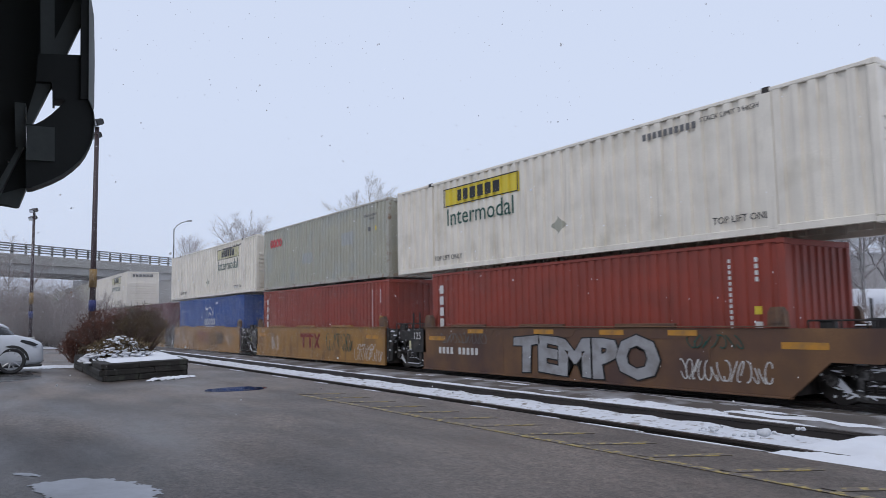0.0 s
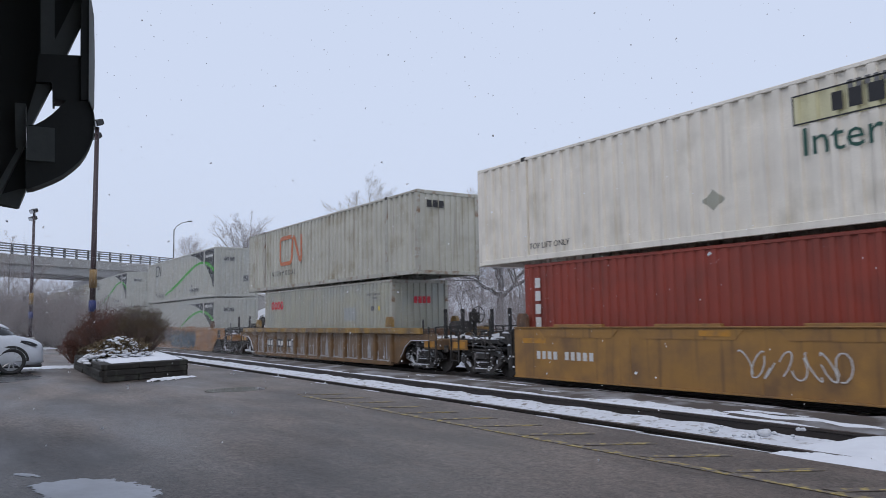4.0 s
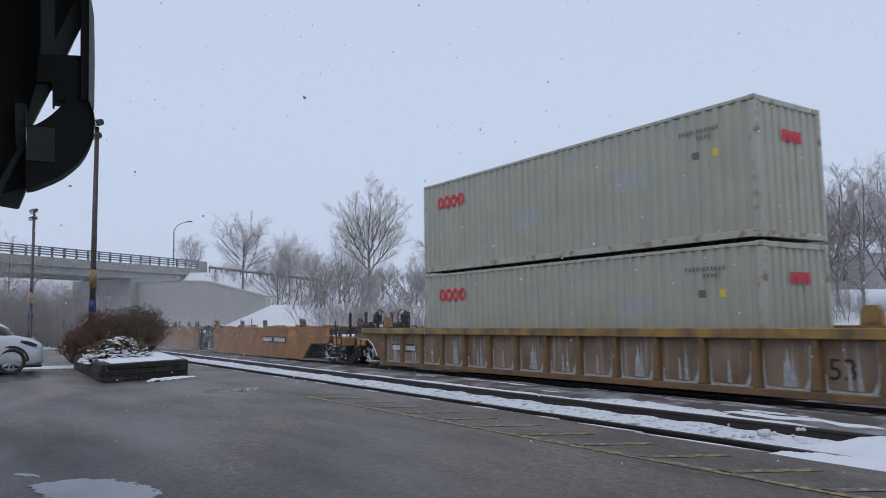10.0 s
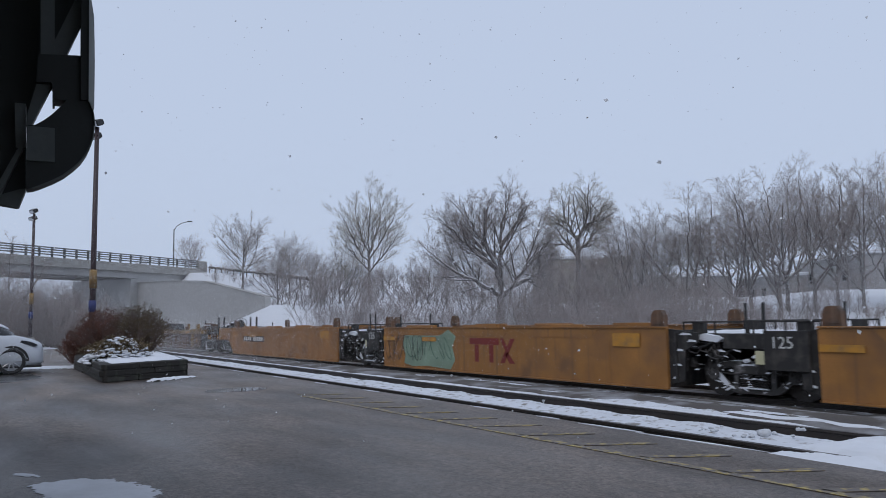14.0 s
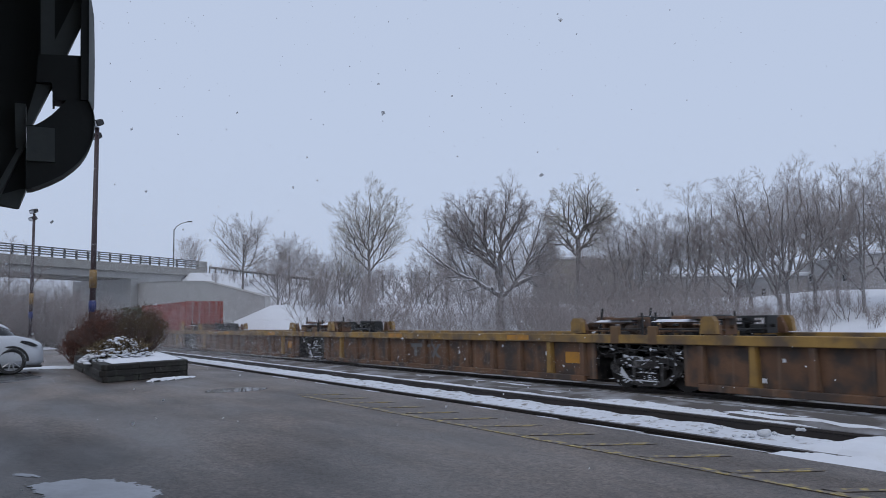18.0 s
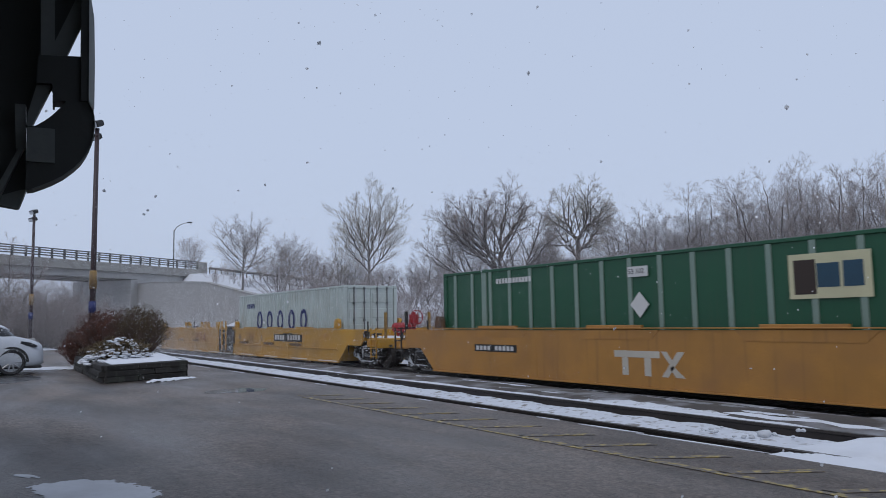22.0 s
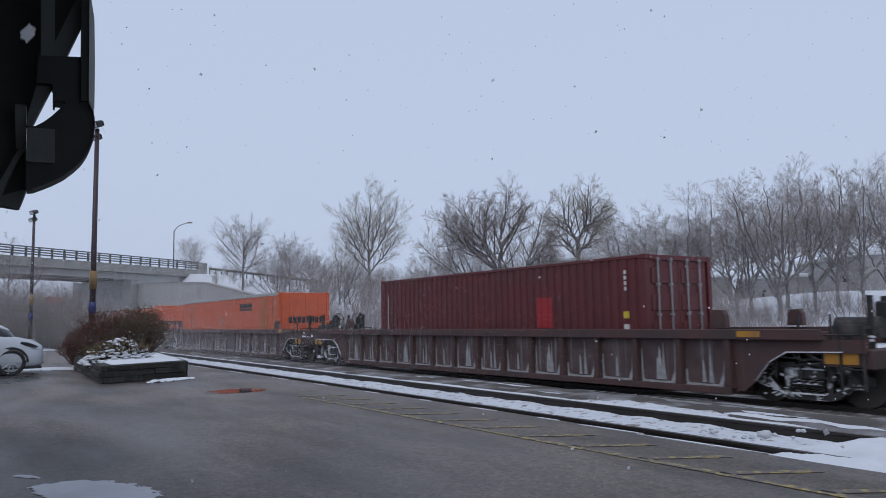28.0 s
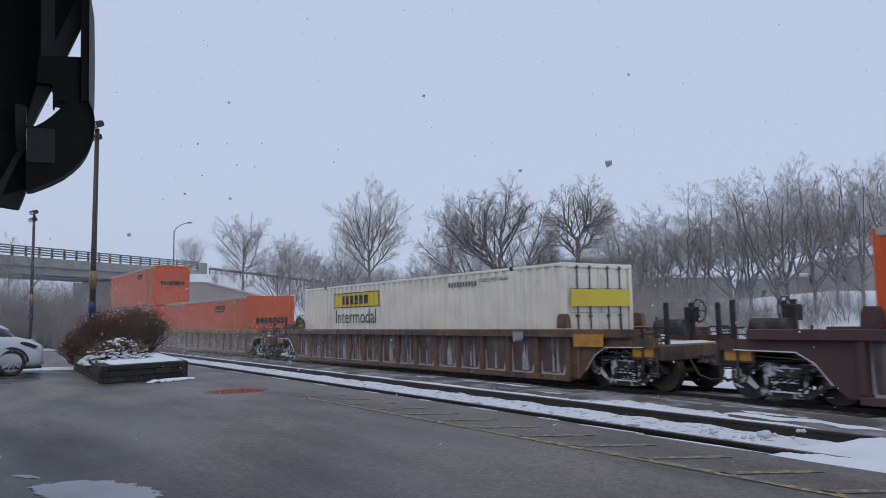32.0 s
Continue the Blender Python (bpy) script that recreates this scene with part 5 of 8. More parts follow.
def hunt(u, z, end, faded=True):
    b = container("weathered white corrugated container with a yellow sign and green lettering", L53, W53, M_white, u, z, end=end, style="domestic")
    sign = M_signpale if faded else M_sign
    x = 1.85 if faded else -5.2
    b.field(x, x + 3.65, 2.0, 2.57, sign, "sign_field", "yellow sign field with plain dark blocks", 0.008)
    b.bars(x + 0.75, 2.12, (0.2, 0.24, 0.28, 0.28, 0.28, 0.3), 0.34, M_ink, 0.1, "plain dark blocks on the yellow sign")
    for dz in (2.0, 2.545):
        b.bars(x, dz, (3.65,), 0.03, M_ink, 0.0, "dark outline of the sign")
    for dx in (0.0, 3.62):
        b.bars(x + dx, 2.03, (0.03,), 0.51, M_ink, 0.0, "dark outline of the sign")
    b.words("Intermodal", x + 0.12, 1.40, 0.76, M_inkgreen, "dark green word on white paint")
    b.words("TOP LIFT ONLY", 4.65, 0.33, 0.20, M_ink)
    b.words("TOP LIFT ONLY", -5.8, 0.33, 0.22, M_ink)
    b.words("STACK LIMIT 3 HIGH", 4.45, 2.55, 0.15, M_ink)
    b.bars(2.9, 2.46, (0.10,) * 10, 0.15, M_inkgrey, 0.05)
    b.field(-0.25, 0.25, lambda q: 0.62 + abs(q) * 0.9, lambda q: 1.1 - abs(q) * 0.9, M_grey, "placard_plate", "small grey diamond plate")
    if end == "ledges":
        b.end_bars(-0.85, 2.45, (0.2, 0.2, 0.25, 0.25, 0.25, 0.25), 0.22, M_inkgrey)
    else:
        put("sign_field", mesh_of("sign_field", (9,), lambda bm: box(bm, 0, 0.004, -1.1, 1.1, 1.75, 2.2)), M_sign, b.root, (b.l / 2 + 0.07, 0, 0), label="yellow sign across the doors")
    return b


def ring(bm, ax, az, bx, bz, n=18, start=0.0, turn=2 * math.pi):
    """A flat ring or arc in one piece: outer half-widths ax, az and inner bx, bz."""
    closed = turn > 6.28
    rows = []
    for k in range(n if closed else n + 1):
        a = start + turn * k / n
        c, s = math.cos(a), math.sin(a)
        rows.append([bm.verts.new(p) for p in ((ax * c, -0.004, az * s), (bx * c, -0.004, bz * s), (bx * c, 0, bz * s), (ax * c, 0, az * s))])
    for p, q in zip(rows, rows[1:] + rows[:1] if closed else rows[1:]):
        for m in range(4):
            bm.faces.new((p[m], q[m], q[(m + 1) % 4], p[(m + 1) % 4]))
    if not closed:
        bm.faces.new(rows[0])
        bm.faces.new(rows[-1][::-1])


def oocl(u, z):
    b = container("grey-green corrugated container with a red mark and rust streaks", L40, W40, M_grey, u, z, end="wave", frame_colour=M_greyrust)
    x = -L40 / 2 + 0.85
    for i in range(4):
        put("painted_mark", mesh_of("painted_mark", ("ring",), lambda bm: ring(bm, 0.175, 0.20, 0.085, 0.10)), M_inkred, b.root, (x + 0.16 + i * 0.36, -b.w / 2 + 0.003, 2.2), label="plain red ring of the owner's mark")
    b.bars(4.25, 2.36, (0.045,) * 4 + (0.02,) + (0.045,) * 6, 0.085, M_inkgrey)
    b.bars(4.7, 2.22, (0.045,) * 4, 0.08, M_inkgrey)
    for k in (4.55, 5.05):
        b.field(k, k + 0.16, 1.80, 1.96, M_inkgrey if k < 5 else M_sign, "data_plate")
    b.field(2.3, 3.3, 1.45, 1.95, M_patch, "paint_patch", "repainted patch")
    b.field(-1.6, -0.5, 1.0, 1.45, M_patch, "paint_patch", "repainted patch") if z > 2 else None
    b.end_bars(-0.30, 2.04, (0.14, 0.14, 0.14, 0.14), 0.24, M_inkred)
    return b


def cn(u, z, rusty, upper):
    b = container("pale grey container with a charcoal corner and a green swoosh", L53, W53, M_cngrey, u, z, end="wave", style="iso" if upper else "plate")
    L = L53 / 2 - 0.16
    top = 2.8

    def through_points(pts):
        """A smooth curve over (x, z) points."""
        def f(x):
            if x <= pts[0][0]:
                return pts[0][1]
            for i in range(len(pts) - 1):
                (x0, z0), (x1, z1) = pts[i], pts[i + 1]
                if x <= x1:
                    m = [(pts[min(j + 1, len(pts) - 1)][1] - pts[max(j - 1, 0)][1]) / (pts[min(j + 1, len(pts) - 1)][0] - pts[max(j - 1, 0)][0]) for j in (i, i + 1)]
                    h = x1 - x0
                    t = (x - x0) / h
                    return (2 * t ** 3 - 3 * t * t + 1) * z0 + (t ** 3 - 2 * t * t + t) * h * m[0] + (3 * t * t - 2 * t ** 3) * z1 + (t ** 3 - t * t) * h * m[1]
            return pts[-1][1]
        return f
    if upper:
        x0, xd = -2.95, 2.8
        arc = through_points([(-2.95, 0.53), (-1.1, 0.92), (0.6, 1.30), (2.4, 1.77), (4.0, 2.09), (5.2, 2.20), (6.2, 2.15), (7.05, 1.97), (8.05, 1.60)])
        under = through_points([(-2.95, 0.42), (-1.1, 0.76), (0.6, 1.11), (2.4, 1.57), (4.0, 1.94), (5.2, 2.07), (6.2, 1.98), (7.05, 1.76), (8.05, 1.34)])
        crown = through_points([(2.8, 2.80), (4.0, 2.60), (5.2, 2.30), (5.6, 2.16)])
        tail = through_points([(5.6, 2.05), (6.1, 1.96), (6.7, 1.60), (7.2, 1.20), (7.65, 0.70), (8.0, 0.18)])
    else:
        x0, xd = 0.6, 2.5
        arc = through_points([(0.6, 1.10), (2.3, 1.70), (3.85, 2.06), (5.0, 2.19), (6.0, 2.19), (7.05, 2.00), (8.05, 1.58)])
        under = through_points([(0.6, 1.02), (2.3, 1.56), (3.85, 1.92), (5.0, 2.06), (6.0, 2.05), (7.05, 1.82), (8.05, 1.38)])
        crown = through_points([(2.5, 2.62), (3.9, 2.54), (5.0, 2.34), (5.6, 2.20)])
        tail = through_points([(5.6, 2.05), (6.1, 1.95), (6.6, 1.68), (7.2, 1.33), (7.6, 1.0), (8.0, 0.5)])
        top = 2.64
    b.field(xd, L, lambda x: max(arc(x) - 0.02, crown(x)) if x < 5.7 else arc(x) - 0.02, lambda x: top, M_dark, "painted_corner", "charcoal corner field", 0.007)
    b.field(5.6, L, tail, lambda x: max(tail(x), under(x) + 0.02), M_dark, "painted_corner", "charcoal field under the swoosh", 0.007)
    b.field(x0, L, under, arc, M_swoosh, "swoosh", "bright green swoosh", 0.010)
    frame_mark(b, -5.6, 1.92 if upper else 1.55, 0.8, M_ink)
    if upper:
        b.words("We Deliver", -5.7, 0.32, 0.52, M_inkgrey)
        b.bars(3.0, 0.45, (0.2, 0.2, 0.2, 0.05, 0.2, 0.2, 0.05, 0.2, 0.2), 0.2, M_inkgrey)
    b.bars(6.3, 2.36, (0.085,) * 4 + (0.03,) + (0.085,) * 6, 0.15, M_inkwhite, 0.05)
    b.end_bars(-0.75, 2.1, (0.28, 0.28), 0.22, M_inkgrey)
    b.end_bars(0.4, 0.9, (0.3,), 0.35, M_inkgrey) if upper else None
    rnd = random.Random(int(-u))
    for i in range(70 if rusty else 8):
        x, zz = rnd.uniform(-5.0, 3.6), rnd.gauss(0.85, 0.3)
        h = rnd.uniform(0.04, 0.26)
        w = rnd.uniform(0.04, 0.16)
        b.field(x, x + w, lambda q: max(0.2, zz - h * (1 - abs(2 * (q - x) / w - 1) ** 2)), lambda q: max(0.21, zz + 0.4 * w * (1 - abs(2 * (q - x) / w - 1) ** 2)), M_rustspot if rusty else M_inkgrey, "rust_stain", "", 0.009)
    return b


def frame_mark(b, x, z, k, material):
    """The owner's mark as one plain bent band."""
    path = [(0.92, 0.82), (0.14, 0.82), (0.04, 0.78), (0.0, 0.68), (0.0, 0.14), (0.04, 0.04), (0.14, 0.0), (0.78, 0.0), (0.88, 0.05), (0.93, 0.15), (1.0, 0.74), (1.07, 0.80), (1.15, 0.74), (1.52, 0.06), (1.60, 0.02), (1.66, 0.10), (1.66, 0.82)]

    def band(bm):
        r = 0.062 * k
        pts = [Vector((p * k, 0, q * k)) for p, q in path]
        rows = []
        for i, p in enumerate(pts):
            d = (pts[min(i + 1, len(pts) - 1)] - pts[max(i - 1, 0)]).normalized()
            o = Vector((-d.z, 0, d.x)) * r
            rows.append([bm.verts.new(p + o), bm.verts.new(p - o), bm.verts.new(p - o - Vector((0, 0.004, 0))), bm.verts.new(p + o - Vector((0, 0.004, 0)))])
        for p, q in zip(rows, rows[1:]):
            for m in range(4):
                bm.faces.new((p[m], q[m], q[(m + 1) % 4], p[(m + 1) % 4]))
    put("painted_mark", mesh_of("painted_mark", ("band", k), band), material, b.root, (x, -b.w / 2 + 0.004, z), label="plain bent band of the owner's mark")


def iso_plain(label, colour, u, z, end, rows=True):
    b = container(label, L40, W40, colour, u, z, end=end)
    b.column(-L40 / 2 + 0.42, 2.5, 5, 0.26, M_inkwhite, 0.09) if rows else None
    b.column(4.85, 2.55, 13, 0.075, M_inkwhite, 0.04) if rows else b.column(-L40 / 2 + 0.5, 2.3, 11, 0.07, M_inkwhite, 0.035)
    b.column(5.45, 2.55, 4, 0.09, M_inkwhite, 0.04)
    b.field(5.40, 5.54, 1.42, 1.58, M_sign, "data_plate")
    b.field(5.40, 5.54, 1.16, 1.28, M_inkwhite, "data_plate")
    rnd = random.Random(int(u))
    for i in range(13):
        x = -0.6 + i * 0.47
        h = rnd.uniform(0.15, 0.75)
        b.field(x, x + 0.16, 0.18, lambda q: 0.19 + h * max(0.0, 1 - abs(q - x - 0.08) / 0.08) ** 2.2, M_snow if i % 3 else M_dirtysnow, "snow_streak", "snow clinging in a corrugation", 0.008)
    return b


ARTIC_A = [-14.1, -29.1, -44.15, -59.3, -74.5]


def train():
    # five shared-bogie units, ochre smooth sides, laden two high
    mids = [-6.4] + [(a + b) / 2 for a, b in zip(ARTIC_A, ARTIC_A[1:])] + [-82.75]
    for i, u in enumerate(ARTIC_A):
        c = well_car("grimy ochre smooth-sided well car scrawled with graffiti", u, mids[i], mids[i + 1], 6.25, "smooth", (M_brownochre, M_ochre, M_ochre, M_ochre2, M_ochre)[i], own=(i == 0, True), ends=(False, i == 4), sloped=(i == 0, False))
        if i in (0, 4):
            white_number(c, -5.35, 0.62, 2.1, 0.2)
            for k in (-3.8, -0.85, 1.5, 3.5) if i == 0 else (-0.3,):
                mark(c, "reflector", rect(0.75, 0.12), k, 1.25, M_reflect, -1.512)
        else:
            three_blocks(c, -1.02, 0.57, 2.0, 0.60, M_inkmaroon)
        if i == 0:
            for word, dx, dy, fat, m in (("TEMPO", 0.0, -1.518, 0.095, M_ink), ("TEMPO", 0.0, -1.524, 0.062, M_silver)):
                g = put("graffiti", wobbly(word, 1.22, fat, 1), m, c, (-1.62, dy, 0.30), label="fat sprayed silver word outlined in black")
                g["kind"] = "stuff"
                g.scale.x = 1.24
            scrawl(c, 3.8, 0.34, 2.1, 0.44, M_inkwhite, 5, 14, 0.012)
            scrawl(c, -5.2, 0.95, 2.3, 0.3, M_inkgrey, 6, 14, 0.012)
            scrawl(c, 4.0, 1.0, 1.3, 0.28, M_inkgreen, 9, 7, 0.012)
        if i == 1:
            scrawl(c, 4.0, 0.22, 3.0 * 0.7, 0.42, M_inkwhite, 7, 15, 0.009)
            scrawl(c, 4.2, 0.62, 1.4, 0.2, M_inkwhite, 17, 9, 0.010)
            scrawl(c, 1.6, 0.5, 2.3, 0.7, M_inkgreen, 18, 9, 0.014)
            scrawl(c, -4.3, 0.4, 0.9, 0.7, M_inkwhite, 8, 6)
        if i == 2:
            scrawl(c, 0.9, 0.42, 1.6, 0.72, M_blackspray, 11, 7, 0.022)
            scrawl(c, 2.5, 0.5, 1.1, 0.7, M_blackspray, 15, 12, 0.022)
            scrawl(c, 2.9, 0.7, 1.0, 0.3, M_blackspray, 16, 4, 0.016)
            for k, w in ((-5.45, 0.5), (-4.7, 0.95), (-3.25, 1.1), (4.0, 1.15)):
                scrawl(c, k, 0.75, w, 0.42, M_inkwhite, int(13 - k), 7, 0.011)
                scrawl(c, k + 0.4 * w, 0.4, w * 0.45, 0.4, M_inkwhite, int(33 - k), 3, 0.011)
        if i == 3:
            scrawl(c, 2.4, 0.4, 0.8, 0.6, M_blackspray, 21, 7, 0.012)
        if i == 4:
            scrawl(c, 0.6, 0.45, 2.2, 0.55, M_inkwhite, 22, 8)
        for k in (-5.9, 6.1 if i == 0 else 4.9):
            mark(c, "reflector", rect(0.9, 0.13), k, 1.02, M_reflect)
    iso_plain("faded red corrugated container with white marks and snow streaks", M_red, ARTIC_A[0], Z_LOW, "wave")
    hunt(ARTIC_A[0] - 0.05, Z_UP, "ledges", False)
    iso_plain("faded red corrugated container with white marks and snow streaks", M_red, ARTIC_A[1], Z_LOW, "wave")
    oocl(ARTIC_A[1], Z_UP)
    b = iso_plain("blue corrugated container with a white ring mark", M_blue, ARTIC_A[2], Z_LOW, "wave", False)
    for r in (0.62, 0.30):
        put("painted_mark", mesh_of("painted_mark", ("arc", r), lambda bm: ring(bm, r, r, r - 0.07, r - 0.07, 20, 0.15, 2.85)), M_inkwhite, b.root, (0.27, -b.w / 2 + 0.003, 1.75), label="white arc of the owner's mark")
    for i in range(5):
        put("painted_mark", mesh_of("painted_mark", ("small",), lambda bm: ring(bm, 0.18, 0.20, 0.10, 0.12)), M_inkwhite, b.root, (-0.55 + i * 0.41, -b.w / 2 + 0.003, 1.5), label="plain white ring of the owner's mark")
    b.bars(-0.6, 1.05, (0.17,) * 8, 0.19, M_inkwhite, 0.05)
    hunt(ARTIC_A[2], Z_UP, "ledges")
    b = iso_plain("dark red corrugated container with a small black sign", M_dred, ARTIC_A[3], Z_LOW, "wave", False)
    b.field(-5.4, -4.1, 1.95, 2.55, M_ink, "sign_field", "small black sign with a yellow wedge")
    b.field(-4.9, -4.15, lambda x: 2.25 + 0.05 * (x + 4.9), lambda x: 2.3 + 0.26 * (x + 4.9), M_sign, "sign_field", "yellow wedge", 0.012)
    b.bars(-5.1, 2.03, (0.12,) * 5, 0.16, M_inkwhite)
    iso_plain("faded red corrugated container with white marks and snow streaks", M_red, ARTIC_A[4], Z_LOW, "wave")
    hunt(ARTIC_A[4] + 0.03, Z_UP, "ledges")

    # ribbed tan car with a long stained container riding on a short one
    c = well_car("dirty tan ribbed well car with snow in its pockets", -94.0, -86.0, -101.75, 6.6, "ribbed", M_tanochre, M_yellowtop, M_brown)
    number_panel(c, -5.6, 0.55, 3.4, 0.36, -1.375)
    oocl(-93.9, Z_LOW)
    b = container("stained cream corrugated container with worn orange marks", L53, W53, M_cream, -94.02, Z_UP, end="wave", style="domestic", frame_colour=M_greyrust)
    frame_mark(b, -3.9, 1.15, 1.45, M_inkorange)
    b.words("I N T E R M O D A L", -5.1, 0.62, 0.34, M_ink)
    b.end_bars(-0.9, 2.3, (0.2, 0.2, 0.2), 0.25, M_ink)

    # a single ochre car, sides swept up over the bogies
    c = well_car("rust-streaked ochre well car with blue and black graffiti", -115.54, -105.7, -125.45, 8.06, "smooth", M_rust_ochre, endcol=M_black, sloped=True)
    number_panel(c, -6.2, 0.85, 2.3, 0.24)
    put("lettering", text_mesh("53", 0.62), M_ink, c, (6.8, -1.507, 0.62))
    for z, h, k in ((0.75, 0.62, 0), (0.55, 0.8, 4)):
        scrawl(c, -4.4, z, 4.4, h, M_blackspray, 81 + k, 9, 0.085, -1.508 - 0.004 * k)
        scrawl(c, 0.2, z, 4.6, h * 0.8, M_blackspray, 82 + k, 8, 0.075, -1.508 - 0.004 * k)
    for k in range(3):
        scrawl(c, -0.6, 0.24 + 0.08 * k, 5.6, 0.66, M_bluespray, 91 + k, 10, 0.095, -1.535 - 0.012 * k)
    scrawl(c, -3.0, 0.35, 1.5, 0.9, M_silver, 95, 4, 0.03, -1.575)
    for k in (-6.6, -4.1, -0.3, 5.3):
        mark(c, "reflector", rect(0.75, 0.13), k, 0.95, M_reflect, -1.53)
    mark(c, "data_panel", rect(0.5, 0.42), 9.1, 0.88, M_ink, -1.504, "black data panel")
    cn(-115.83, Z_LOW, False, False)
    cn(-115.83, Z_UP, False, True)

    # three long ribbed units on shared bogies
    us = [-139.48, -159.42, -179.1]
    bog = [-129.95, -149.4, -169.3, -188.6]
    for i, u in enumerate(us):
        c = well_car("dirty tan ribbed well car with snow in its pockets", u, bog[i], bog[i + 1], 8.45, "ribbed", M_tanochre, M_yellowtop, M_tanochre, own=(i == 0, True), ends=(i == 0, i == 2))
        if i == 1:
            three_blocks(c, 0.75, 0.45, 2.0, 0.58, M_inkmaroon, -1.378)
        else:
            number_panel(c, 2.2 if i == 0 else -8.0, 0.62, 1.6, 0.26, -1.375)
        put("lettering", text_mesh("53", 0.55), M_ink, c, (7.35, -1.376, 0.5))
        put("lettering", text_mesh("125", 0.3), M_inkwhite, c, (-8.9, -1.34, 0.45))
        mark(c, "data_panel", rect(0.9, 0.8), 8.75, 0.3, M_ink, -1.376, "black data panel with snow on it")
    cn(us[0], Z_LOW, False, False)
    cn(us[0], Z_UP, True, True)
    b = container("white corrugated container with a black French slogan", L53, W53, M_white, us[1], Z_LOW, end="wave", style="domestic", pitch=0.30)
    b.words("Services d'expédition transitaire de calibre mondial", -2.62, 1.26, 0.315, M_ink, "black slogan on white paint")
    b.bars(-5.6, 1.2, (0.55, 0.14, 0.14, 0.14), 0.42, M_inkred, 0.16, "plain red blocks")
    b.field(-5.6, -4.3, lambda x: 1.66, lambda x: 1.7 + math.sqrt(max(0, 0.42 - (x + 4.95) ** 2)) * 1.0, M_patch, "paint_patch", "worn grey dome shape")
    b.field(6.3, 7.2, 0.25, 2.4, M_rustspot, "rust_patch", "broad rusty patch")
    b.words("53 ft", -7.7, 1.5, 0.34, M_ink)
    b.field(5.1, 5.7, lambda x: 1.2 + abs(x - 5.4), lambda x: 1.8 - abs(x - 5.4), M_inkgrey, "placard_plate")
    oocl(us[1] + 0.05, Z_UP)
    oocl(us[2] + 0.03, Z_LOW)
    oocl(us[2] + 0.03, Z_UP)

    # five empty units, smooth rusty-orange sides
    us = [-200.5, -216.1, -231.7, -247.3, -263.2]
    bog = [-192.2, -208.2, -224.1, -239.4, -255.2, -271.4]
    for i, u in enumerate(us):
        c = well_car("empty rusty orange smooth-sided well car", u, bog[i], bog[i + 1], 6.12, "smooth", M_rust_ochre, own=(i == 0, True), loaded=False, ends=(i == 0, i == 4), sloped=(i == 0, i == 4))
        if i in (0, 4):
            number_panel(c, 1.4 if i == 0 else -4.6, 0.75, 2.9, 0.28)
        else:
            three_blocks(c, -1.05, 0.45, 2.05, 0.68, M_inkmaroon)
        scrawl(c, -6.0, 0.35, 2.4, 0.85, M_blackspray, 31 + i, 8) if i in (0, 3) else None
        if i == 2:
            scrawl(c, 1.0, 0.4, 4.0, 0.8, M_teal, 40, 14, 0.014)
        if i == 3:
            mark(c, "paint_patch", [(0, 0.1), (0.5, 0.02), (1.4, 0.06), (2.7, 0.0), (2.95, 0.3), (2.8, 0.7), (3.0, 1.0), (2.6, 1.22), (2.2, 1.05), (1.6, 1.2), (0.7, 1.16), (0.15, 1.2), (-0.1, 0.7), (0.08, 0.4)], -4.75, 0.16, M_teal, -1.505, "worn pale teal sprayed patch")
            scrawl(c, -4.6, 0.45, 2.6, 0.7, M_inkgreen, 43, 7, 0.010)
        for k in (-6.1, -3.6, 4.6):
            mark(c, "reflector", rect(0.8, 0.3 if k > 4 else 0.13), k, 1.0, M_reflect, -1.53)

    # five low ribbed units, brown webs under a yellow chord
    us = [-282.1, -298.4, -316.1, -333.9, -350.75]
    bog = [-274.7, -289.6, -307.3, -325.0, -342.85, -358.4]
    for i, u in enumerate(us):
        half = 6.3 if i in (0, 4) else 7.2
        c = well_car("low brown ribbed well car with a yellow top chord", u, bog[i], bog[i + 1], half, "ribbed", M_brown, M_yellowtop, M_black, own=(i == 0, True), low=True, ends=(i == 0, i == 4))
        if i in (0, 4):
            for k in list(range(4)) + list(range(5, 10)):
                put("painted_bar", bar_mesh(0.13, 0.20), M_inkwhite, c, (-half + 0.5 + k * 0.24, -1.376, 0.5), label="plain white bar")
        three_blocks(c, -0.93, 0.50, 1.75, 0.42, M_inkgrey, -1.378)
        for k in (half * 0.6, -half * 0.3):
            mark(c, "reflector", rect(0.9, 0.13), k, 1.11, M_reflect, -1.524)
    iso_plain("faded red corrugated container with white marks", M_red, us[4], Z_LOW, "doors")

    # a long single ochre car with a green container
    c = well_car("orange-ochre smooth-sided well car with a white block mark", -371.8, -361.7, -381.55, 8.4, "smooth", M_cleanochre, sloped=True)
    three_blocks(c, -0.79, 0.38, 1.95, 0.55, M_palemark)
    number_panel(c, -6.2, 0.78, 1.9, 0.2)
    put("lettering", text_mesh("53", 0.5), M_ink, c, (5.6, -1.507, 0.6))
    mark(c, "data_panel", rect(0.8, 0.5), 8.6, 0.85, M_ink, -1.504, "black data panel")
    b = container("bright green ribbed container with a pale sign", L53, W53, M_green, -371.8, Z_LOW, end="plate", style="ribbed", posts=M_greengrey)
    b.field(3.48, 5.0, 1.72, 2.55, M_signpale, "sign_field", "pale yellow sign with plain dark and blue blocks", 0.045)
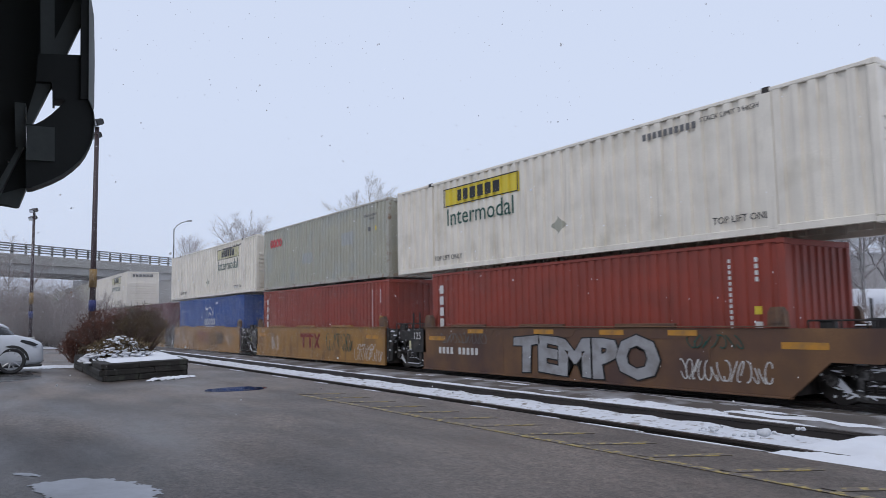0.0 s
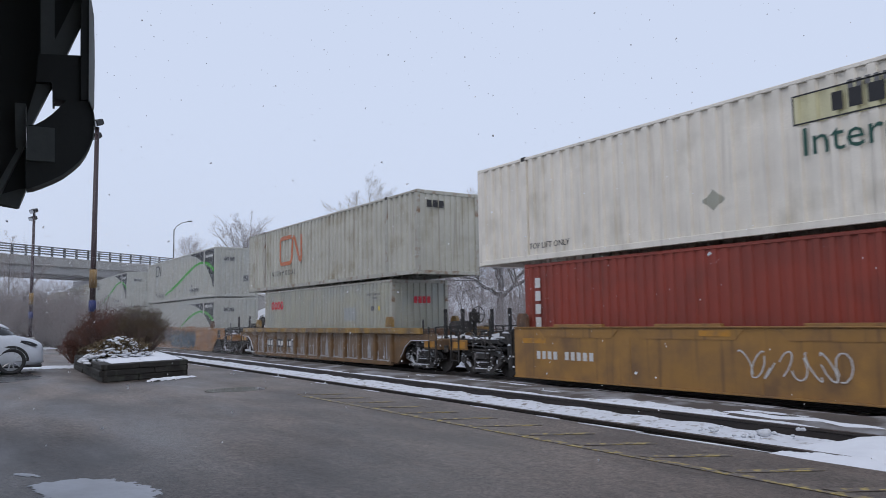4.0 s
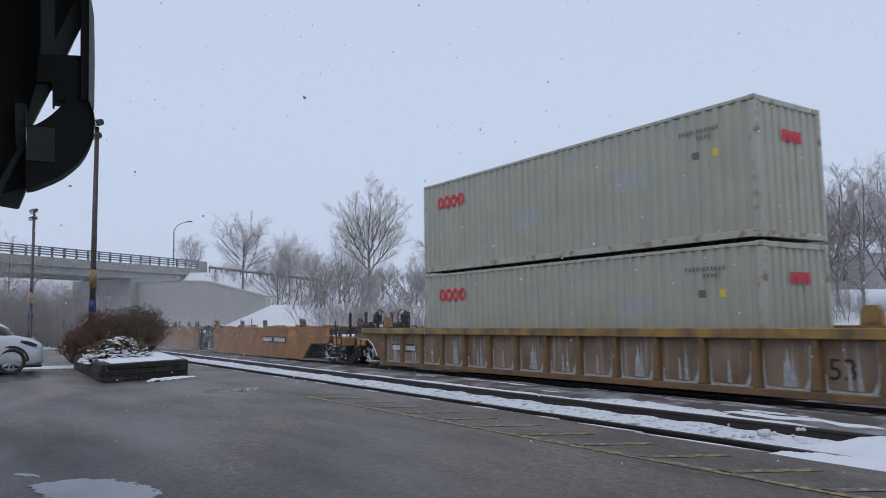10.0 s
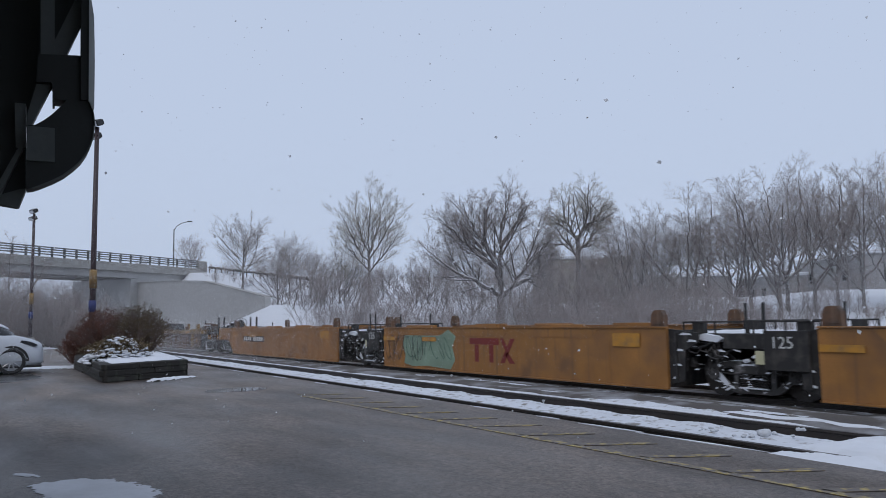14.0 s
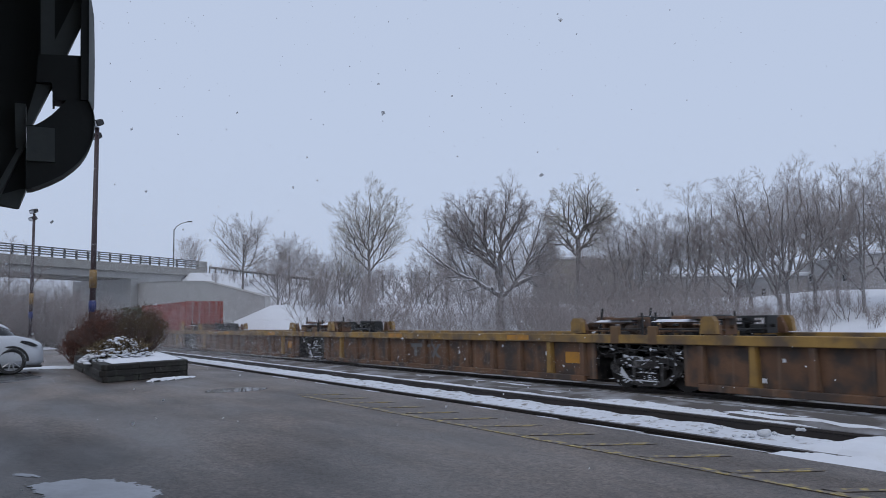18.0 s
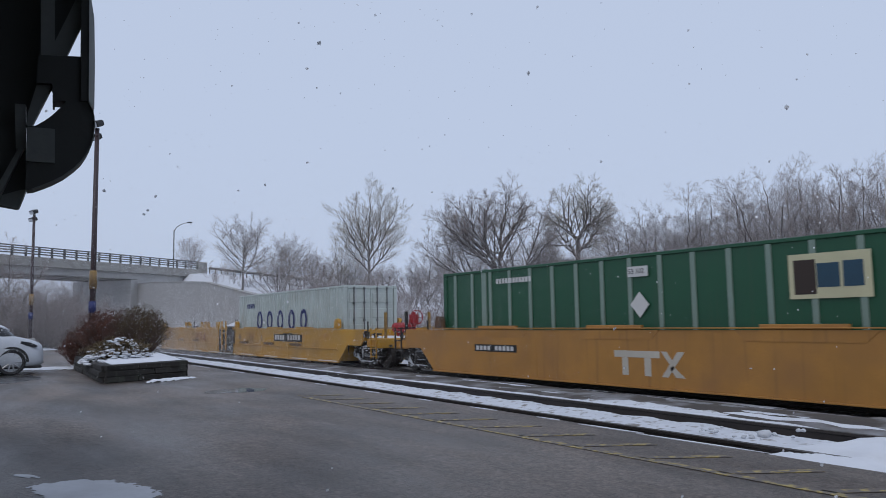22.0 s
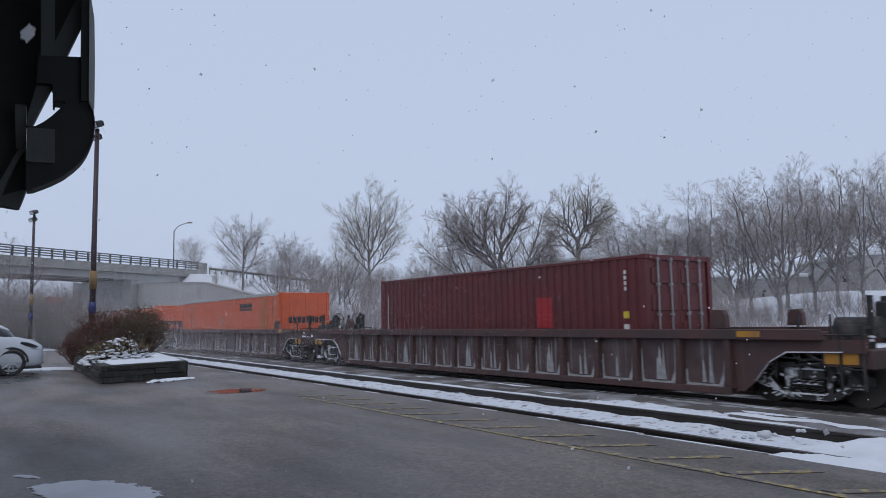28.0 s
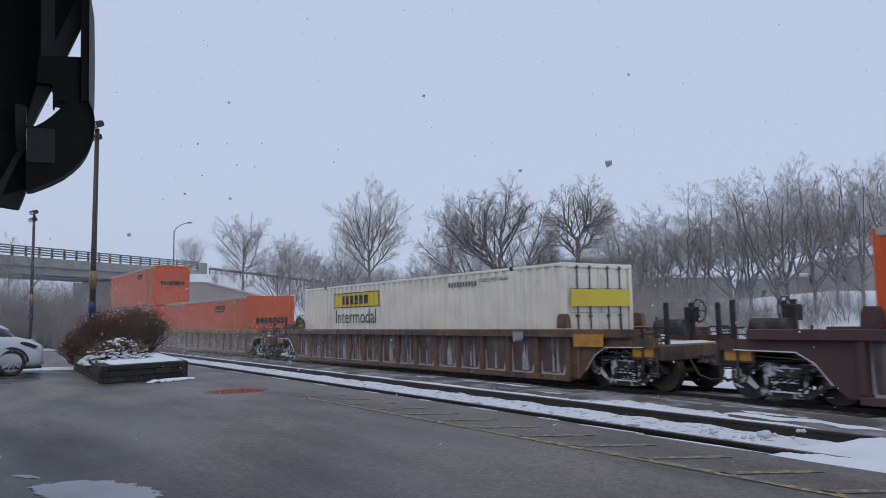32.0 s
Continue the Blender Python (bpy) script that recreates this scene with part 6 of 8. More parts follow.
    for x, w, z, h, m in ((3.58, 0.42, 1.80, 0.64, M_sootbrown), (4.02, 0.42, 1.92, 0.44, M_bluespray), (4.50, 0.36, 1.92, 0.46, M_bluespray)):
        put("painted_bar", bar_mesh(w, h), m, b.root, (x, -b.w / 2 - 0.004, z), label="plain block on the pale sign")
    b.field(-0.48, 0.12, 2.36, 2.60, M_inkwhite, "data_plate", "white plate with black figures", 0.045)
    b.words("53 102", -0.46, 2.43, 0.17, M_ink).location.y = -b.w / 2 - 0.005
    b.field(-0.42, 0.12, lambda x: 1.72 - 0.3 + abs(x + 0.15) * 1.1, lambda x: 1.72 + 0.3 - abs(x + 0.15) * 1.1, M_inkwhite, "placard_plate", "white diamond placard", 0.045)
    b.bars(-5.4, 2.45, (0.10,) * 4 + (0.16,) + (0.10,) * 6, 0.14, M_inkwhite, 0.035)
    b.end_bars(-0.95, 1.6, (0.8,), 0.7, M_signpale)
    b.end_bars(0.45, 1.6, (0.7,), 0.5, M_inkwhite)
    put("placard_plate", mesh_of("placard_plate", (7,), lambda bm: prism(bm, [(-0.3, 0.85), (0, 0.45), (0.3, 0.85), (0, 1.25)], 0, 0.006, "x")), M_inkwhite, b.root, (b.l / 2 - 0.01, -0.1, 0), label="white diamond placard")

    # five bright yellow units, the first laden
    us = [-393.06, -408.0, -423.52, -438.85, -454.15]
    bog = [-385.3, -400.32, -415.85, -431.1, -446.5, -461.9]
    for i, u in enumerate(us):
        c = well_car("clean bright yellow smooth-sided well car", u, bog[i], bog[i + 1], 6.15, "smooth", M_yellow, endcol=(M_black if i else M_yellow, M_black if i < 4 else M_yellow), own=(i == 0, True), ends=(i == 0, i == 4), sloped=(i == 0, i == 4))
        if i in (0, 4):
            number_panel(c, -0.5, 0.86, 3.2, 0.36)
        else:
            three_blocks(c, 2.07 if i == 1 else 2.25, 0.74, 1.96, 0.58, M_inkmaroon)
        put("lettering", text_mesh("40", 0.42), M_ink, c, (-5.35, -1.507, 0.88))
        put("lettering", text_mesh("EDCBA"[(i + 3) % 5], 0.4), M_ink, c, (-2.2, -1.507, 0.86))
        put("side_ledge", mesh_of("side_ledge", (1,), lambda bm: bevel_box(bm, -6.1, 6.1, -0.05, 0.0, 0, 0.03, 0.006)), M_yellow, c, (0, -1.501, 0.62))
        for k in (-5.1, -1.75, 1.4):
            put("label_strip", mesh_of("label_strip", (1,), lambda bm: bevel_box(bm, 0, 1.25, -0.045, 0.0, 0, 0.11, 0.008)), M_tanochre, c, (k, -1.502, 0.69))
        for k in (-5.2, -4.1, 3.4, 5.0):
            put("foot_bracket", mesh_of("foot_bracket", (1,), lambda bm: bevel_box(bm, -0.2, 0.2, -0.05, 0.05, 0, 0.14, 0.02)), M_maroon, c, (k, -1.47, 0.0))
        for k in (-4.9, -1.7, 1.6, 4.4):
            put("snow_line", mesh_of("snow_line", (1,), lambda bm: bevel_box(bm, 0, 1.6, -0.03, 0.03, 0, 0.035, 0.008)), M_snow, c, (k, -1.49, 0.142), label="line of snow on the lower flange")
        for k in (-3.9, 2.2, 4.6):
            mark(c, "reflector", rect(0.75, 0.16), k, 1.05, M_reflect)
        scrawl(c, -4.3, 0.75, 1.2, 0.5, M_blackspray, 51 + i, 8, 0.010)
        scrawl(c, 1.1, 0.82, 1.15, 0.45, M_blackspray, 61 + i, 9, 0.010) if i != 4 else None
        for k in (-6.0, -5.2, -4.4, 5.2, 6.0):
            put("lock_block", mesh_of("lock_block", (1,), lock_block), M_yellow, c, (k, 1.2 if i % 2 else 1.3, 1.43)) if i else None
    b = iso_plain("pale grey-green corrugated container with large navy rings", M_cosco, us[0], Z_LOW, "doors", False)
    for i in range(5):
        put("painted_mark", mesh_of("painted_mark", ("navy",), lambda bm: ring(bm, 0.37, 0.48, 0.20, 0.30)), M_inkblue, b.root, (-3.1 + i * 1.32, -b.w / 2 + 0.003, 1.56), label="plain navy ring of the owner's mark")
    b.bars(-4.9, 2.2, (0.2,) * 4, 0.22, M_inkblue, 0.08)

    # dark ribbed single cars
    for u, f, r, n in ((-475.9, -466.15, -486.2, 0), (-499.54, -489.9, -509.55, 1), (-523.1, -513.6, -533.1, 2)):
        c = well_car("dark maroon ribbed well car with snow in its pockets", u, f, r, 8.4, "ribbed", M_maroon, M_maroon, M_maroon)
        mark(c, "reflector", rect(0.5, 0.12), 8.6, 1.27, M_reflect, -1.524)
    c = well_car("dark tan ribbed well car with snow in its pockets", -546.95, -537.1, -556.8, 8.4, "ribbed", M_brown, M_brown, M_brown)
    mark(c, "reflector", rect(1.0, 0.3), 8.6, 1.0, M_reflect, -1.524)
    b = iso_plain("dark red corrugated container with white marks", M_dred, -475.87, Z_LOW, "doors", False)
    b.field(2.35, 2.95, 1.2, 2.0, M_redpaint, "paint_patch", "brighter red patch")
    for u in (-499.54, -523.15, -570.3):
        orange_box(u, Z_LOW)
    hunt(-546.95, Z_LOW, "doors", False)
    us, bog = [-570.3, -590.1], [-560.5, -580.2, -600.0]
    for i, u in enumerate(us):
        well_car("dirty tan ribbed well car with snow in its pockets", u, bog[i], bog[i + 1], 8.4, "ribbed", M_tanochre, M_yellowtop, M_brown, own=(i == 0, True), ends=(i == 0, i == 1))
    orange_box(us[1], Z_LOW)
    orange_box(us[1], Z_UP)


def white_number(root, x, z, w, h, y=-1.503):
    """The car number as a row of plain white bars."""
    k = w / 10
    for i in list(range(0, 4)) + list(range(5, 10)):
        put("painted_bar", bar_mesh(k * 0.62, h), M_inkwhite, root, (x + i * k, y, z), label="plain white bar")


def lock_block(bm):
    """A yellow locking bracket with a square hole, standing on the car's top."""
    box(bm, -0.16, -0.09, -0.05, 0.05, 0, 0.42)
    box(bm, 0.09, 0.16, -0.05, 0.05, 0, 0.42)
    box(bm, -0.16, 0.16, -0.05, 0.05, 0.30, 0.44)


def orange_box(u, z):
    b = container("bright orange smooth container with scraped tan posts", L53, W53, M_orange, u, z, end="plate", style="plate", posts=M_tan, roof=M_silver)
    put("roof_edge", mesh_of("roof_edge", (1,), lambda bm: bevel_box(bm, -8.0, 8.0, -0.02, 0.02, 2.76, 2.9, 0.01)), M_patch, b.root, (0, -b.w / 2 + 0.01, 0), label="pale roof edge rail")
    b.bars(2.72, 2.25, (0.175,) * 9, 0.23, M_ink, 0.03, "row of plain black blocks")
    b.bars(2.72, 2.11, (1.75,), 0.1, M_ink)
    b.field(5.55, 5.80, 0.2, 2.72, M_tan, "scraped_panel", "scraped tan panel", 0.006)
    b.field(6.16, 6.32, 0.2, 2.72, M_tan, "scraped_panel", "scraped tan panel", 0.006)
    for x in (6.56, 7.2, 7.72):
        b.field(x, x + 0.09, 0.2, 2.7, M_yellowtop, "painted_stripe", "worn yellow upright stripe", 0.007)
    for i in range(7):
        x = 2.6 + i * 0.45
        h = 0.1 + 0.35 * ((i * 5) % 4) / 3
        b.field(x, x + 0.3, 0.18, lambda q: 0.19 + h * max(0.0, 1 - abs(q - x - 0.15) / 0.15) ** 2.2, M_snow, "snow_streak", "snow blown against the wall", 0.009)
    b.field(-0.52, 0.12, lambda x: 1.30 + abs(x + 0.2), lambda x: 1.94 - abs(x + 0.2), M_patch, "placard_plate", "grey diamond placard holder")
    for dx, dz in ((-0.2, 1.36), (-0.37, 1.53), (-0.03, 1.53), (-0.2, 1.70)):
        b.field(dx - 0.13, dx + 0.13, lambda x: dz + abs(x - dx), lambda x: dz + 0.26 - abs(x - dx), M_tan, "placard_plate", "tan square of the placard holder", 0.010)
    b.end_bars(-0.8, 1.45, (0.18,) * 8, 0.3, M_ink, 0.04)
    for k in (-0.7, 0.1, 0.75):
        put("end_stiffener", mesh_of("end_stiffener", (1,), lambda bm: bevel_box(bm, -0.02, 0.03, -0.05, 0.05, 0.15, 2.75, 0.01)), M_orange, b.root, (b.l / 2 - 0.03, k, 0))
    return b


train()

# ---- road bridge over the tracks ----
def build_bridge():
    """A concrete girder bridge that crosses at a slight skew, with an abutment and a sloping wing wall."""
    root = thing("road_bridge", -90, 14.8, RAIL_Z, "pale concrete road bridge over the tracks with a steel railing", "bridge", turn=0)
    a, b = Vector((-78.0, -8.0)), Vector((-103.5, 32.5))
    d = (b - a).normalized()
    n = Vector((-d.y, d.x)) * -1 if (-d.y) > 0 else Vector((-d.y, d.x))
    length = (b - a).length
    ang = math.atan2(d.y, d.x)
    loc = lambda p: (p.x + 90, p.y - 14.8)
    o = Vector(loc(a))
    zs = -RAIL_Z

    def run_part(name, s0, s1, t0, t1, z0, z1, material, label=""):
        bm = bmesh.new()
        bevel_box(bm, s0, s1, t0, t1, z0, z1, 0.02)
        ob = part(name, bm, material, root, label)
        ob.location = (o.x, o.y, zs + 1.5)
        ob.rotation_euler = (0, 0, ang)
        return ob
    run_part("deck", -30, length - 2.6, 0.1, 10, 6.35, 6.65, M_concrete)
    run_part("edge_beam", -30, length - 2.0, -0.1, 0.25, 6.15, 6.95, M_deckedge, "pale stained concrete edge beam")
    for k in range(4):
        run_part("girder", -30, length - 13.8, 0.35 + k * 2.6, 0.95 + k * 2.6, 5.35, 6.348, M_concrete)
    run_part("kerb", -30, length - 2.0, 0.0, 0.35, 6.952, 7.15, M_deckedge)
    m = int((length + 26.2) / 1.55)
    for i in range(m):
        ob = run_part("railing_post", -29.5 + i * 1.55, -29.24 + i * 1.55, 0.08, 0.2, 7.15, 8.12, M_galv)
    for z in (7.36, 7.62, 7.88, 8.12):
        run_part("rail_bar", -30, length - 3.7, 0.0, 0.1, z, z + 0.13, M_galv)
    run_part("end_pillar", length - 3.7, length - 2.0, -0.1, 0.4, 6.96, 8.2, M_deckedge)
    # abutment and wing wall
    run_part("abutment", length - 15.0, length - 13.8, 0.3, 10, -2.2, 5.3, M_concrete)
    run_part("abutment_return", length - 13.79, 42.2, 0.35, 9.9, -2.2, 6.33, M_concrete)
    bm = bmesh.new()
    p, q = Vector((-97.5, 20.6)), Vector((-53.9, 20.6))
    pp, qq = Vector(loc(p)), Vector(loc(q))
    for s in (0,):
        low = -1.0
        vs = []
        prof = [(pp, 6.35), (Vector(loc(Vector((-81.0, 20.6)))), 5.76), (Vector(loc(Vector((-69.3, 20.6)))), 5.12), (qq, 3.15)]
        top0 = [bm.verts.new((c.x, c.y, h)) for c, h in prof]
        top1 = [bm.verts.new((c.x, c.y + 0.45, h)) for c, h in prof]
        lo0 = [bm.verts.new((c.x, c.y, low)) for c, h in prof]
        lo1 = [bm.verts.new((c.x, c.y + 0.45, low)) for c, h in prof]
        for i in (0, 1, 2):
            for r, t in ((lo0, top0), (top0, top1), (top1, lo1)):
                bm.faces.new((r[i], r[i + 1], t[i + 1], t[i]))
        bm.faces.new((lo0[0], top0[0], top1[0], lo1[0]))
        bm.faces.new((lo0[3], lo1[3], top1[3], top0[3]))
    ob = part("wing_wall", bm, M_concrete, root, "stained concrete wing wall with a sloping top")
    ob.location = (0, 0, zs)
    bm = bmesh.new()
    top = [(c.x, c.y, h) for c, h in prof]
    for u, v in zip(top, top[1:]):
        vs = [bm.verts.new((x, y + dy, z + dz)) for (x, y, z) in (u, v) for dy, dz in ((-0.06, 0.01), (0.5, 0.01), (0.5, 0.09), (-0.06, 0.09))]
        for f in ((0, 1, 5, 4), (1, 2, 6, 5), (2, 3, 7, 6), (3, 0, 4, 7), (0, 3, 2, 1), (4, 5, 6, 7)):
            bm.faces.new([vs[k] for k in f])
    ob = part("coping", bm, M_deckedge, root)
    ob.location = (0, 0, zs)


build_bridge()


def build_guard_rail():
    """The low roadside barrier that runs down the embankment from the end of the bridge."""
    a = radians(-55.57)
    fwd, right = Vector((math.sin(a), math.cos(a), 0)), Vector((math.cos(a), -math.sin(a), 0))
    p, q = fwd * 103 + right * (103 * -0.315) + Vector((0, 0, 9.0)), fwd * 86 + right * (86 * -0.165) + Vector((0, 0, 6.0))
    root = tagged(new("guard_rail"), "dark steel barrier along the road on the embankment", "guard rail", kind="structure")
    bm = bmesh.new()
    tube(bm, p, q, 0.17, n=6)
    part("beam", bm, M_galvdark, root)
    n = 16
    for i in range(n + 1):
        c = p.lerp(q, i / n)
        bm = bmesh.new()
        tube(bm, c + Vector((0, 0, 0.05)), Vector((c.x, c.y, min(c.z - 0.9, ground_height(c.x, c.y) - 0.1))), 0.09, n=6)
        part("post", bm, M_galvdark, root)


build_guard_rail()


# ---- lamp posts ----
def flood_lamp_post(x, y, height, label, rx=0.0):
    root = thing("lamp_post", x, y, 0, label, "lamp post", "car park lamp posts")
    bm = bmesh.new()
    tube(bm, (0, 0, 0), (0, 0, height), 0.11, 0.075, 12)
    part("pole", bm, M_pole, root, smooth=True)
    bm = bmesh.new()
    bevel_box(bm, -0.25, 0.25, -0.25, 0.25, 0, 0.6, 0.03)
    part("footing", bm, M_concrete, root)
    for z0, z1, m in ((1.75, 2.15, M_inkblue), (2.6, 3.25, M_yellowtop)):
        bm = bmesh.new()
        tube(bm, (0, 0, z0), (0, 0, z1), 0.125, n=12)
        part("band", bm, m, root, "painted band on the pole", True)
    bm = bmesh.new()
    tube(bm, (-0.2, 0.05, height - 0.28), (0.2, -0.05, height - 0.28), 0.03, n=6)
    part("bracket", bm, M_pole, root)
    for dx, dz in ((-0.22, -0.3), (0.1, 0.12)):
        bm = bmesh.new()
        bevel_box(bm, -0.19, 0.19, -0.16, 0.16, -0.1, 0.13, 0.03)
        for k in range(5):
            box(bm, -0.15 + k * 0.075, -0.13 + k * 0.075, 0.16, 0.2, -0.08, 0.1)
        h = part("flood_lamp", bm, M_plastic, root, "black flood lamp housing")
        h.location = (dx, -0.05, height + dz)
        h.rotation_euler = (radians(25), 0, radians(35))
        bm = bmesh.new()
        box(bm, -0.16, 0.16, -0.168, -0.162, -0.07, 0.1)
        part("lens", bm, M_lamp, h)


flood_lamp_post(-29.0, 4.68, 8.45, "tall dark lamp post with twin flood lamps and painted bands")
flood_lamp_post(-51.0, 4.85, 8.1, "dark lamp post with twin flood lamps")


def street_lamp(x, y, z, h, turn):
    root = thing("street_lamp", x, y, z, "grey street lamp with a curved arm on the bridge", "street lamp", turn=turn)
    bm = bmesh.new()
    tube(bm, (0, 0, 0), (0, 0, h), 0.11, 0.07, 8)
    part("pole", bm, M_galv, root, smooth=True)
    bm = bmesh.new()
    pts = [(0, 0, h - 0.2), (0.35, 0, h + 0.35), (1.0, 0, h + 0.75), (1.9, 0, h + 0.95)]
    for p, q in zip(pts, pts[1:]):
        tube(bm, p, q, 0.045, n=6)
    part("arm", bm, M_galv, root, smooth=True)
    bm = bmesh.new()
    bevel_box(bm, 1.8, 2.5, -0.12, 0.12, h + 0.88, h + 1.04, 0.04)
    part("lamp_head", bm, M_galv, root)


street_lamp(-101.8, 26.2, 6.9, 7.0, 50)



# ---- planter with shrubs ----
def leaf_cloud(bm, centre, radii, n, size, rnd, flat=0.2, shell=0.45):
    """Many small leaf-like flakes in an uneven cloud."""
    for i in range(n):
        while True:
            p = Vector((rnd.uniform(-1, 1), rnd.uniform(-1, 1), rnd.uniform(-1, 1)))
            if shell < p.length < 1:
                break
        lump = 0.75 + 0.5 * noise.noise(p * 2.2 + Vector(centre))
        q = Vector((p.x * radii[0], p.y * radii[1], p.z * radii[2])) * lump + Vector(centre)
        if q.z < 0.02:
            q.z = 0.02 + rnd.random() * 0.1
        s = size * rnd.uniform(0.6, 1.4)
        a = Vector((rnd.gauss(0, 1), rnd.gauss(0, 1), rnd.gauss(0, 1))).normalized()
        b = a.orthogonal().normalized()
        c = a.cross(b)
        bm.faces.new([bm.verts.new(q + s * v) for v in (b, 0.5 * c + 0.15 * a, -b, -0.5 * c + 0.15 * a)])


def shrub(name, x, y, z, radii, material, label, seed, leaves=2600, size=0.035, twigs=70, reach=1.15):
    root = thing(name, x, y, z, label, "shrub", "planter shrubs")
    rnd = random.Random(seed)
    bm = bmesh.new()
    for i in range(twigs):
        a = rnd.uniform(0, 2 * math.pi)
        r = rnd.random() ** 0.5
        tip = Vector((radii[0] * reach * r * math.cos(a), radii[1] * reach * r * math.sin(a), radii[2] * (1.9 - 0.9 * r * r) * rnd.uniform(0.7, 1.15)))
        foot = Vector((tip.x * 0.25, tip.y * 0.25, 0))
        mid = foot.lerp(tip, 0.5) + Vector((rnd.gauss(0, 0.05), rnd.gauss(0, 0.05), 0.1))
        tube(bm, foot, mid, 0.010, 0.007, 4, False)
        tube(bm, mid, tip, 0.008, 0.003, 4, False)
    part("twigwork", bm, M_bushtwig, root)
    bm = bmesh.new()
    leaf_cloud(bm, (0, 0, radii[2]), radii, leaves, size, rnd)
    part("foliage", bm, material, root)
    return root


def build_planter():
    root = thing("planter", -20.5, 4.3, 0, "low planter of dark weathered timbers topped with snow", "planter")
    c = [(-18.0, 3.2), (-18.9, 5.15), (-27.2, 6.3), (-24.5, 3.6)]
    for (x0, y0), (x1, y1) in zip(c, c[1:] + c[:1]):
        L = math.hypot(x1 - x0, y1 - y0)
        for k in range(3):
            cuts = [-0.02, L * (0.38 + 0.2 * (k % 2)), L + 0.02]
            for a, b in zip(cuts, cuts[1:]):
                bm = bmesh.new()
                bevel_box(bm, a, b - 0.012, -0.1, 0.1, 0.006 + k * 0.13, 0.133 + k * 0.13, 0.014)
                bmesh.ops.subdivide_edges(bm, edges=bm.edges[:], cuts=3)
                for v in bm.verts:
                    v.co += Vector((0, 0.022 * noise.noise((v.co.x * 2.3 + k * 5, v.co.z * 9, k + L)), 0.012 * noise.noise((v.co.x * 3.1, k * 3, L))))
                ob = part("timber", bm, M_timber, root)
                ob.location = (x0 + 20.5, y0 - 4.3, 0)
                ob.rotation_euler = (0, 0, math.atan2(y1 - y0, x1 - x0) + 0.006 * math.sin(k * 7 + a * 3))
    bm = bmesh.new()
    inner = [(-18.05, 3.3), (-18.95, 5.05), (-27.0, 6.2), (-24.4, 3.7)]
    prism(bm, [(x + 20.5, y - 4.3) for x, y in inner], 0.05, 0.36, "z")
    part("soil", bm, M_ballast, root)
    bm = bmesh.new()
    n = 14
    g = [[None] * (n + 1) for _ in range(n + 1)]
    q = [Vector((x + 20.5, y - 4.3)) for x, y in ((-18.1, 3.35), (-18.95, 5.15), (-27.0, 6.25), (-24.3, 3.75))]
    for i in range(n + 1):
        for j in range(n + 1):
            p = q[0].lerp(q[1], j / n).lerp(q[3].lerp(q[2], j / n), i / n)
            e = 0 if i in (0, n) or j in (0, n) else 0.05 + 0.03 * noise.noise((i, j, 3))
            g[i][j] = bm.verts.new((p.x, p.y, 0.405 + e))
    for i in range(n):
        for j in range(n):
            bm.faces.new((g[i][j], g[i + 1][j], g[i + 1][j + 1], g[i][j + 1]))
    part("snow_cap", bm, M_snow, root, "snow lying on the planter", True)
    shrub("shrub", -24.5, 4.3, 0.36, (1.05, 1.0, 0.74), M_hedge, "russet leafless barberry bush with dry leaves", 1, 6500, 0.028, 300)
    shrub("shrub", -23.7, 5.15, 0.36, (1.0, 0.95, 0.80), M_hedge2, "olive-brown bush holding dry leaves", 2, 6000, 0.028, 300)
    shrub("shrub", -25.6, 3.75, 0.1, (0.7, 0.6, 0.55), M_hedge, "russet bush at the planter's edge", 5, 3000, 0.032, 60)
    low = shrub("shrub", -20.5, 3.95, 0.32, (0.95, 0.95, 0.34), M_hedge2, "low dark shrub loaded with clumps of snow", 3, 3000, 0.04, 40, 0.9)
    rnd = random.Random(9)
    for i in range(480):
        a, r = rnd.uniform(0, 2 * math.pi), rnd.random() ** 0.5
        bm = bmesh.new()
        bmesh.ops.create_icosphere(bm, subdivisions=2, radius=1)
        sx = rnd.uniform(0.03, 0.085)
        for v in bm.verts:
            k = 1 + 0.35 * noise.noise(v.co * 1.5 + Vector((i, 0, 0)))
            v.co = Vector((v.co.x * sx * k, v.co.y * sx * k, v.co.z * sx * 0.34 * k))
        ob = part("snow_clump", bm, M_snow, low, "snow lying on the twigs", True)
        ob.location = (0.9 * r * math.cos(a), 0.92 * r * math.sin(a), 0.02 + 0.62 * (1 - r * r) * rnd.uniform(0.45, 1.05))


build_planter()

# ---- bare winter trees ----
def smooth_line(points, cuts, rnd, shake):
    """A curve through the points, with a little shake."""
    pts = [Vector(p) for p in points]
    ext = [pts[0] * 2 - pts[1]] + pts + [pts[-1] * 2 - pts[-2]]
    out = [pts[0]]
    for a, b, c, d in zip(ext, ext[1:], ext[2:], ext[3:]):
        for i in range(1, cuts + 1):
            t = i / cuts
            q = 0.5 * (2 * b + (c - a) * t + (2 * a - 5 * b + 4 * c - d) * t * t + (3 * b - a - 3 * c + d) * t ** 3)
            out.append(q + Vector((rnd.gauss(0, shake), rnd.gauss(0, shake), rnd.gauss(0, shake * 0.5))))
    return out


def shoot(rnd, start, way, length, n, up, shake):
    """A shoot that bends upwards as it grows."""
    d = Vector(way)
    pts = [Vector(start)]
    for i in range(n):
        d = (d + Vector((rnd.gauss(0, shake), rnd.gauss(0, shake), rnd.gauss(0, shake) + up / n))).normalized()
        pts.append(pts[-1] + d * (length / n))
    return pts


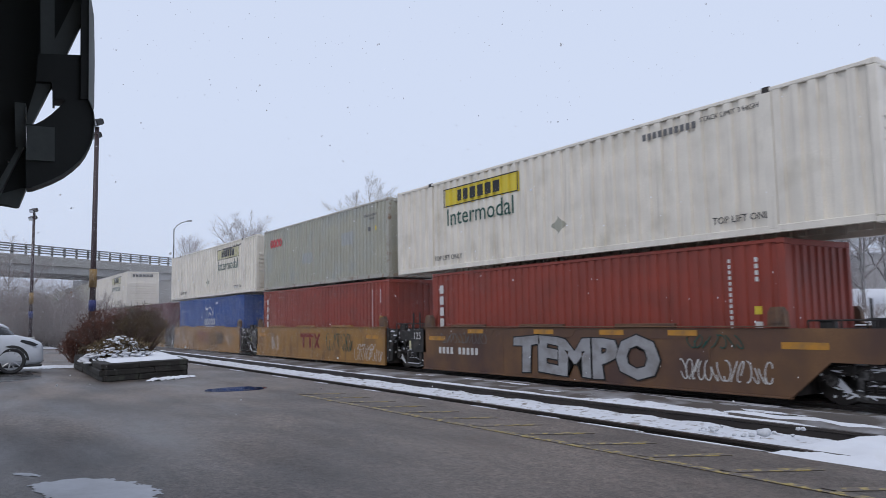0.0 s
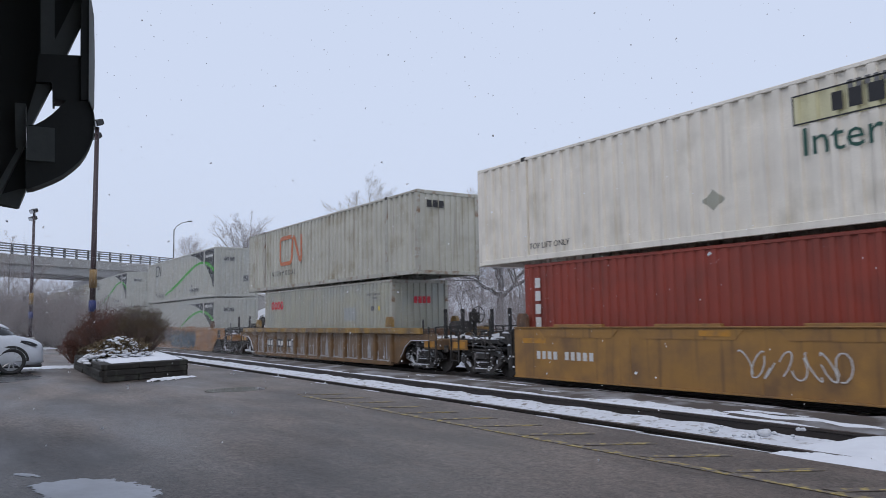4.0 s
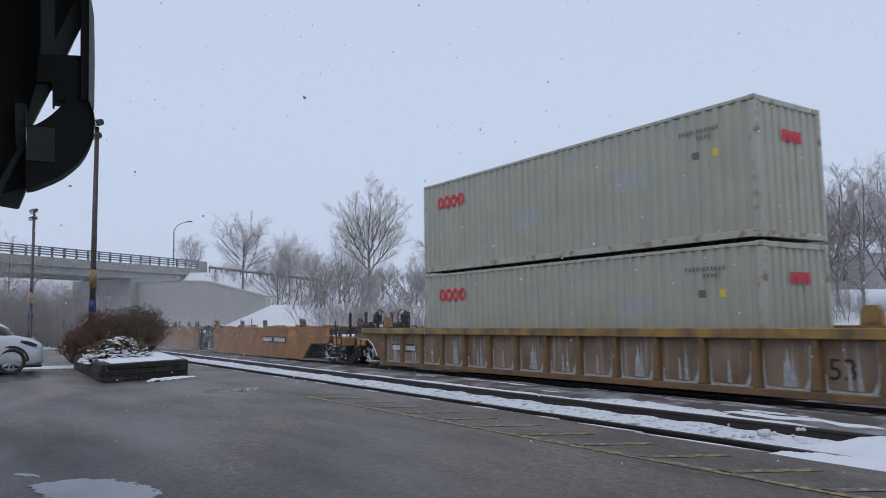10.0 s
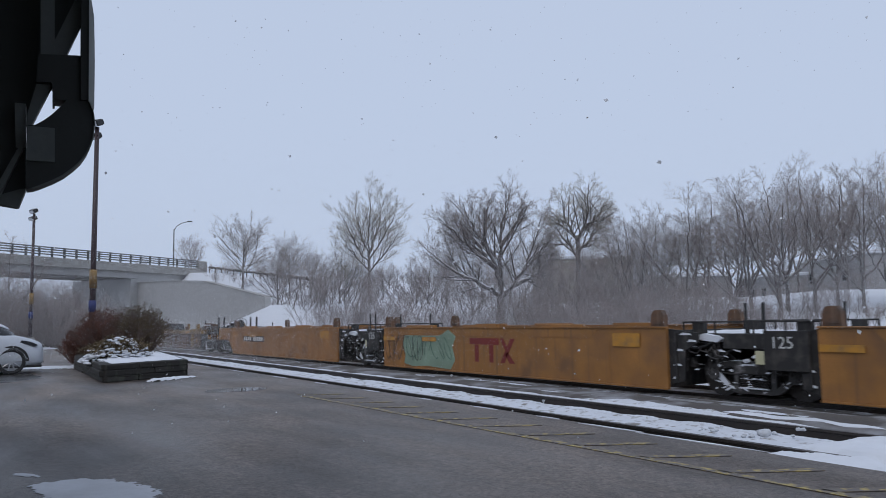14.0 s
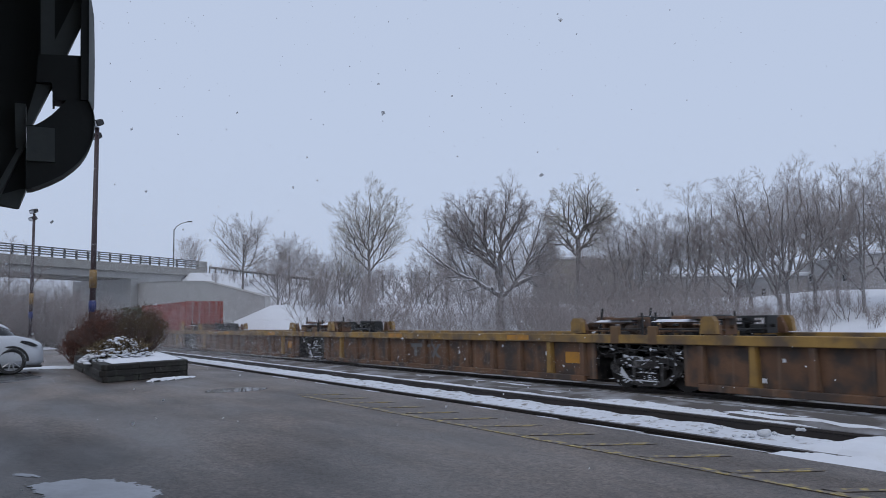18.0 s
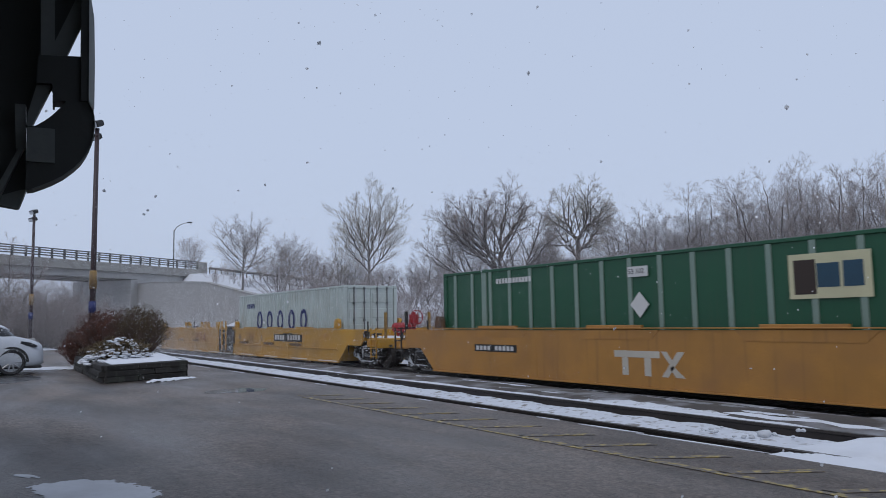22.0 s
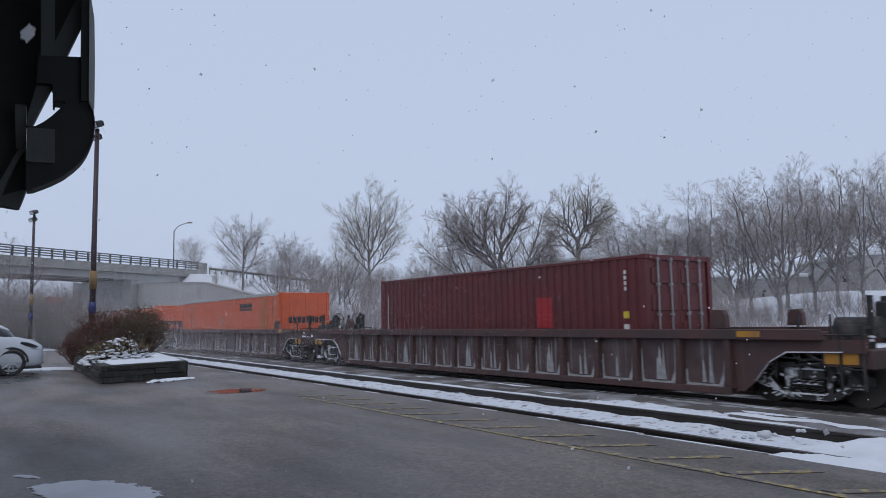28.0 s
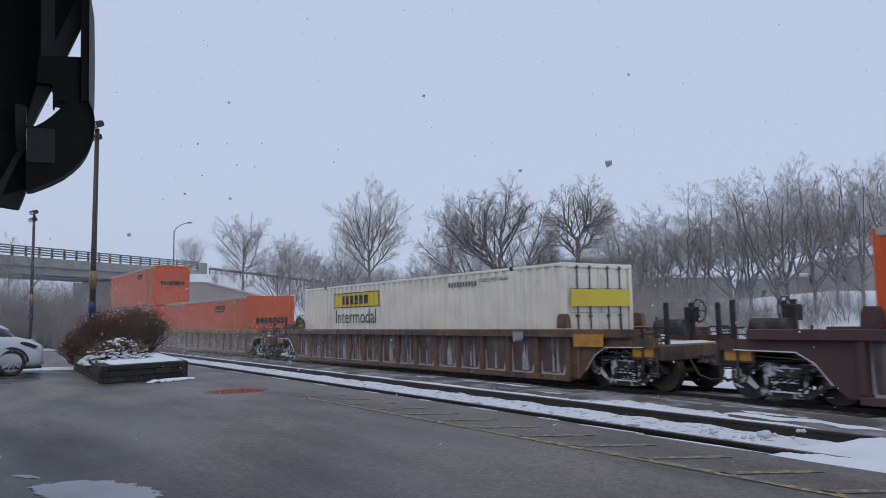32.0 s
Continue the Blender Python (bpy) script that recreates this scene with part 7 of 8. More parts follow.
def grow(rnd, pts, r0, r1, levels, limb, fine, tip):
    """Adds the bars of one branch and, level by level, of the side branches that it bears."""
    steps = [(b - a).length for a, b in zip(pts, pts[1:])]
    total = sum(steps)
    n = len(steps)
    for i in range(n):
        a, b = (r0 + (r1 - r0) * (q / n) ** 1.25 for q in (i, i + 1))
        (limb if a > tip * 3.0 else fine).append((*pts[i], *pts[i + 1], a, b))
    if not levels:
        return
    count, first, angle, ratio, up, segs = levels[0]
    spin = rnd.uniform(0, 6.28)
    for k in range(count):
        f = first + (1 - first) * (k + rnd.random()) / count
        at = f * n
        i = min(n - 1, int(at))
        p = pts[i].lerp(pts[i + 1], at - i)
        d = (pts[i + 1] - pts[i]).normalized()
        spin += 2.4 + rnd.gauss(0, 0.4)
        side = d.orthogonal().normalized()
        side = math.cos(spin) * side + math.sin(spin) * d.cross(side)
        w = radians(angle * rnd.uniform(0.7, 1.25))
        length = total * ratio * (1 - 0.62 * f) * rnd.uniform(0.65, 1.2)
        r = max(tip, min(0.5 * (r0 + (r1 - r0) * f ** 1.25), length * 0.024))
        grow(rnd, shoot(rnd, p, math.cos(w) * d + math.sin(w) * side, length, segs, up, 0.10), r, max(tip * 0.6, r * 0.35), levels[1:], limb, fine, tip)


def bars_mesh(name, segments, sides):
    """Tapered bars (from, to, two radii) as one mesh."""
    s = np.array(segments)
    p, q, r0, r1 = s[:, 0:3], s[:, 3:6], s[:, 6:7], s[:, 7:8]
    d = q - p
    d /= np.linalg.norm(d, axis=1, keepdims=True) + 1e-9
    a = np.cross(d, np.where(np.abs(d[:, 0:1]) < 0.8, np.array((1.0, 0, 0)), np.array((0, 1.0, 0))))
    a /= np.linalg.norm(a, axis=1, keepdims=True) + 1e-9
    c = np.cross(d, a)
    rings = [o + r * (math.cos(2 * math.pi * i / sides) * a + math.sin(2 * math.pi * i / sides) * c) for o, r in ((p, r0), (q, r1)) for i in range(sides)]
    verts = np.stack(rings, axis=1).reshape(-1, 3)
    base = np.arange(len(s))[:, None] * 2 * sides
    faces = np.concatenate([base + np.array((i, (i + 1) % sides, sides + (i + 1) % sides, sides + i)) for i in range(sides)])
    me = bpy.data.meshes.new(name)
    me.from_pydata(verts.tolist(), [], faces.tolist())
    for f in me.polygons:
        f.use_smooth = True
    return me


# levels of side branches: how many, from which part of the parent, angle, length in parts of the parent's, upward bend, bars
KINDS = {}
KINDS["old"] = dict(girth=0.031, trunk=0.27, bough=0.0165, tip=0.0006, levels=((18, 0.24, 48, 0.60, 0.30, 5), (11, 0.15, 46, 0.60, 0.15, 3), (7, 0.15, 42, 0.65, 0.05, 2)))
KINDS["willow"] = dict(girth=0.020, trunk=0.56, bough=0.011, tip=0.0005, levels=((18, 0.08, 48, 0.74, 0.15, 5), (10, 0.12, 42, 0.62, -0.25, 4), (7, 0.1, 32, 0.75, -0.45, 2)))
KINDS["upright"] = dict(girth=0.013, trunk=0.45, bough=0.0066, tip=0.0005, levels=((18, 0.12, 36, 0.60, 0.40, 5), (9, 0.12, 38, 0.58, 0.3, 3), (6, 0.15, 36, 0.65, 0.1, 2)))
KINDS["round"] = dict(girth=0.015, trunk=0.88, bough=0.006, tip=0.0009, levels=((34, 0.26, 54, 0.92, 0.45, 5), (12, 0.12, 42, 0.50, 0.2, 3), (7, 0.15, 38, 0.58, 0.1, 2)))
KINDS["woodland"] = dict(girth=0.013, trunk=0.24, bough=0.0082, tip=0.0006, levels=((15, 0.22, 46, 0.48, 0.28, 5), (8, 0.12, 42, 0.58, 0.2, 3), (6, 0.15, 42, 0.65, 0.1, 2)))
KINDS["brush"] = dict(girth=0.008, trunk=0.1, bough=0.0066, tip=0.0018, levels=((10, 0.15, 38, 0.55, 0.4, 3), (7, 0.15, 42, 0.6, 0.2, 2)))
# main limbs of the large trees: depth, then (across, up) points in parts of the height
MAIN_BOUGHS = {}
MAIN_BOUGHS["old"] = ((0.05, (0, 0.248), (-0.144, 0.328), (-0.328, 0.432), (-0.52, 0.592)), (-0.1, (0, 0.28), (-0.032, 0.424), (-0.112, 0.576), (-0.192, 0.72), (-0.248, 0.856)),
            (0.1, (0, 0.28), (0, 0.44), (0.008, 0.616), (0.048, 0.808), (0.08, 0.96)), (-0.05, (0.008, 0.24), (0.08, 0.312), (0.16, 0.432), (0.232, 0.624), (0.296, 0.808)),
            (0.12, (-0.08, 0.52), (-0.176, 0.584), (-0.264, 0.624), (-0.392, 0.72)), (0.0, (0.008, 0.584), (0.08, 0.68), (0.136, 0.776), (0.168, 0.872)), (0.0, (-0.112, 0.576), (-0.096, 0.728), (-0.064, 0.904)),
            (0.15, (0.08, 0.312), (0.224, 0.376), (0.336, 0.488), (0.4, 0.552)),
            (0.1, (-0.112, 0.576), (-0.22, 0.68), (-0.33, 0.80)), (-0.1, (-0.03, 0.43), (-0.16, 0.53), (-0.30, 0.66), (-0.38, 0.76)), (0.1, (0.16, 0.43), (0.27, 0.53), (0.37, 0.66)))
MAIN_BOUGHS["upright"] = ((0.0, (0, 0.40), (0.005, 0.65), (0.02, 0.98)), (0.08, (0, 0.42), (-0.05, 0.60), (-0.10, 0.88)), (-0.08, (0, 0.38), (-0.10, 0.56), (-0.18, 0.78)), (0.05, (0, 0.43), (0.055, 0.66), (0.10, 0.90)),
                (-0.05, (0, 0.38), (0.11, 0.58), (0.18, 0.80)), (0.06, (0, 0.30), (-0.11, 0.45), (-0.20, 0.63)), (-0.06, (0, 0.28), (0.11, 0.44), (0.20, 0.61)))
MAIN_BOUGHS["willow"] = ((0.04, (0, 0.42), (-0.09, 0.55), (-0.15, 0.68)), (-0.04, (0, 0.45), (0.10, 0.56), (0.17, 0.66)), (0.05, (0, 0.536), (-0.064, 0.648), (-0.096, 0.84)), (-0.05, (0, 0.536), (0.064, 0.68), (0.08, 0.904)), (0.0, (0.032, 0.6), (0.144, 0.696), (0.192, 0.776)))
TREES = {}


def boughs_of(kind, rnd, trunk):
    """The main limbs: laid out for the large trees, fanned out at random for the others."""
    if kind in MAIN_BOUGHS:
        return [[(x, depth * (0.3 + q / 4), z) for q, (x, z) in enumerate(line)] for depth, *line in MAIN_BOUGHS[kind]]
    if kind == "round":
        return []
    out = []
    n = 12 if kind == "brush" else rnd.randint(4, 6)
    a = rnd.uniform(0, 6.28)
    for i in range(n):
        a += 6.28 / n + rnd.gauss(0, 0.35)
        if kind == "brush":
            foot = (rnd.gauss(0, 0.28), rnd.gauss(0, 0.28), 0.0)
            wide, high = rnd.uniform(0.1, 0.5), rnd.uniform(0.55, 1.0)
        else:
            foot = (0.0, 0.0, trunk * rnd.uniform(0.55, 1.0))
            wide = (0.06 if i == 0 else rnd.uniform(0.18, 0.40))
            high = 1.0 if i == 0 else rnd.uniform(0.78, 0.97) - 0.35 * max(0.0, wide - 0.2)
        c, s = math.cos(a), math.sin(a)
        z = foot[2]
        out.append([foot] + [(foot[0] + c * wide * f ** 0.75, foot[1] + s * wide * f ** 0.75, z + (high - z) * f) for f in (0.33, 0.66, 1.0)])
    return out


def tree(kind, seed, x, y, height, label, material=None, base=None, category="tree", group="bare trees", name="tree", turn=0.0, width=1.0, bark=None):
    """A bare tree of that kind, scaled to its height; alike ones share their meshes."""
    spec = KINDS[kind]
    if (kind, seed) not in TREES:
        rnd = random.Random(seed * 7 + 1)
        limb, fine = [], []
        tip, trunk = spec["tip"], spec["trunk"]
        lines = boughs_of(kind, rnd, trunk)
        if kind != "brush":
            stem = smooth_line([(0, 0, 0), (rnd.gauss(0, 0.008), rnd.gauss(0, 0.008), trunk * 0.5), (0, 0, trunk)], 4, rnd, 0.002)
            grow(rnd, stem, spec["girth"], spec["bough"] * (0.25 if kind == "round" else 1.3), spec["levels"] if kind == "round" else (), limb, fine, tip)
        for line in lines:
            pts = smooth_line(line, 4, rnd, 0.006)
            grow(rnd, pts, spec["bough"] * rnd.uniform(0.85, 1.15), tip * 1.6, spec["levels"], limb, fine, tip)
        TREES[(kind, seed)] = (bars_mesh("trunk", limb, 6), bars_mesh("crown", fine, 3), max(v[5] for v in limb + fine))
    ma, mb, top = TREES[(kind, seed)]
    k = height / top
    root = thing(name, x, y, ground_height(x, y) - 0.05 if base is None else base, label, category, group)
    root.scale = (k * width, k * width, k)
    root.rotation_euler = (0, 0, turn)
    t = put("trunk", ma, bark or M_bark, root)
    t["kind"] = "stuff" if kind == "brush" else "part"
    put("crown", mb, material or M_twig, root)["kind"] = "stuff"
    return root


def ray_place(px, depth):
    """A point of the ground plan at that depth, along the column px of the view."""
    a = radians(-55.57)
    fwd, right = Vector((math.sin(a), math.cos(a))), Vector((math.cos(a), -math.sin(a)))
    return fwd * depth + right * (depth * (px - 784) / 1316)


def tree_at(kind, seed, px, depth, top_z, label, **more):
    p = ray_place(px, depth)
    g = ground_height(p.x, p.y)
    return tree(kind, seed, p.x, p.y, max(1.0, top_z - g), label, **more)


def build_trees():
    rnd = random.Random(77)

    def top(py, depth):
        return 1.27 + (572 - py) / 1316 * depth
    facing = radians(55.57)
    tree_at("round", 1, 428, 84, top(374, 84), "bare round-crowned tree on the snowy embankment", turn=1, width=1.3)
    tree_at("round", 2, 490, 68, top(432, 68), "small bare tree on the snowy embankment", turn=2, width=1.1)
    tree_at("round", 1, 512, 76, top(407, 76), "bare tree on the snowy embankment", turn=4, width=1.1)
    tree_at("round", 2, 336, 125, top(412, 125), "small bare tree behind the bridge", turn=0.5)
    tree_at("round", 2, 552, 90, top(446, 90), "small bare tree on the embankment", turn=3)
    tree_at("upright", 3, 652, 62, top(300, 62), "tall upright bare tree with pale twigs", material=M_twigpale, turn=facing, width=1.25)
    tree_at("woodland", 11, 600, 66, top(398, 66), "slender bare tree beside the taller one", material=M_twigpale, turn=2.0)
    tree_at("old", 5, 885, 52, top(292, 52), "old bare tree with wide crooked limbs dusted with snow", turn=facing, bark=M_barksnow)
    tree_at("willow", 7, 1024, 54, top(308, 54), "bare tree with a dense yellowish drooping crown", material=M_twigpale, turn=facing)
    tree_at("woodland", 10, 955, 62, top(375, 62), "bare tree behind the old one", turn=2.2)
    for i, (px, d, py) in enumerate(((1085, 52, 385), (1120, 48, 378), (1165, 50, 360), (1212, 47, 326), (1250, 50, 352), (1300, 46, 340), (1325, 44, 318), (1375, 42, 300), (1392, 46, 286),
                                     (1440, 43, 284), (1480, 46, 302), (1525, 41, 282), (1568, 44, 290), (1605, 42, 290), (1650, 40, 280), (1145, 60, 372),
                                     (1230, 60, 355), (1290, 58, 360), (1410, 57, 312), (1500, 58, 305), (1720, 42, 290))):
        tree_at("woodland", 8 + i % 6, px, d, top(py, d), "bare woodland tree on the snowy bank", turn=rnd.uniform(0, 6.28), width=rnd.uniform(0.9, 1.25))
    # brush and saplings filling the bank below the crowns
    for i in range(34):
        px = 560 + (i % 17) * 40 + rnd.uniform(-14, 14)
        d = rnd.uniform(42, 58) if i < 17 else rnd.uniform(56, 84)
        py = (462 if px < 700 else 488 if px < 1000 else 465) + rnd.uniform(-22, 38)
        d = max(d, 59) if 690 < px < 1010 else d
        tree_at("brush", 20 + i % 4, px, d, top(py, d), "tangle of bare brush on the snowy bank", turn=rnd.uniform(0, 6.28), category="brush", group="brush on the bank", name="brush", width=1.35)
    for i in range(22):
        px, d = 960 + i * 16 + max(0, i - 16) * 34 + rnd.uniform(-9, 9), rnd.uniform(31, 42)
        tree_at("brush", 20 + i % 4, px, d, top(rnd.uniform(490, 545), d), "low bare brush standing in the snow of the bank", turn=rnd.uniform(0, 6.28), category="brush", group="brush on the bank", name="brush", width=1.3)
    for i in range(16):
        px, d = 570 + i * 27 + rnd.uniform(-9, 9), rnd.uniform(43, 51)
        tree_at("brush", 20 + i % 4, px, d, top(rnd.uniform(498, 535), d), "tangle of bare brush on the snowy bank", turn=rnd.uniform(0, 6.28), category="brush", group="brush on the bank", name="brush", width=1.3)
    for i in range(12):
        px, d = 1290 + i * 26 + rnd.uniform(-9, 9), rnd.uniform(32, 46)
        tree_at("brush", 20 + i % 4, px, d, top(rnd.uniform(505, 560), d), "low bare brush standing in the snow of the bank", turn=rnd.uniform(0, 6.28), category="brush", group="brush on the bank", name="brush", width=1.1)
    for i in range(13):
        px, d = 575 + i * 36 + rnd.uniform(-9, 9), rnd.uniform(66, 92)
        tree_at("woodland", 8 + i % 6, px, d, top(rnd.uniform(432, 470), d), "bare woodland tree far behind the brush", turn=rnd.uniform(0, 6.28), width=1.3)
    for i in range(11):
        px, d = 560 + i * 58 + rnd.uniform(-12, 12), rnd.uniform(64, 82)
        tree_at("woodland", 8 + i % 6, px, d, top((440 if px < 1060 else 380 if px < 1240 else 345) + rnd.uniform(-14, 26), d), "bare woodland tree in the grove behind", turn=rnd.uniform(0, 6.28), width=1.25)
    for i in range(9):
        px, d = 1040 + i * 60 + rnd.uniform(-8, 8), rnd.uniform(44, 66)
        tree_at("brush", 20 + i % 4, px, d, top(rnd.uniform(455, 515), d), "tangle of bare saplings between the woodland trees", turn=rnd.uniform(0, 6.28), category="brush", group="brush on the bank", name="brush", width=1.2)
    for i in range(26):
        px, d = -120 + i * 14 + rnd.uniform(-6, 6), rnd.uniform(46, 80)
        p = ray_place(px, d)
        if 11.5 < p.y < 19:
            continue
        tree_at("brush", 20 + i % 4, px, d, top(rnd.uniform(490, 525), d), "tangle of bare brush beyond the car park", turn=rnd.uniform(0, 6.28), category="brush", group="brush beyond the car park", name="brush", width=1.2)
    for i in range(20):
        px, d = 380 + i * 10 + rnd.uniform(-6, 6), rnd.uniform(52, 74)
        p = ray_place(px, d)
        if p.y > 21:
            tree_at("brush", 20 + i % 4, px, d, ground_height(p.x, p.y) + rnd.uniform(0.7, 1.8), "tuft of bare brush on the snowy slope", turn=rnd.uniform(0, 6.28), category="brush", group="brush on the slope", name="brush", width=0.9)
    for i in range(14):
        px, d = -40 + i * 14 + rnd.uniform(-6, 6), rnd.uniform(46, 54)
        tree_at("brush", 20 + i % 4, px, d, top(rnd.uniform(500, 556), d), "dark tangle of brush at the car park's end", turn=rnd.uniform(0, 6.28), category="brush", group="brush beyond the car park", name="brush", width=1.5)
    for i in range(22):
        px, d = 372 + i * 7 + rnd.uniform(-4, 4), rnd.uniform(84, 108)
        p = ray_place(px, d)
        tree_at("brush", 20 + i % 4, px, d, ground_height(p.x, p.y) + rnd.uniform(0.9, 2.2), "tuft of dry brush on the embankment", turn=rnd.uniform(0, 6.28), category="brush", group="brush on the slope", name="brush", width=1.1)
    for px, d, py in ((22, 49, 462), (92, 48, 485), (128, 52, 500), (60, 50, 500), (-8, 50, 440)):
        tree_at("woodland", 8 + px % 5, px, d, top(py, d), "small bare tree at the car park's end", turn=px * 0.2, width=1.2)
    for px, d, py in ((12, 64, 398), (-60, 60, 380), (125, 118, 455), (255, 130, 450), (85, 66, 478), (112, 60, 495), (45, 56, 480), (140, 62, 480), (70, 70, 488)):
        tree_at("woodland", 9, px, d, top(py, d), "bare tree beyond the car park", turn=px * 0.1)


build_trees()


def building(name, px, depth, width, deep, z_top, material, label, storeys, n, turn, roof_snow=True):
    """A plain far building with its storeys of windows and a snowy roof."""
    p = ray_place(px, depth)
    g = ground_height(p.x, p.y) - 0.3
    root = thing(name, p.x, p.y, g, label, "building", turn=turn)
    h = z_top - g
    bm = bmesh.new()
    box(bm, -width / 2, width / 2, -deep / 2, deep / 2, 0, h)
    part("wall", bm, material, root)
    bm = bmesh.new()
    bevel_box(bm, -width / 2 - 0.3, width / 2 + 0.3, -deep / 2 - 0.3, deep / 2 + 0.3, h, h + 0.35, 0.08)
    part("roof", bm, M_snow if roof_snow else M_brickfar, root, "snow-covered flat roof")
    for s in range(storeys):
        for i in range(n):
            w = put("window", mesh_of("window", (1,), lambda bm: bevel_box(bm, -0.6, 0.6, -0.06, 0.06, 0, 1.2, 0.02)), M_deckedge, root, (-width / 2 + (i + 0.5) * width / n, -deep / 2, h - 2.3 - s * 2.9))
            put("pane", mesh_of("pane", (1,), lambda bm: box(bm, -0.5, 0.5, -0.075, -0.062, 0.1, 1.1)), M_pane, w)


building("brick_building", 1025, 82, 11, 9, 7.2, M_brickfar, "dull brown brick building behind the trees", 2, 6, -34)
building("pale_building", 1215, 84, 8, 7, 5.4, M_siding, "pale sided building with a snowy roof", 1, 2, -34)
building("pale_building", 1550, 70, 12, 9, 6.3, M_siding, "pale sided building with a snowy roof", 1, 2, -34)
building("pale_building", 1390, 78, 8, 7, 5.0, M_siding, "small pale sided house with a snowy roof", 1, 3, -34)


def build_far_mound():
    """Ploughed snow heaped on the far side of the tracks."""
    bm = bmesh.new()
    nx, ny = 50, 12
    g = []
    for i in range(nx + 1):
        x = -11.6 + 10 * i / nx
        e = min(1.0, i / 6, (nx - i) / 6)
        g.append([bm.verts.new((x, 20.2 + 4.5 * j / ny, -0.4 + e * (1.25 + 0.2 * noise.noise((x * 0.7, 0, 4)) + 0.12 * noise.noise((x * 2, j * 0.5, 7))) * (4 * (j / ny) * (1 - j / ny)) ** 0.7)) for j in range(ny + 1)])
    for i in range(nx):
        for j in range(ny):
            bm.faces.new((g[i][j], g[i + 1][j], g[i + 1][j + 1], g[i][j + 1]))
    tagged(put("snow_mound", finish("snow_mound", bm, True), M_snow), "long heap of ploughed snow beyond the tracks", "snow", kind="structure")


build_far_mound()

# ---- eave of the station behind the viewer: dark timber bracket under the roof's edge ----
def build_eave():
    a = radians(-55.57)
    right = Vector((math.cos(a), -math.sin(a), 0))
    fwd = Vector((math.sin(a), math.cos(a), 0))
    k = 3.9 / 1316
    o = Vector((-4.278, 0.491, 2.442))
    root = thing("station_eave", o.x, o.y, 0, "dark painted timber roof bracket with a white fascia edge", "roof bracket", turn=83.1)
    z0 = o.z

    def piece(name, outline, y0, y1, material, label="", r=0.0):
        """An outline in the bracket's own grid of 1/1000 m steps, pulled y0..y1 deep."""
        bm = bmesh.new()
        prism(bm, [(u * k * 0.887, v * k) for u, v in outline], y0, y1)
        ob = part(name, bm, material, root, label)
        ob.location = (0, 0, z0)
        return ob
    piece("post", [(-260, 300), (-190, 300), (-190, -560), (-260, -560)], 0.1, 0.3, M_canopy)
    lo = piece("pillar", [(-262, -560), (-188, -560), (-188, -700), (-262, -700)], 0.05, 0.35, M_canopy)
    piece("soffit_board", [(-262.8, 285.7), (-37.9, 332.6), (-28.1, 43.3), (-50.4, -16.9), (-53.5, -43.2), (-71.3, -46.9), (-246.3, -66.8)], 0.16, 0.26, M_canopy)
    # pieces in M_canopylit carry the light they catch in their colour
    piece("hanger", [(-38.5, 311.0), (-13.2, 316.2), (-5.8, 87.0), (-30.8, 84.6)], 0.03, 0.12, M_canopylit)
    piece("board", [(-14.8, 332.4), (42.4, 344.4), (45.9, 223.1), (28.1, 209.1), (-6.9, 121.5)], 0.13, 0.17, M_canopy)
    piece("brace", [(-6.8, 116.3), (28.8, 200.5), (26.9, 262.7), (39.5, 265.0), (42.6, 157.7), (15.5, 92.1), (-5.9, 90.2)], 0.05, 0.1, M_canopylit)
    piece("edge_board", [(36.1, 318.3), (50.7, 321.3), (55.1, 129.6), (57.6, 7.5), (43.2, 5.9)], -0.02, 0.12, M_canopy)
    piece("fascia", [(50.6, 319.6), (51.7, 319.8), (57.4, 192.3), (63.5, 159.3), (66.9, 77.5), (68.1, -5.8), (65.1, -8.2), (57.5, 6.5)], -0.03, 0.05, M_fascia, "milky white fascia edge")
    piece("tie_beam", [(-34.5, 81.8), (44.1, 89.3), (46.5, 7.1), (18.0, 4.0), (-3.1, 3.7), (-3.0, -1.4), (-7.0, -1.8), (-8.0, 29.8), (-11.1, 33.5), (-36.7, 31.5)], 0.0, 0.14, M_canopy)
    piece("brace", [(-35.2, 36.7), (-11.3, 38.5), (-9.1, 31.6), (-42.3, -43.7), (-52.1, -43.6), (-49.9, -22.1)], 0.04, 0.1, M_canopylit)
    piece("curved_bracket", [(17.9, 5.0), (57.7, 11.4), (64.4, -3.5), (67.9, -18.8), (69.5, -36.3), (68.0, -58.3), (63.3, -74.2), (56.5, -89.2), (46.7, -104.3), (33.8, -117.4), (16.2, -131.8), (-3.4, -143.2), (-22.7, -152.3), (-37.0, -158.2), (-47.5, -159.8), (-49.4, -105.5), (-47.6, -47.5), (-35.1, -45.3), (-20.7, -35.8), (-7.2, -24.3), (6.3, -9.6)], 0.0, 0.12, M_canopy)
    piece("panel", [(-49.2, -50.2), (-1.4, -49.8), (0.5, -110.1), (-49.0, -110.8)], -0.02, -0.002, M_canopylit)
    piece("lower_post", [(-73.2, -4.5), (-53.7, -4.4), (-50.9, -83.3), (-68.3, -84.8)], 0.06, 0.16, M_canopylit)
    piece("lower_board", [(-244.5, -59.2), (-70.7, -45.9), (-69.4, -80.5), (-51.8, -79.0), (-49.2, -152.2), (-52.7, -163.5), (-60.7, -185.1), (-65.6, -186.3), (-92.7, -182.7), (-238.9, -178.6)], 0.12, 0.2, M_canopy)
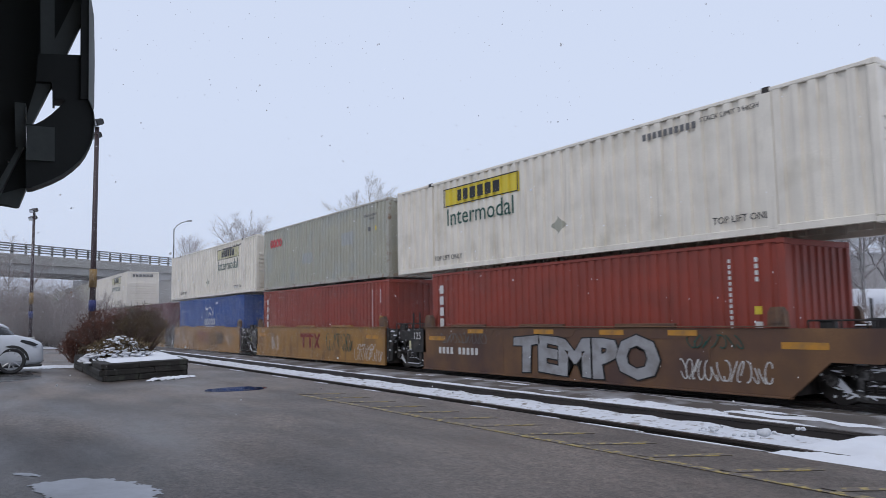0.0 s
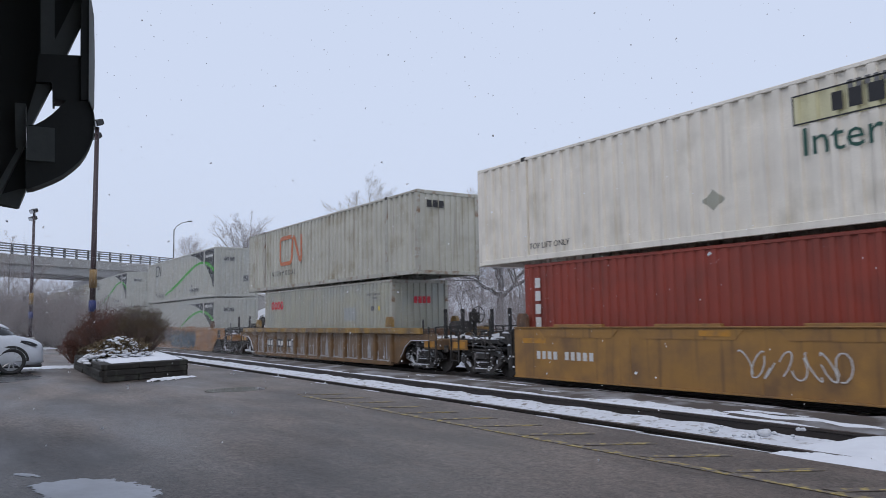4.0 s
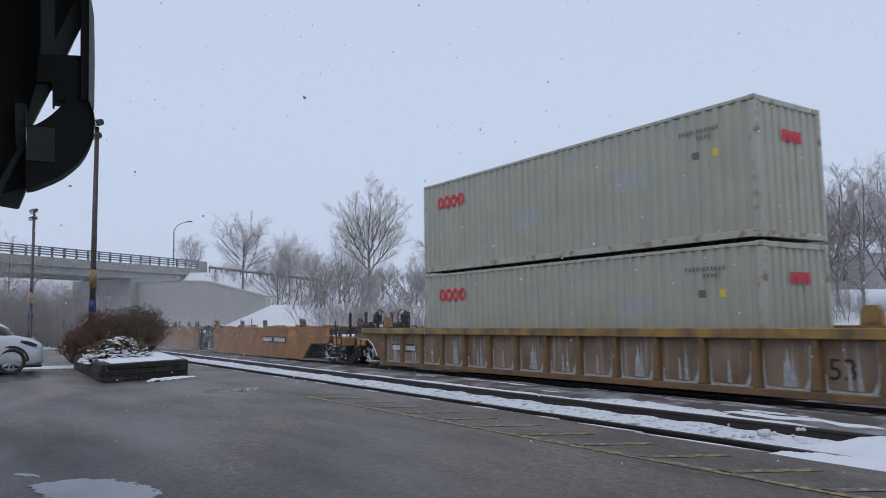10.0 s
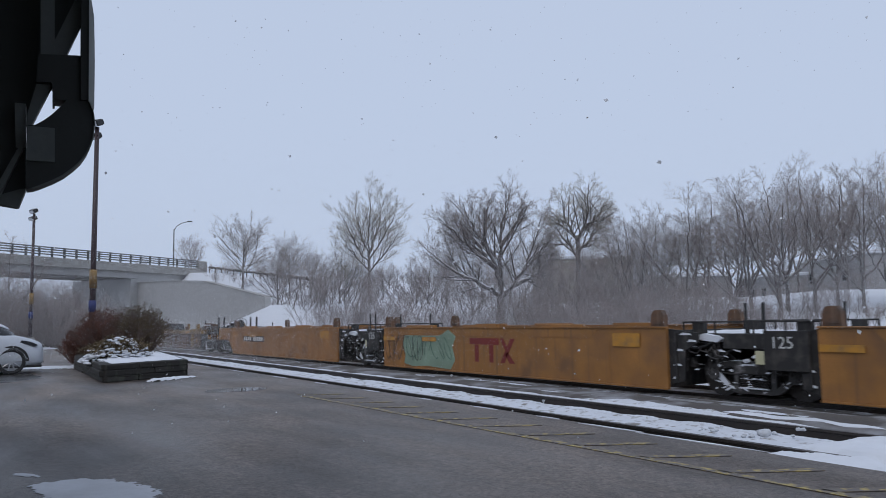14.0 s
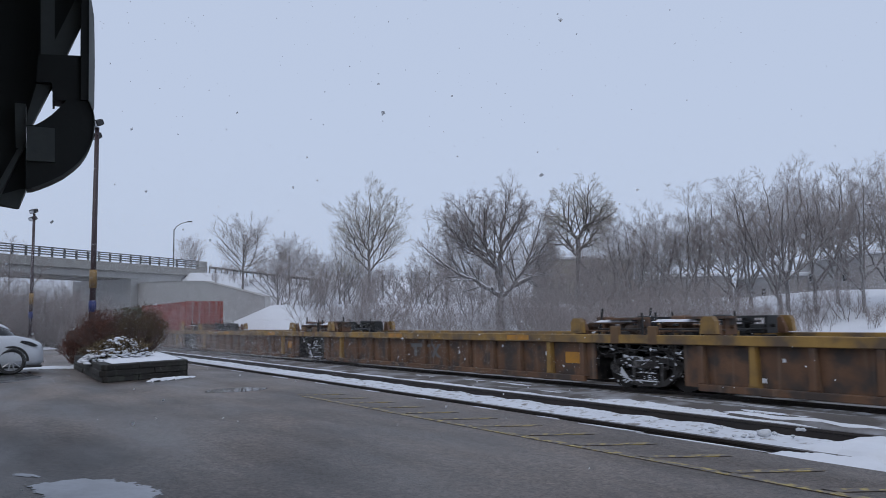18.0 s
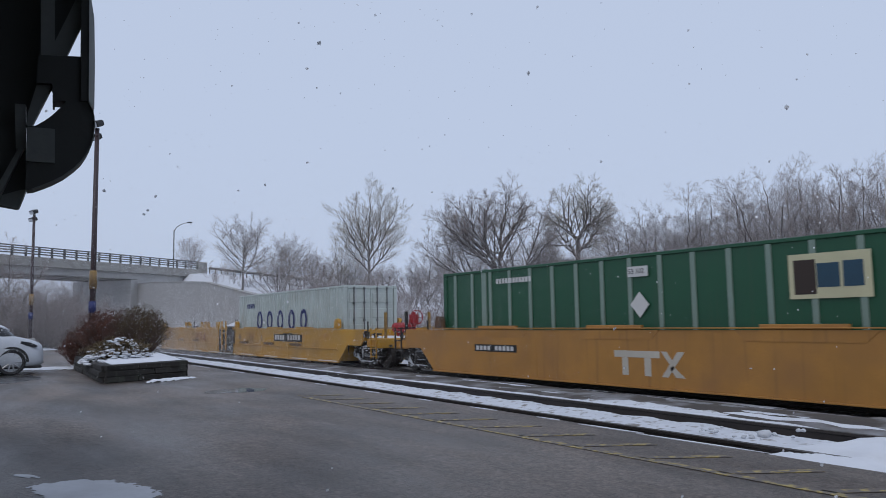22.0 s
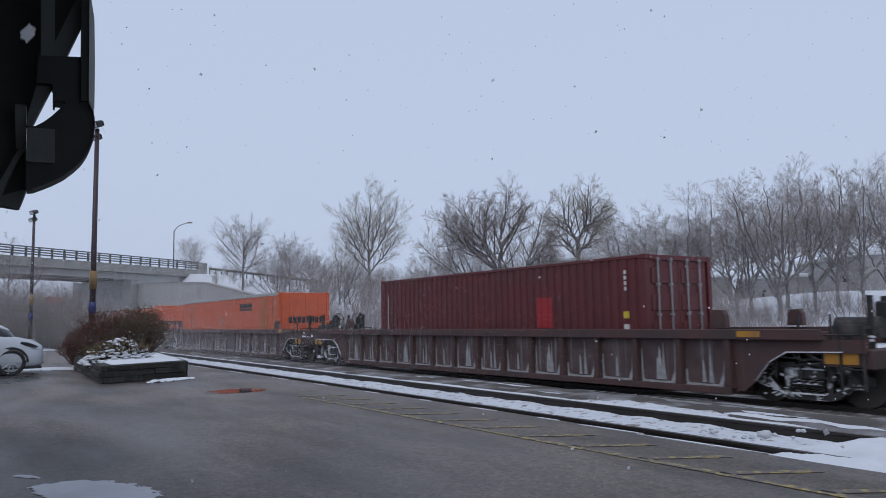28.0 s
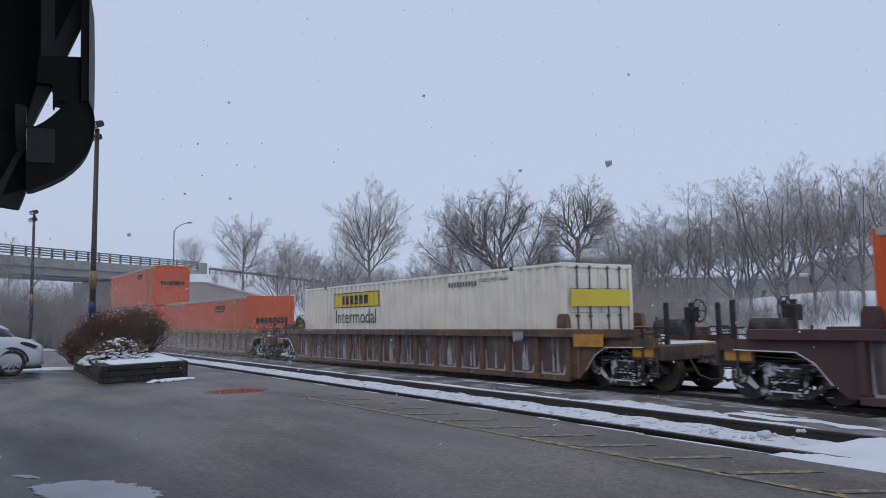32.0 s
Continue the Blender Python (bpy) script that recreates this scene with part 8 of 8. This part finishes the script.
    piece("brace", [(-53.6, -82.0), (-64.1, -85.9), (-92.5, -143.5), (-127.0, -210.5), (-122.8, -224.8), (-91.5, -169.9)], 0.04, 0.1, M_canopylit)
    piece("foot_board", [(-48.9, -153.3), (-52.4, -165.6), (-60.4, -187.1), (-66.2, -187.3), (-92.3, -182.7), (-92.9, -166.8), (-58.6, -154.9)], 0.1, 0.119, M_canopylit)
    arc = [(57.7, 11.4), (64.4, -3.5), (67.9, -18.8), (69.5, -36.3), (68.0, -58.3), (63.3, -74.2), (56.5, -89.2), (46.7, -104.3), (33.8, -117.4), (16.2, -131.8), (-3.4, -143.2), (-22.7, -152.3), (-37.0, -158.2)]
    # thin paler strip: the lit edge of the curve, painted on
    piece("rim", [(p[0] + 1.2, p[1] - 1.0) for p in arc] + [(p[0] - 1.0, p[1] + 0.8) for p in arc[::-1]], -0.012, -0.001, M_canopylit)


build_eave()


def build_unseen_station():
    """Unseen wall and roof added behind and above the viewer to shade the bracket."""
    slab("station_wall", [(-14, -2.3), (8, -2.3), (8, -2.6), (-14, -2.6)], -0.1, 3.5, M_brickfar, "brown brick wall, unseen, added to block sky light", "wall")
    slab("station_roof", [(-14, -2.7), (8, -2.7), (8, 1.2), (-3.2, 1.2), (-4.6, 0.1), (-14, -1.2)], 3.4, 3.6, M_canopy, "dark roof slab, unseen, added to shade the eave bracket", "roof")


build_unseen_station()


# ---- parked car ----
def build_car():
    root = thing("parked_car", -23.88, 0.20, 0, "pearl white parked car with snow on its roof", "car", turn=90)
    # along local x: nose forward (+x), wheels at x = 1.45 and -1.45
    W = 0.93

    def loft(stations, material, name, parent=root, label=""):
        """A body through cross-sections of (x, half width low, half width high, z low, z high)."""
        bm = bmesh.new()
        rings = []
        for x, w0, w1, z0, z1 in stations:
            ring = []
            for y, z in ((-w0 * 0.9, z0), (-w0, z0 + 0.12 * (z1 - z0)), (-w0, z0 + 0.55 * (z1 - z0)), (-w1, z1 - 0.06 * (z1 - z0)), (-w1 * 0.7, z1),
                         (w1 * 0.7, z1), (w1, z1 - 0.06 * (z1 - z0)), (w0, z0 + 0.55 * (z1 - z0)), (w0, z0 + 0.12 * (z1 - z0)), (w0 * 0.9, z0)):
                ring.append(bm.verts.new((x, y, z)))
            rings.append(ring)
        for a, b in zip(rings, rings[1:]):
            for i in range(10):
                bm.faces.new((a[i], a[(i + 1) % 10], b[(i + 1) % 10], b[i]))
        bm.faces.new(rings[0][::-1])
        bm.faces.new(rings[-1])
        ob = part(name, bm, material, parent, label, True)
        sub = ob.modifiers.new("round", "SUBSURF")
        sub.levels = sub.render_levels = 2
        return ob
    loft([(-2.35, 0.6, 0.5, 0.35, 1.0), (-2.25, 0.86, 0.76, 0.22, 1.16), (-1.5, 0.96, 0.84, 0.16, 1.2), (0, 0.96, 0.86, 0.14, 1.16), (0.9, 0.96, 0.86, 0.14, 1.16), (1.5, 0.96, 0.84, 0.14, 1.08),
          (2.0, 0.94, 0.78, 0.16, 0.96), (2.30, 0.82, 0.6, 0.2, 0.84), (2.38, 0.6, 0.45, 0.28, 0.72)], M_carpaint, "body")
    loft([(-2.0, 0.6, 0.5, 0.9, 1.1), (-1.6, 0.76, 0.62, 0.9, 1.42), (-0.6, 0.82, 0.62, 0.9, 1.74), (0.2, 0.82, 0.62, 0.9, 1.72), (1.05, 0.80, 0.6, 0.9, 1.46), (1.75, 0.76, 0.58, 0.9, 1.06)], M_glassdark, "greenhouse", label="dark glass cabin")
    loft([(-1.5, 0.55, 0.45, 1.38, 1.46), (-0.6, 0.62, 0.5, 1.63, 1.72), (0.2, 0.62, 0.5, 1.62, 1.71), (1.0, 0.6, 0.5, 1.40, 1.52), (1.6, 0.6, 0.5, 1.12, 1.22)], M_snow, "roof_snow", label="snow lying on the roof")
    for sx in (1.57, -1.40):
        for sy in (-1, 1):
            w = put("wheel", mesh_of("wheel", (1,), lambda bm: tyre_mesh(bm)), M_tyre, root, (sx, sy * 0.84, 0.345), 0 if sy < 0 else math.pi, label="black tyre on a spoked rim")
            put("rim", mesh_of("rim", (1,), rim_mesh), M_alloy, w)
            put("wheel_arch", mesh_of("wheel_arch", (1,), arch_mesh), M_plastic, root, (sx, sy * 0.905, 0.345))
    for sy in (-1, 1):
        bm = bmesh.new()
        prism(bm, [(1.75, 0.70), (2.12, 0.60), (2.2, 0.64), (2.0, 0.74), (1.8, 0.78)], -0.05, 0.05)
        ob = part("headlight", bm, M_glassdark, root, "dark narrow headlight")
        ob.location = (0, sy * 0.79, 0.12)
        bm = bmesh.new()
        bevel_box(bm, 0.65, 0.85, -0.1, 0.1, 0.98, 1.13, 0.04)
        ob = part("mirror", bm, M_carpaint, root)
        ob.location = (0, sy * 0.98, 0)
        bm = bmesh.new()
        bevel_box(bm, -1.0, 1.0, -0.02, 0.02, 0.2, 0.27, 0.01)
        ob = part("sill", bm, M_plastic, root)
        ob.location = (0, sy * 0.92, 0)
    bm = bmesh.new()
    prism(bm, [(1.95, 0.22), (2.38, 0.30), (2.30, 0.40), (1.95, 0.34)], -0.6, 0.6)
    part("lower_grille", bm, M_plastic, root)
    bm = bmesh.new()
    bevel_box(bm, 1.35, 2.30, -0.88, 0.88, 0.17, 0.24, 0.02)
    part("front_lip", bm, M_plastic, root)


def tyre_mesh(bm):
    n = 28
    prof = [(-0.10, 0.25), (-0.115, 0.31), (-0.09, 0.34), (0.09, 0.34), (0.115, 0.31), (0.10, 0.25)]
    rings = [[bm.verts.new((r * math.cos(2 * math.pi * i / n), y, r * math.sin(2 * math.pi * i / n))) for y, r in prof] for i in range(n)]
    for i in range(n):
        a, b = rings[i], rings[(i + 1) % n]
        for j in range(len(prof)):
            bm.faces.new((a[j], b[j], b[(j + 1) % len(prof)], a[(j + 1) % len(prof)]))


def rim_mesh(bm):
    tube(bm, (0, -0.09, 0), (0, -0.06, 0), 0.06, n=12)
    tube(bm, (0, -0.02, 0), (0, 0.0, 0), 0.25, n=24)
    for k in range(10):
        a = 2 * math.pi * k / 10
        tube(bm, (0.05 * math.cos(a), -0.08, 0.05 * math.sin(a)), (0.25 * math.cos(a), -0.095, 0.25 * math.sin(a)), 0.022, 0.018, 6)


def arch_mesh(bm):
    n = 16
    a = [(0.415 * math.cos(math.pi * i / n), 0.415 * math.sin(math.pi * i / n)) for i in range(n + 1)]
    b = [(0.345 * math.cos(math.pi * i / n), 0.345 * math.sin(math.pi * i / n)) for i in range(n + 1)]
    prism(bm, a + b[::-1], -0.02, 0.02)


build_car()

# ---- falling snow: flakes spread through tall columns of air that sink past the viewer ----
FALLING = []


def build_snowfall():
    rnd = random.Random(12)
    a0 = radians(-55.57)
    for k, (drop, drift, n, near, far) in enumerate(((1.35, 0.18, 900, 2.6, 7), (1.1, 0.30, 2200, 3, 18), (0.95, 0.12, 4200, 8, 30))):
        bm = bmesh.new()
        for i in range(n):
            d = math.sqrt(rnd.uniform(near * near, far * far))
            a = a0 + rnd.uniform(-0.72, 0.72)
            p = Vector((d * math.sin(a) - drift * 32 * rnd.random(), d * math.cos(a), rnd.uniform(0.3, 0.62 * far + drop * 32)))
            s = rnd.uniform(0.005, 0.013) * (1 + 0.025 * d)
            for q in range(2):
                b = Vector((rnd.gauss(0, 1), rnd.gauss(0, 1), rnd.gauss(0, 1))).normalized()
                c = b.orthogonal().normalized()
                bm.faces.new([bm.verts.new(p + s * rnd.uniform(0.6, 1.2) * v) for v in (b, c, -b, -c)])
        ob = put("snowfall", finish("snowfall", bm), M_flake)
        tagged(ob, "loose white snowflakes drifting down through the air", "snowfall", kind="stuff")
        FALLING.append((ob, drop, drift))


def flake_mesh(p, s, rng):
    """One small square flake at each point, turned at random."""
    n = len(p)
    b = rng.normal(size=(n, 3))
    b /= np.linalg.norm(b, axis=1, keepdims=True)
    c = np.cross(b, rng.normal(size=(n, 3)))
    c /= np.linalg.norm(c, axis=1, keepdims=True)
    verts = np.stack((p + b * s, p + c * s, p - b * s, p - c * s), axis=1).reshape(-1)
    me = bpy.data.meshes.new("snowfall")
    me.vertices.add(4 * n)
    me.vertices.foreach_set("co", verts)
    me.loops.add(4 * n)
    me.loops.foreach_set("vertex_index", np.arange(4 * n))
    me.polygons.add(n)
    me.polygons.foreach_set("loop_start", np.arange(0, 4 * n, 4))
    me.update()
    return me


def build_far_snowfall():
    """The thick of the snowfall further off, which veils the bank, the bridge and the far cars."""
    rng = np.random.default_rng(5)
    n = 640000
    d = np.sqrt(rng.uniform(19.0 ** 2, 47.0 ** 2, n))
    a = radians(-55.57) + rng.uniform(-0.62, 0.62, n)
    z = 1.27 + d * (rng.uniform(-0.03, 0.26, n) * rng.uniform(0.3, 1.0, n))
    p = np.stack((d * np.sin(a), d * np.cos(a), z), axis=1)
    ob = put("snowfall", flake_mesh(p, (d * rng.uniform(0.00012, 0.00021, n))[:, None], rng), M_flake)
    tagged(ob, "thick veil of distant snowflakes in the air", "snowfall", kind="stuff")
    FALLING.append((ob, 0.06, 0.08))
    # powder whirled up behind the passing train
    n = 260000
    x = rng.uniform(-74, -14, n)
    z = -0.4 + rng.exponential(1.15, n) * (0.75 + 0.35 * np.sin(x * 0.35) + 0.2 * np.sin(x * 0.9 + 1))
    p = np.stack((x, 16.6 + 9 * rng.random(n) ** 1.5, z), axis=1)
    far = np.linalg.norm(p, axis=1)
    ob = put("blown_snow", flake_mesh(p, (far * rng.uniform(0.00011, 0.00021, n))[:, None], rng), M_flake)
    tagged(ob, "powder snow whirled up along the tracks by the train", "snowfall", kind="stuff")
    FALLING.append((ob, 0.0, 0.10))
    n = 110000
    x = -24 - 50 * rng.random(n) ** 0.7
    p = np.stack((x, 10.4 + 2.4 * rng.random(n), -0.35 + rng.exponential(1.5, n)), axis=1)
    far = np.linalg.norm(p, axis=1)
    ob = put("blown_snow", flake_mesh(p, (far * rng.uniform(0.00011, 0.00021, n))[:, None], rng), M_flake)
    tagged(ob, "powder snow drifting in front of the far cars", "snowfall", kind="stuff")
    FALLING.append((ob, 0.0, 0.10))


build_snowfall()
build_far_snowfall()


def motions():
    """Everything that moves: the train along its track, its wheels, the falling snow."""
    times = [0, 1, 2, 3, 4, 5, 6, 8, 10, 12, 14, 16, 18, 20, 22, 24, 26, 28, 30, 32]
    for ob, u, z in ROLLING:
        walk(ob, [(t, pose(u + run(t), TRACK_Y, z)) for t in times])
    rows = []
    for i in range(32 * FPS + 1):
        t = i / FPS
        rows.append((t, Matrix.Rotation(run(t) / R_WHEEL, 4, "Y")))
    walk(WHEELS[0], rows)
    turning = WHEELS[0].animation_data
    for w in WHEELS[1:]:
        w.rotation_mode = "QUATERNION"
        keys = w.animation_data_create()
        keys.action = turning.action
        keys.action_slot = turning.action_slot
    for ob, drop, drift in FALLING:
        walk(ob, [(0, pose(0, 0, 0)), (32, pose(drift * 32, 0, -drop * 32))])


motions()
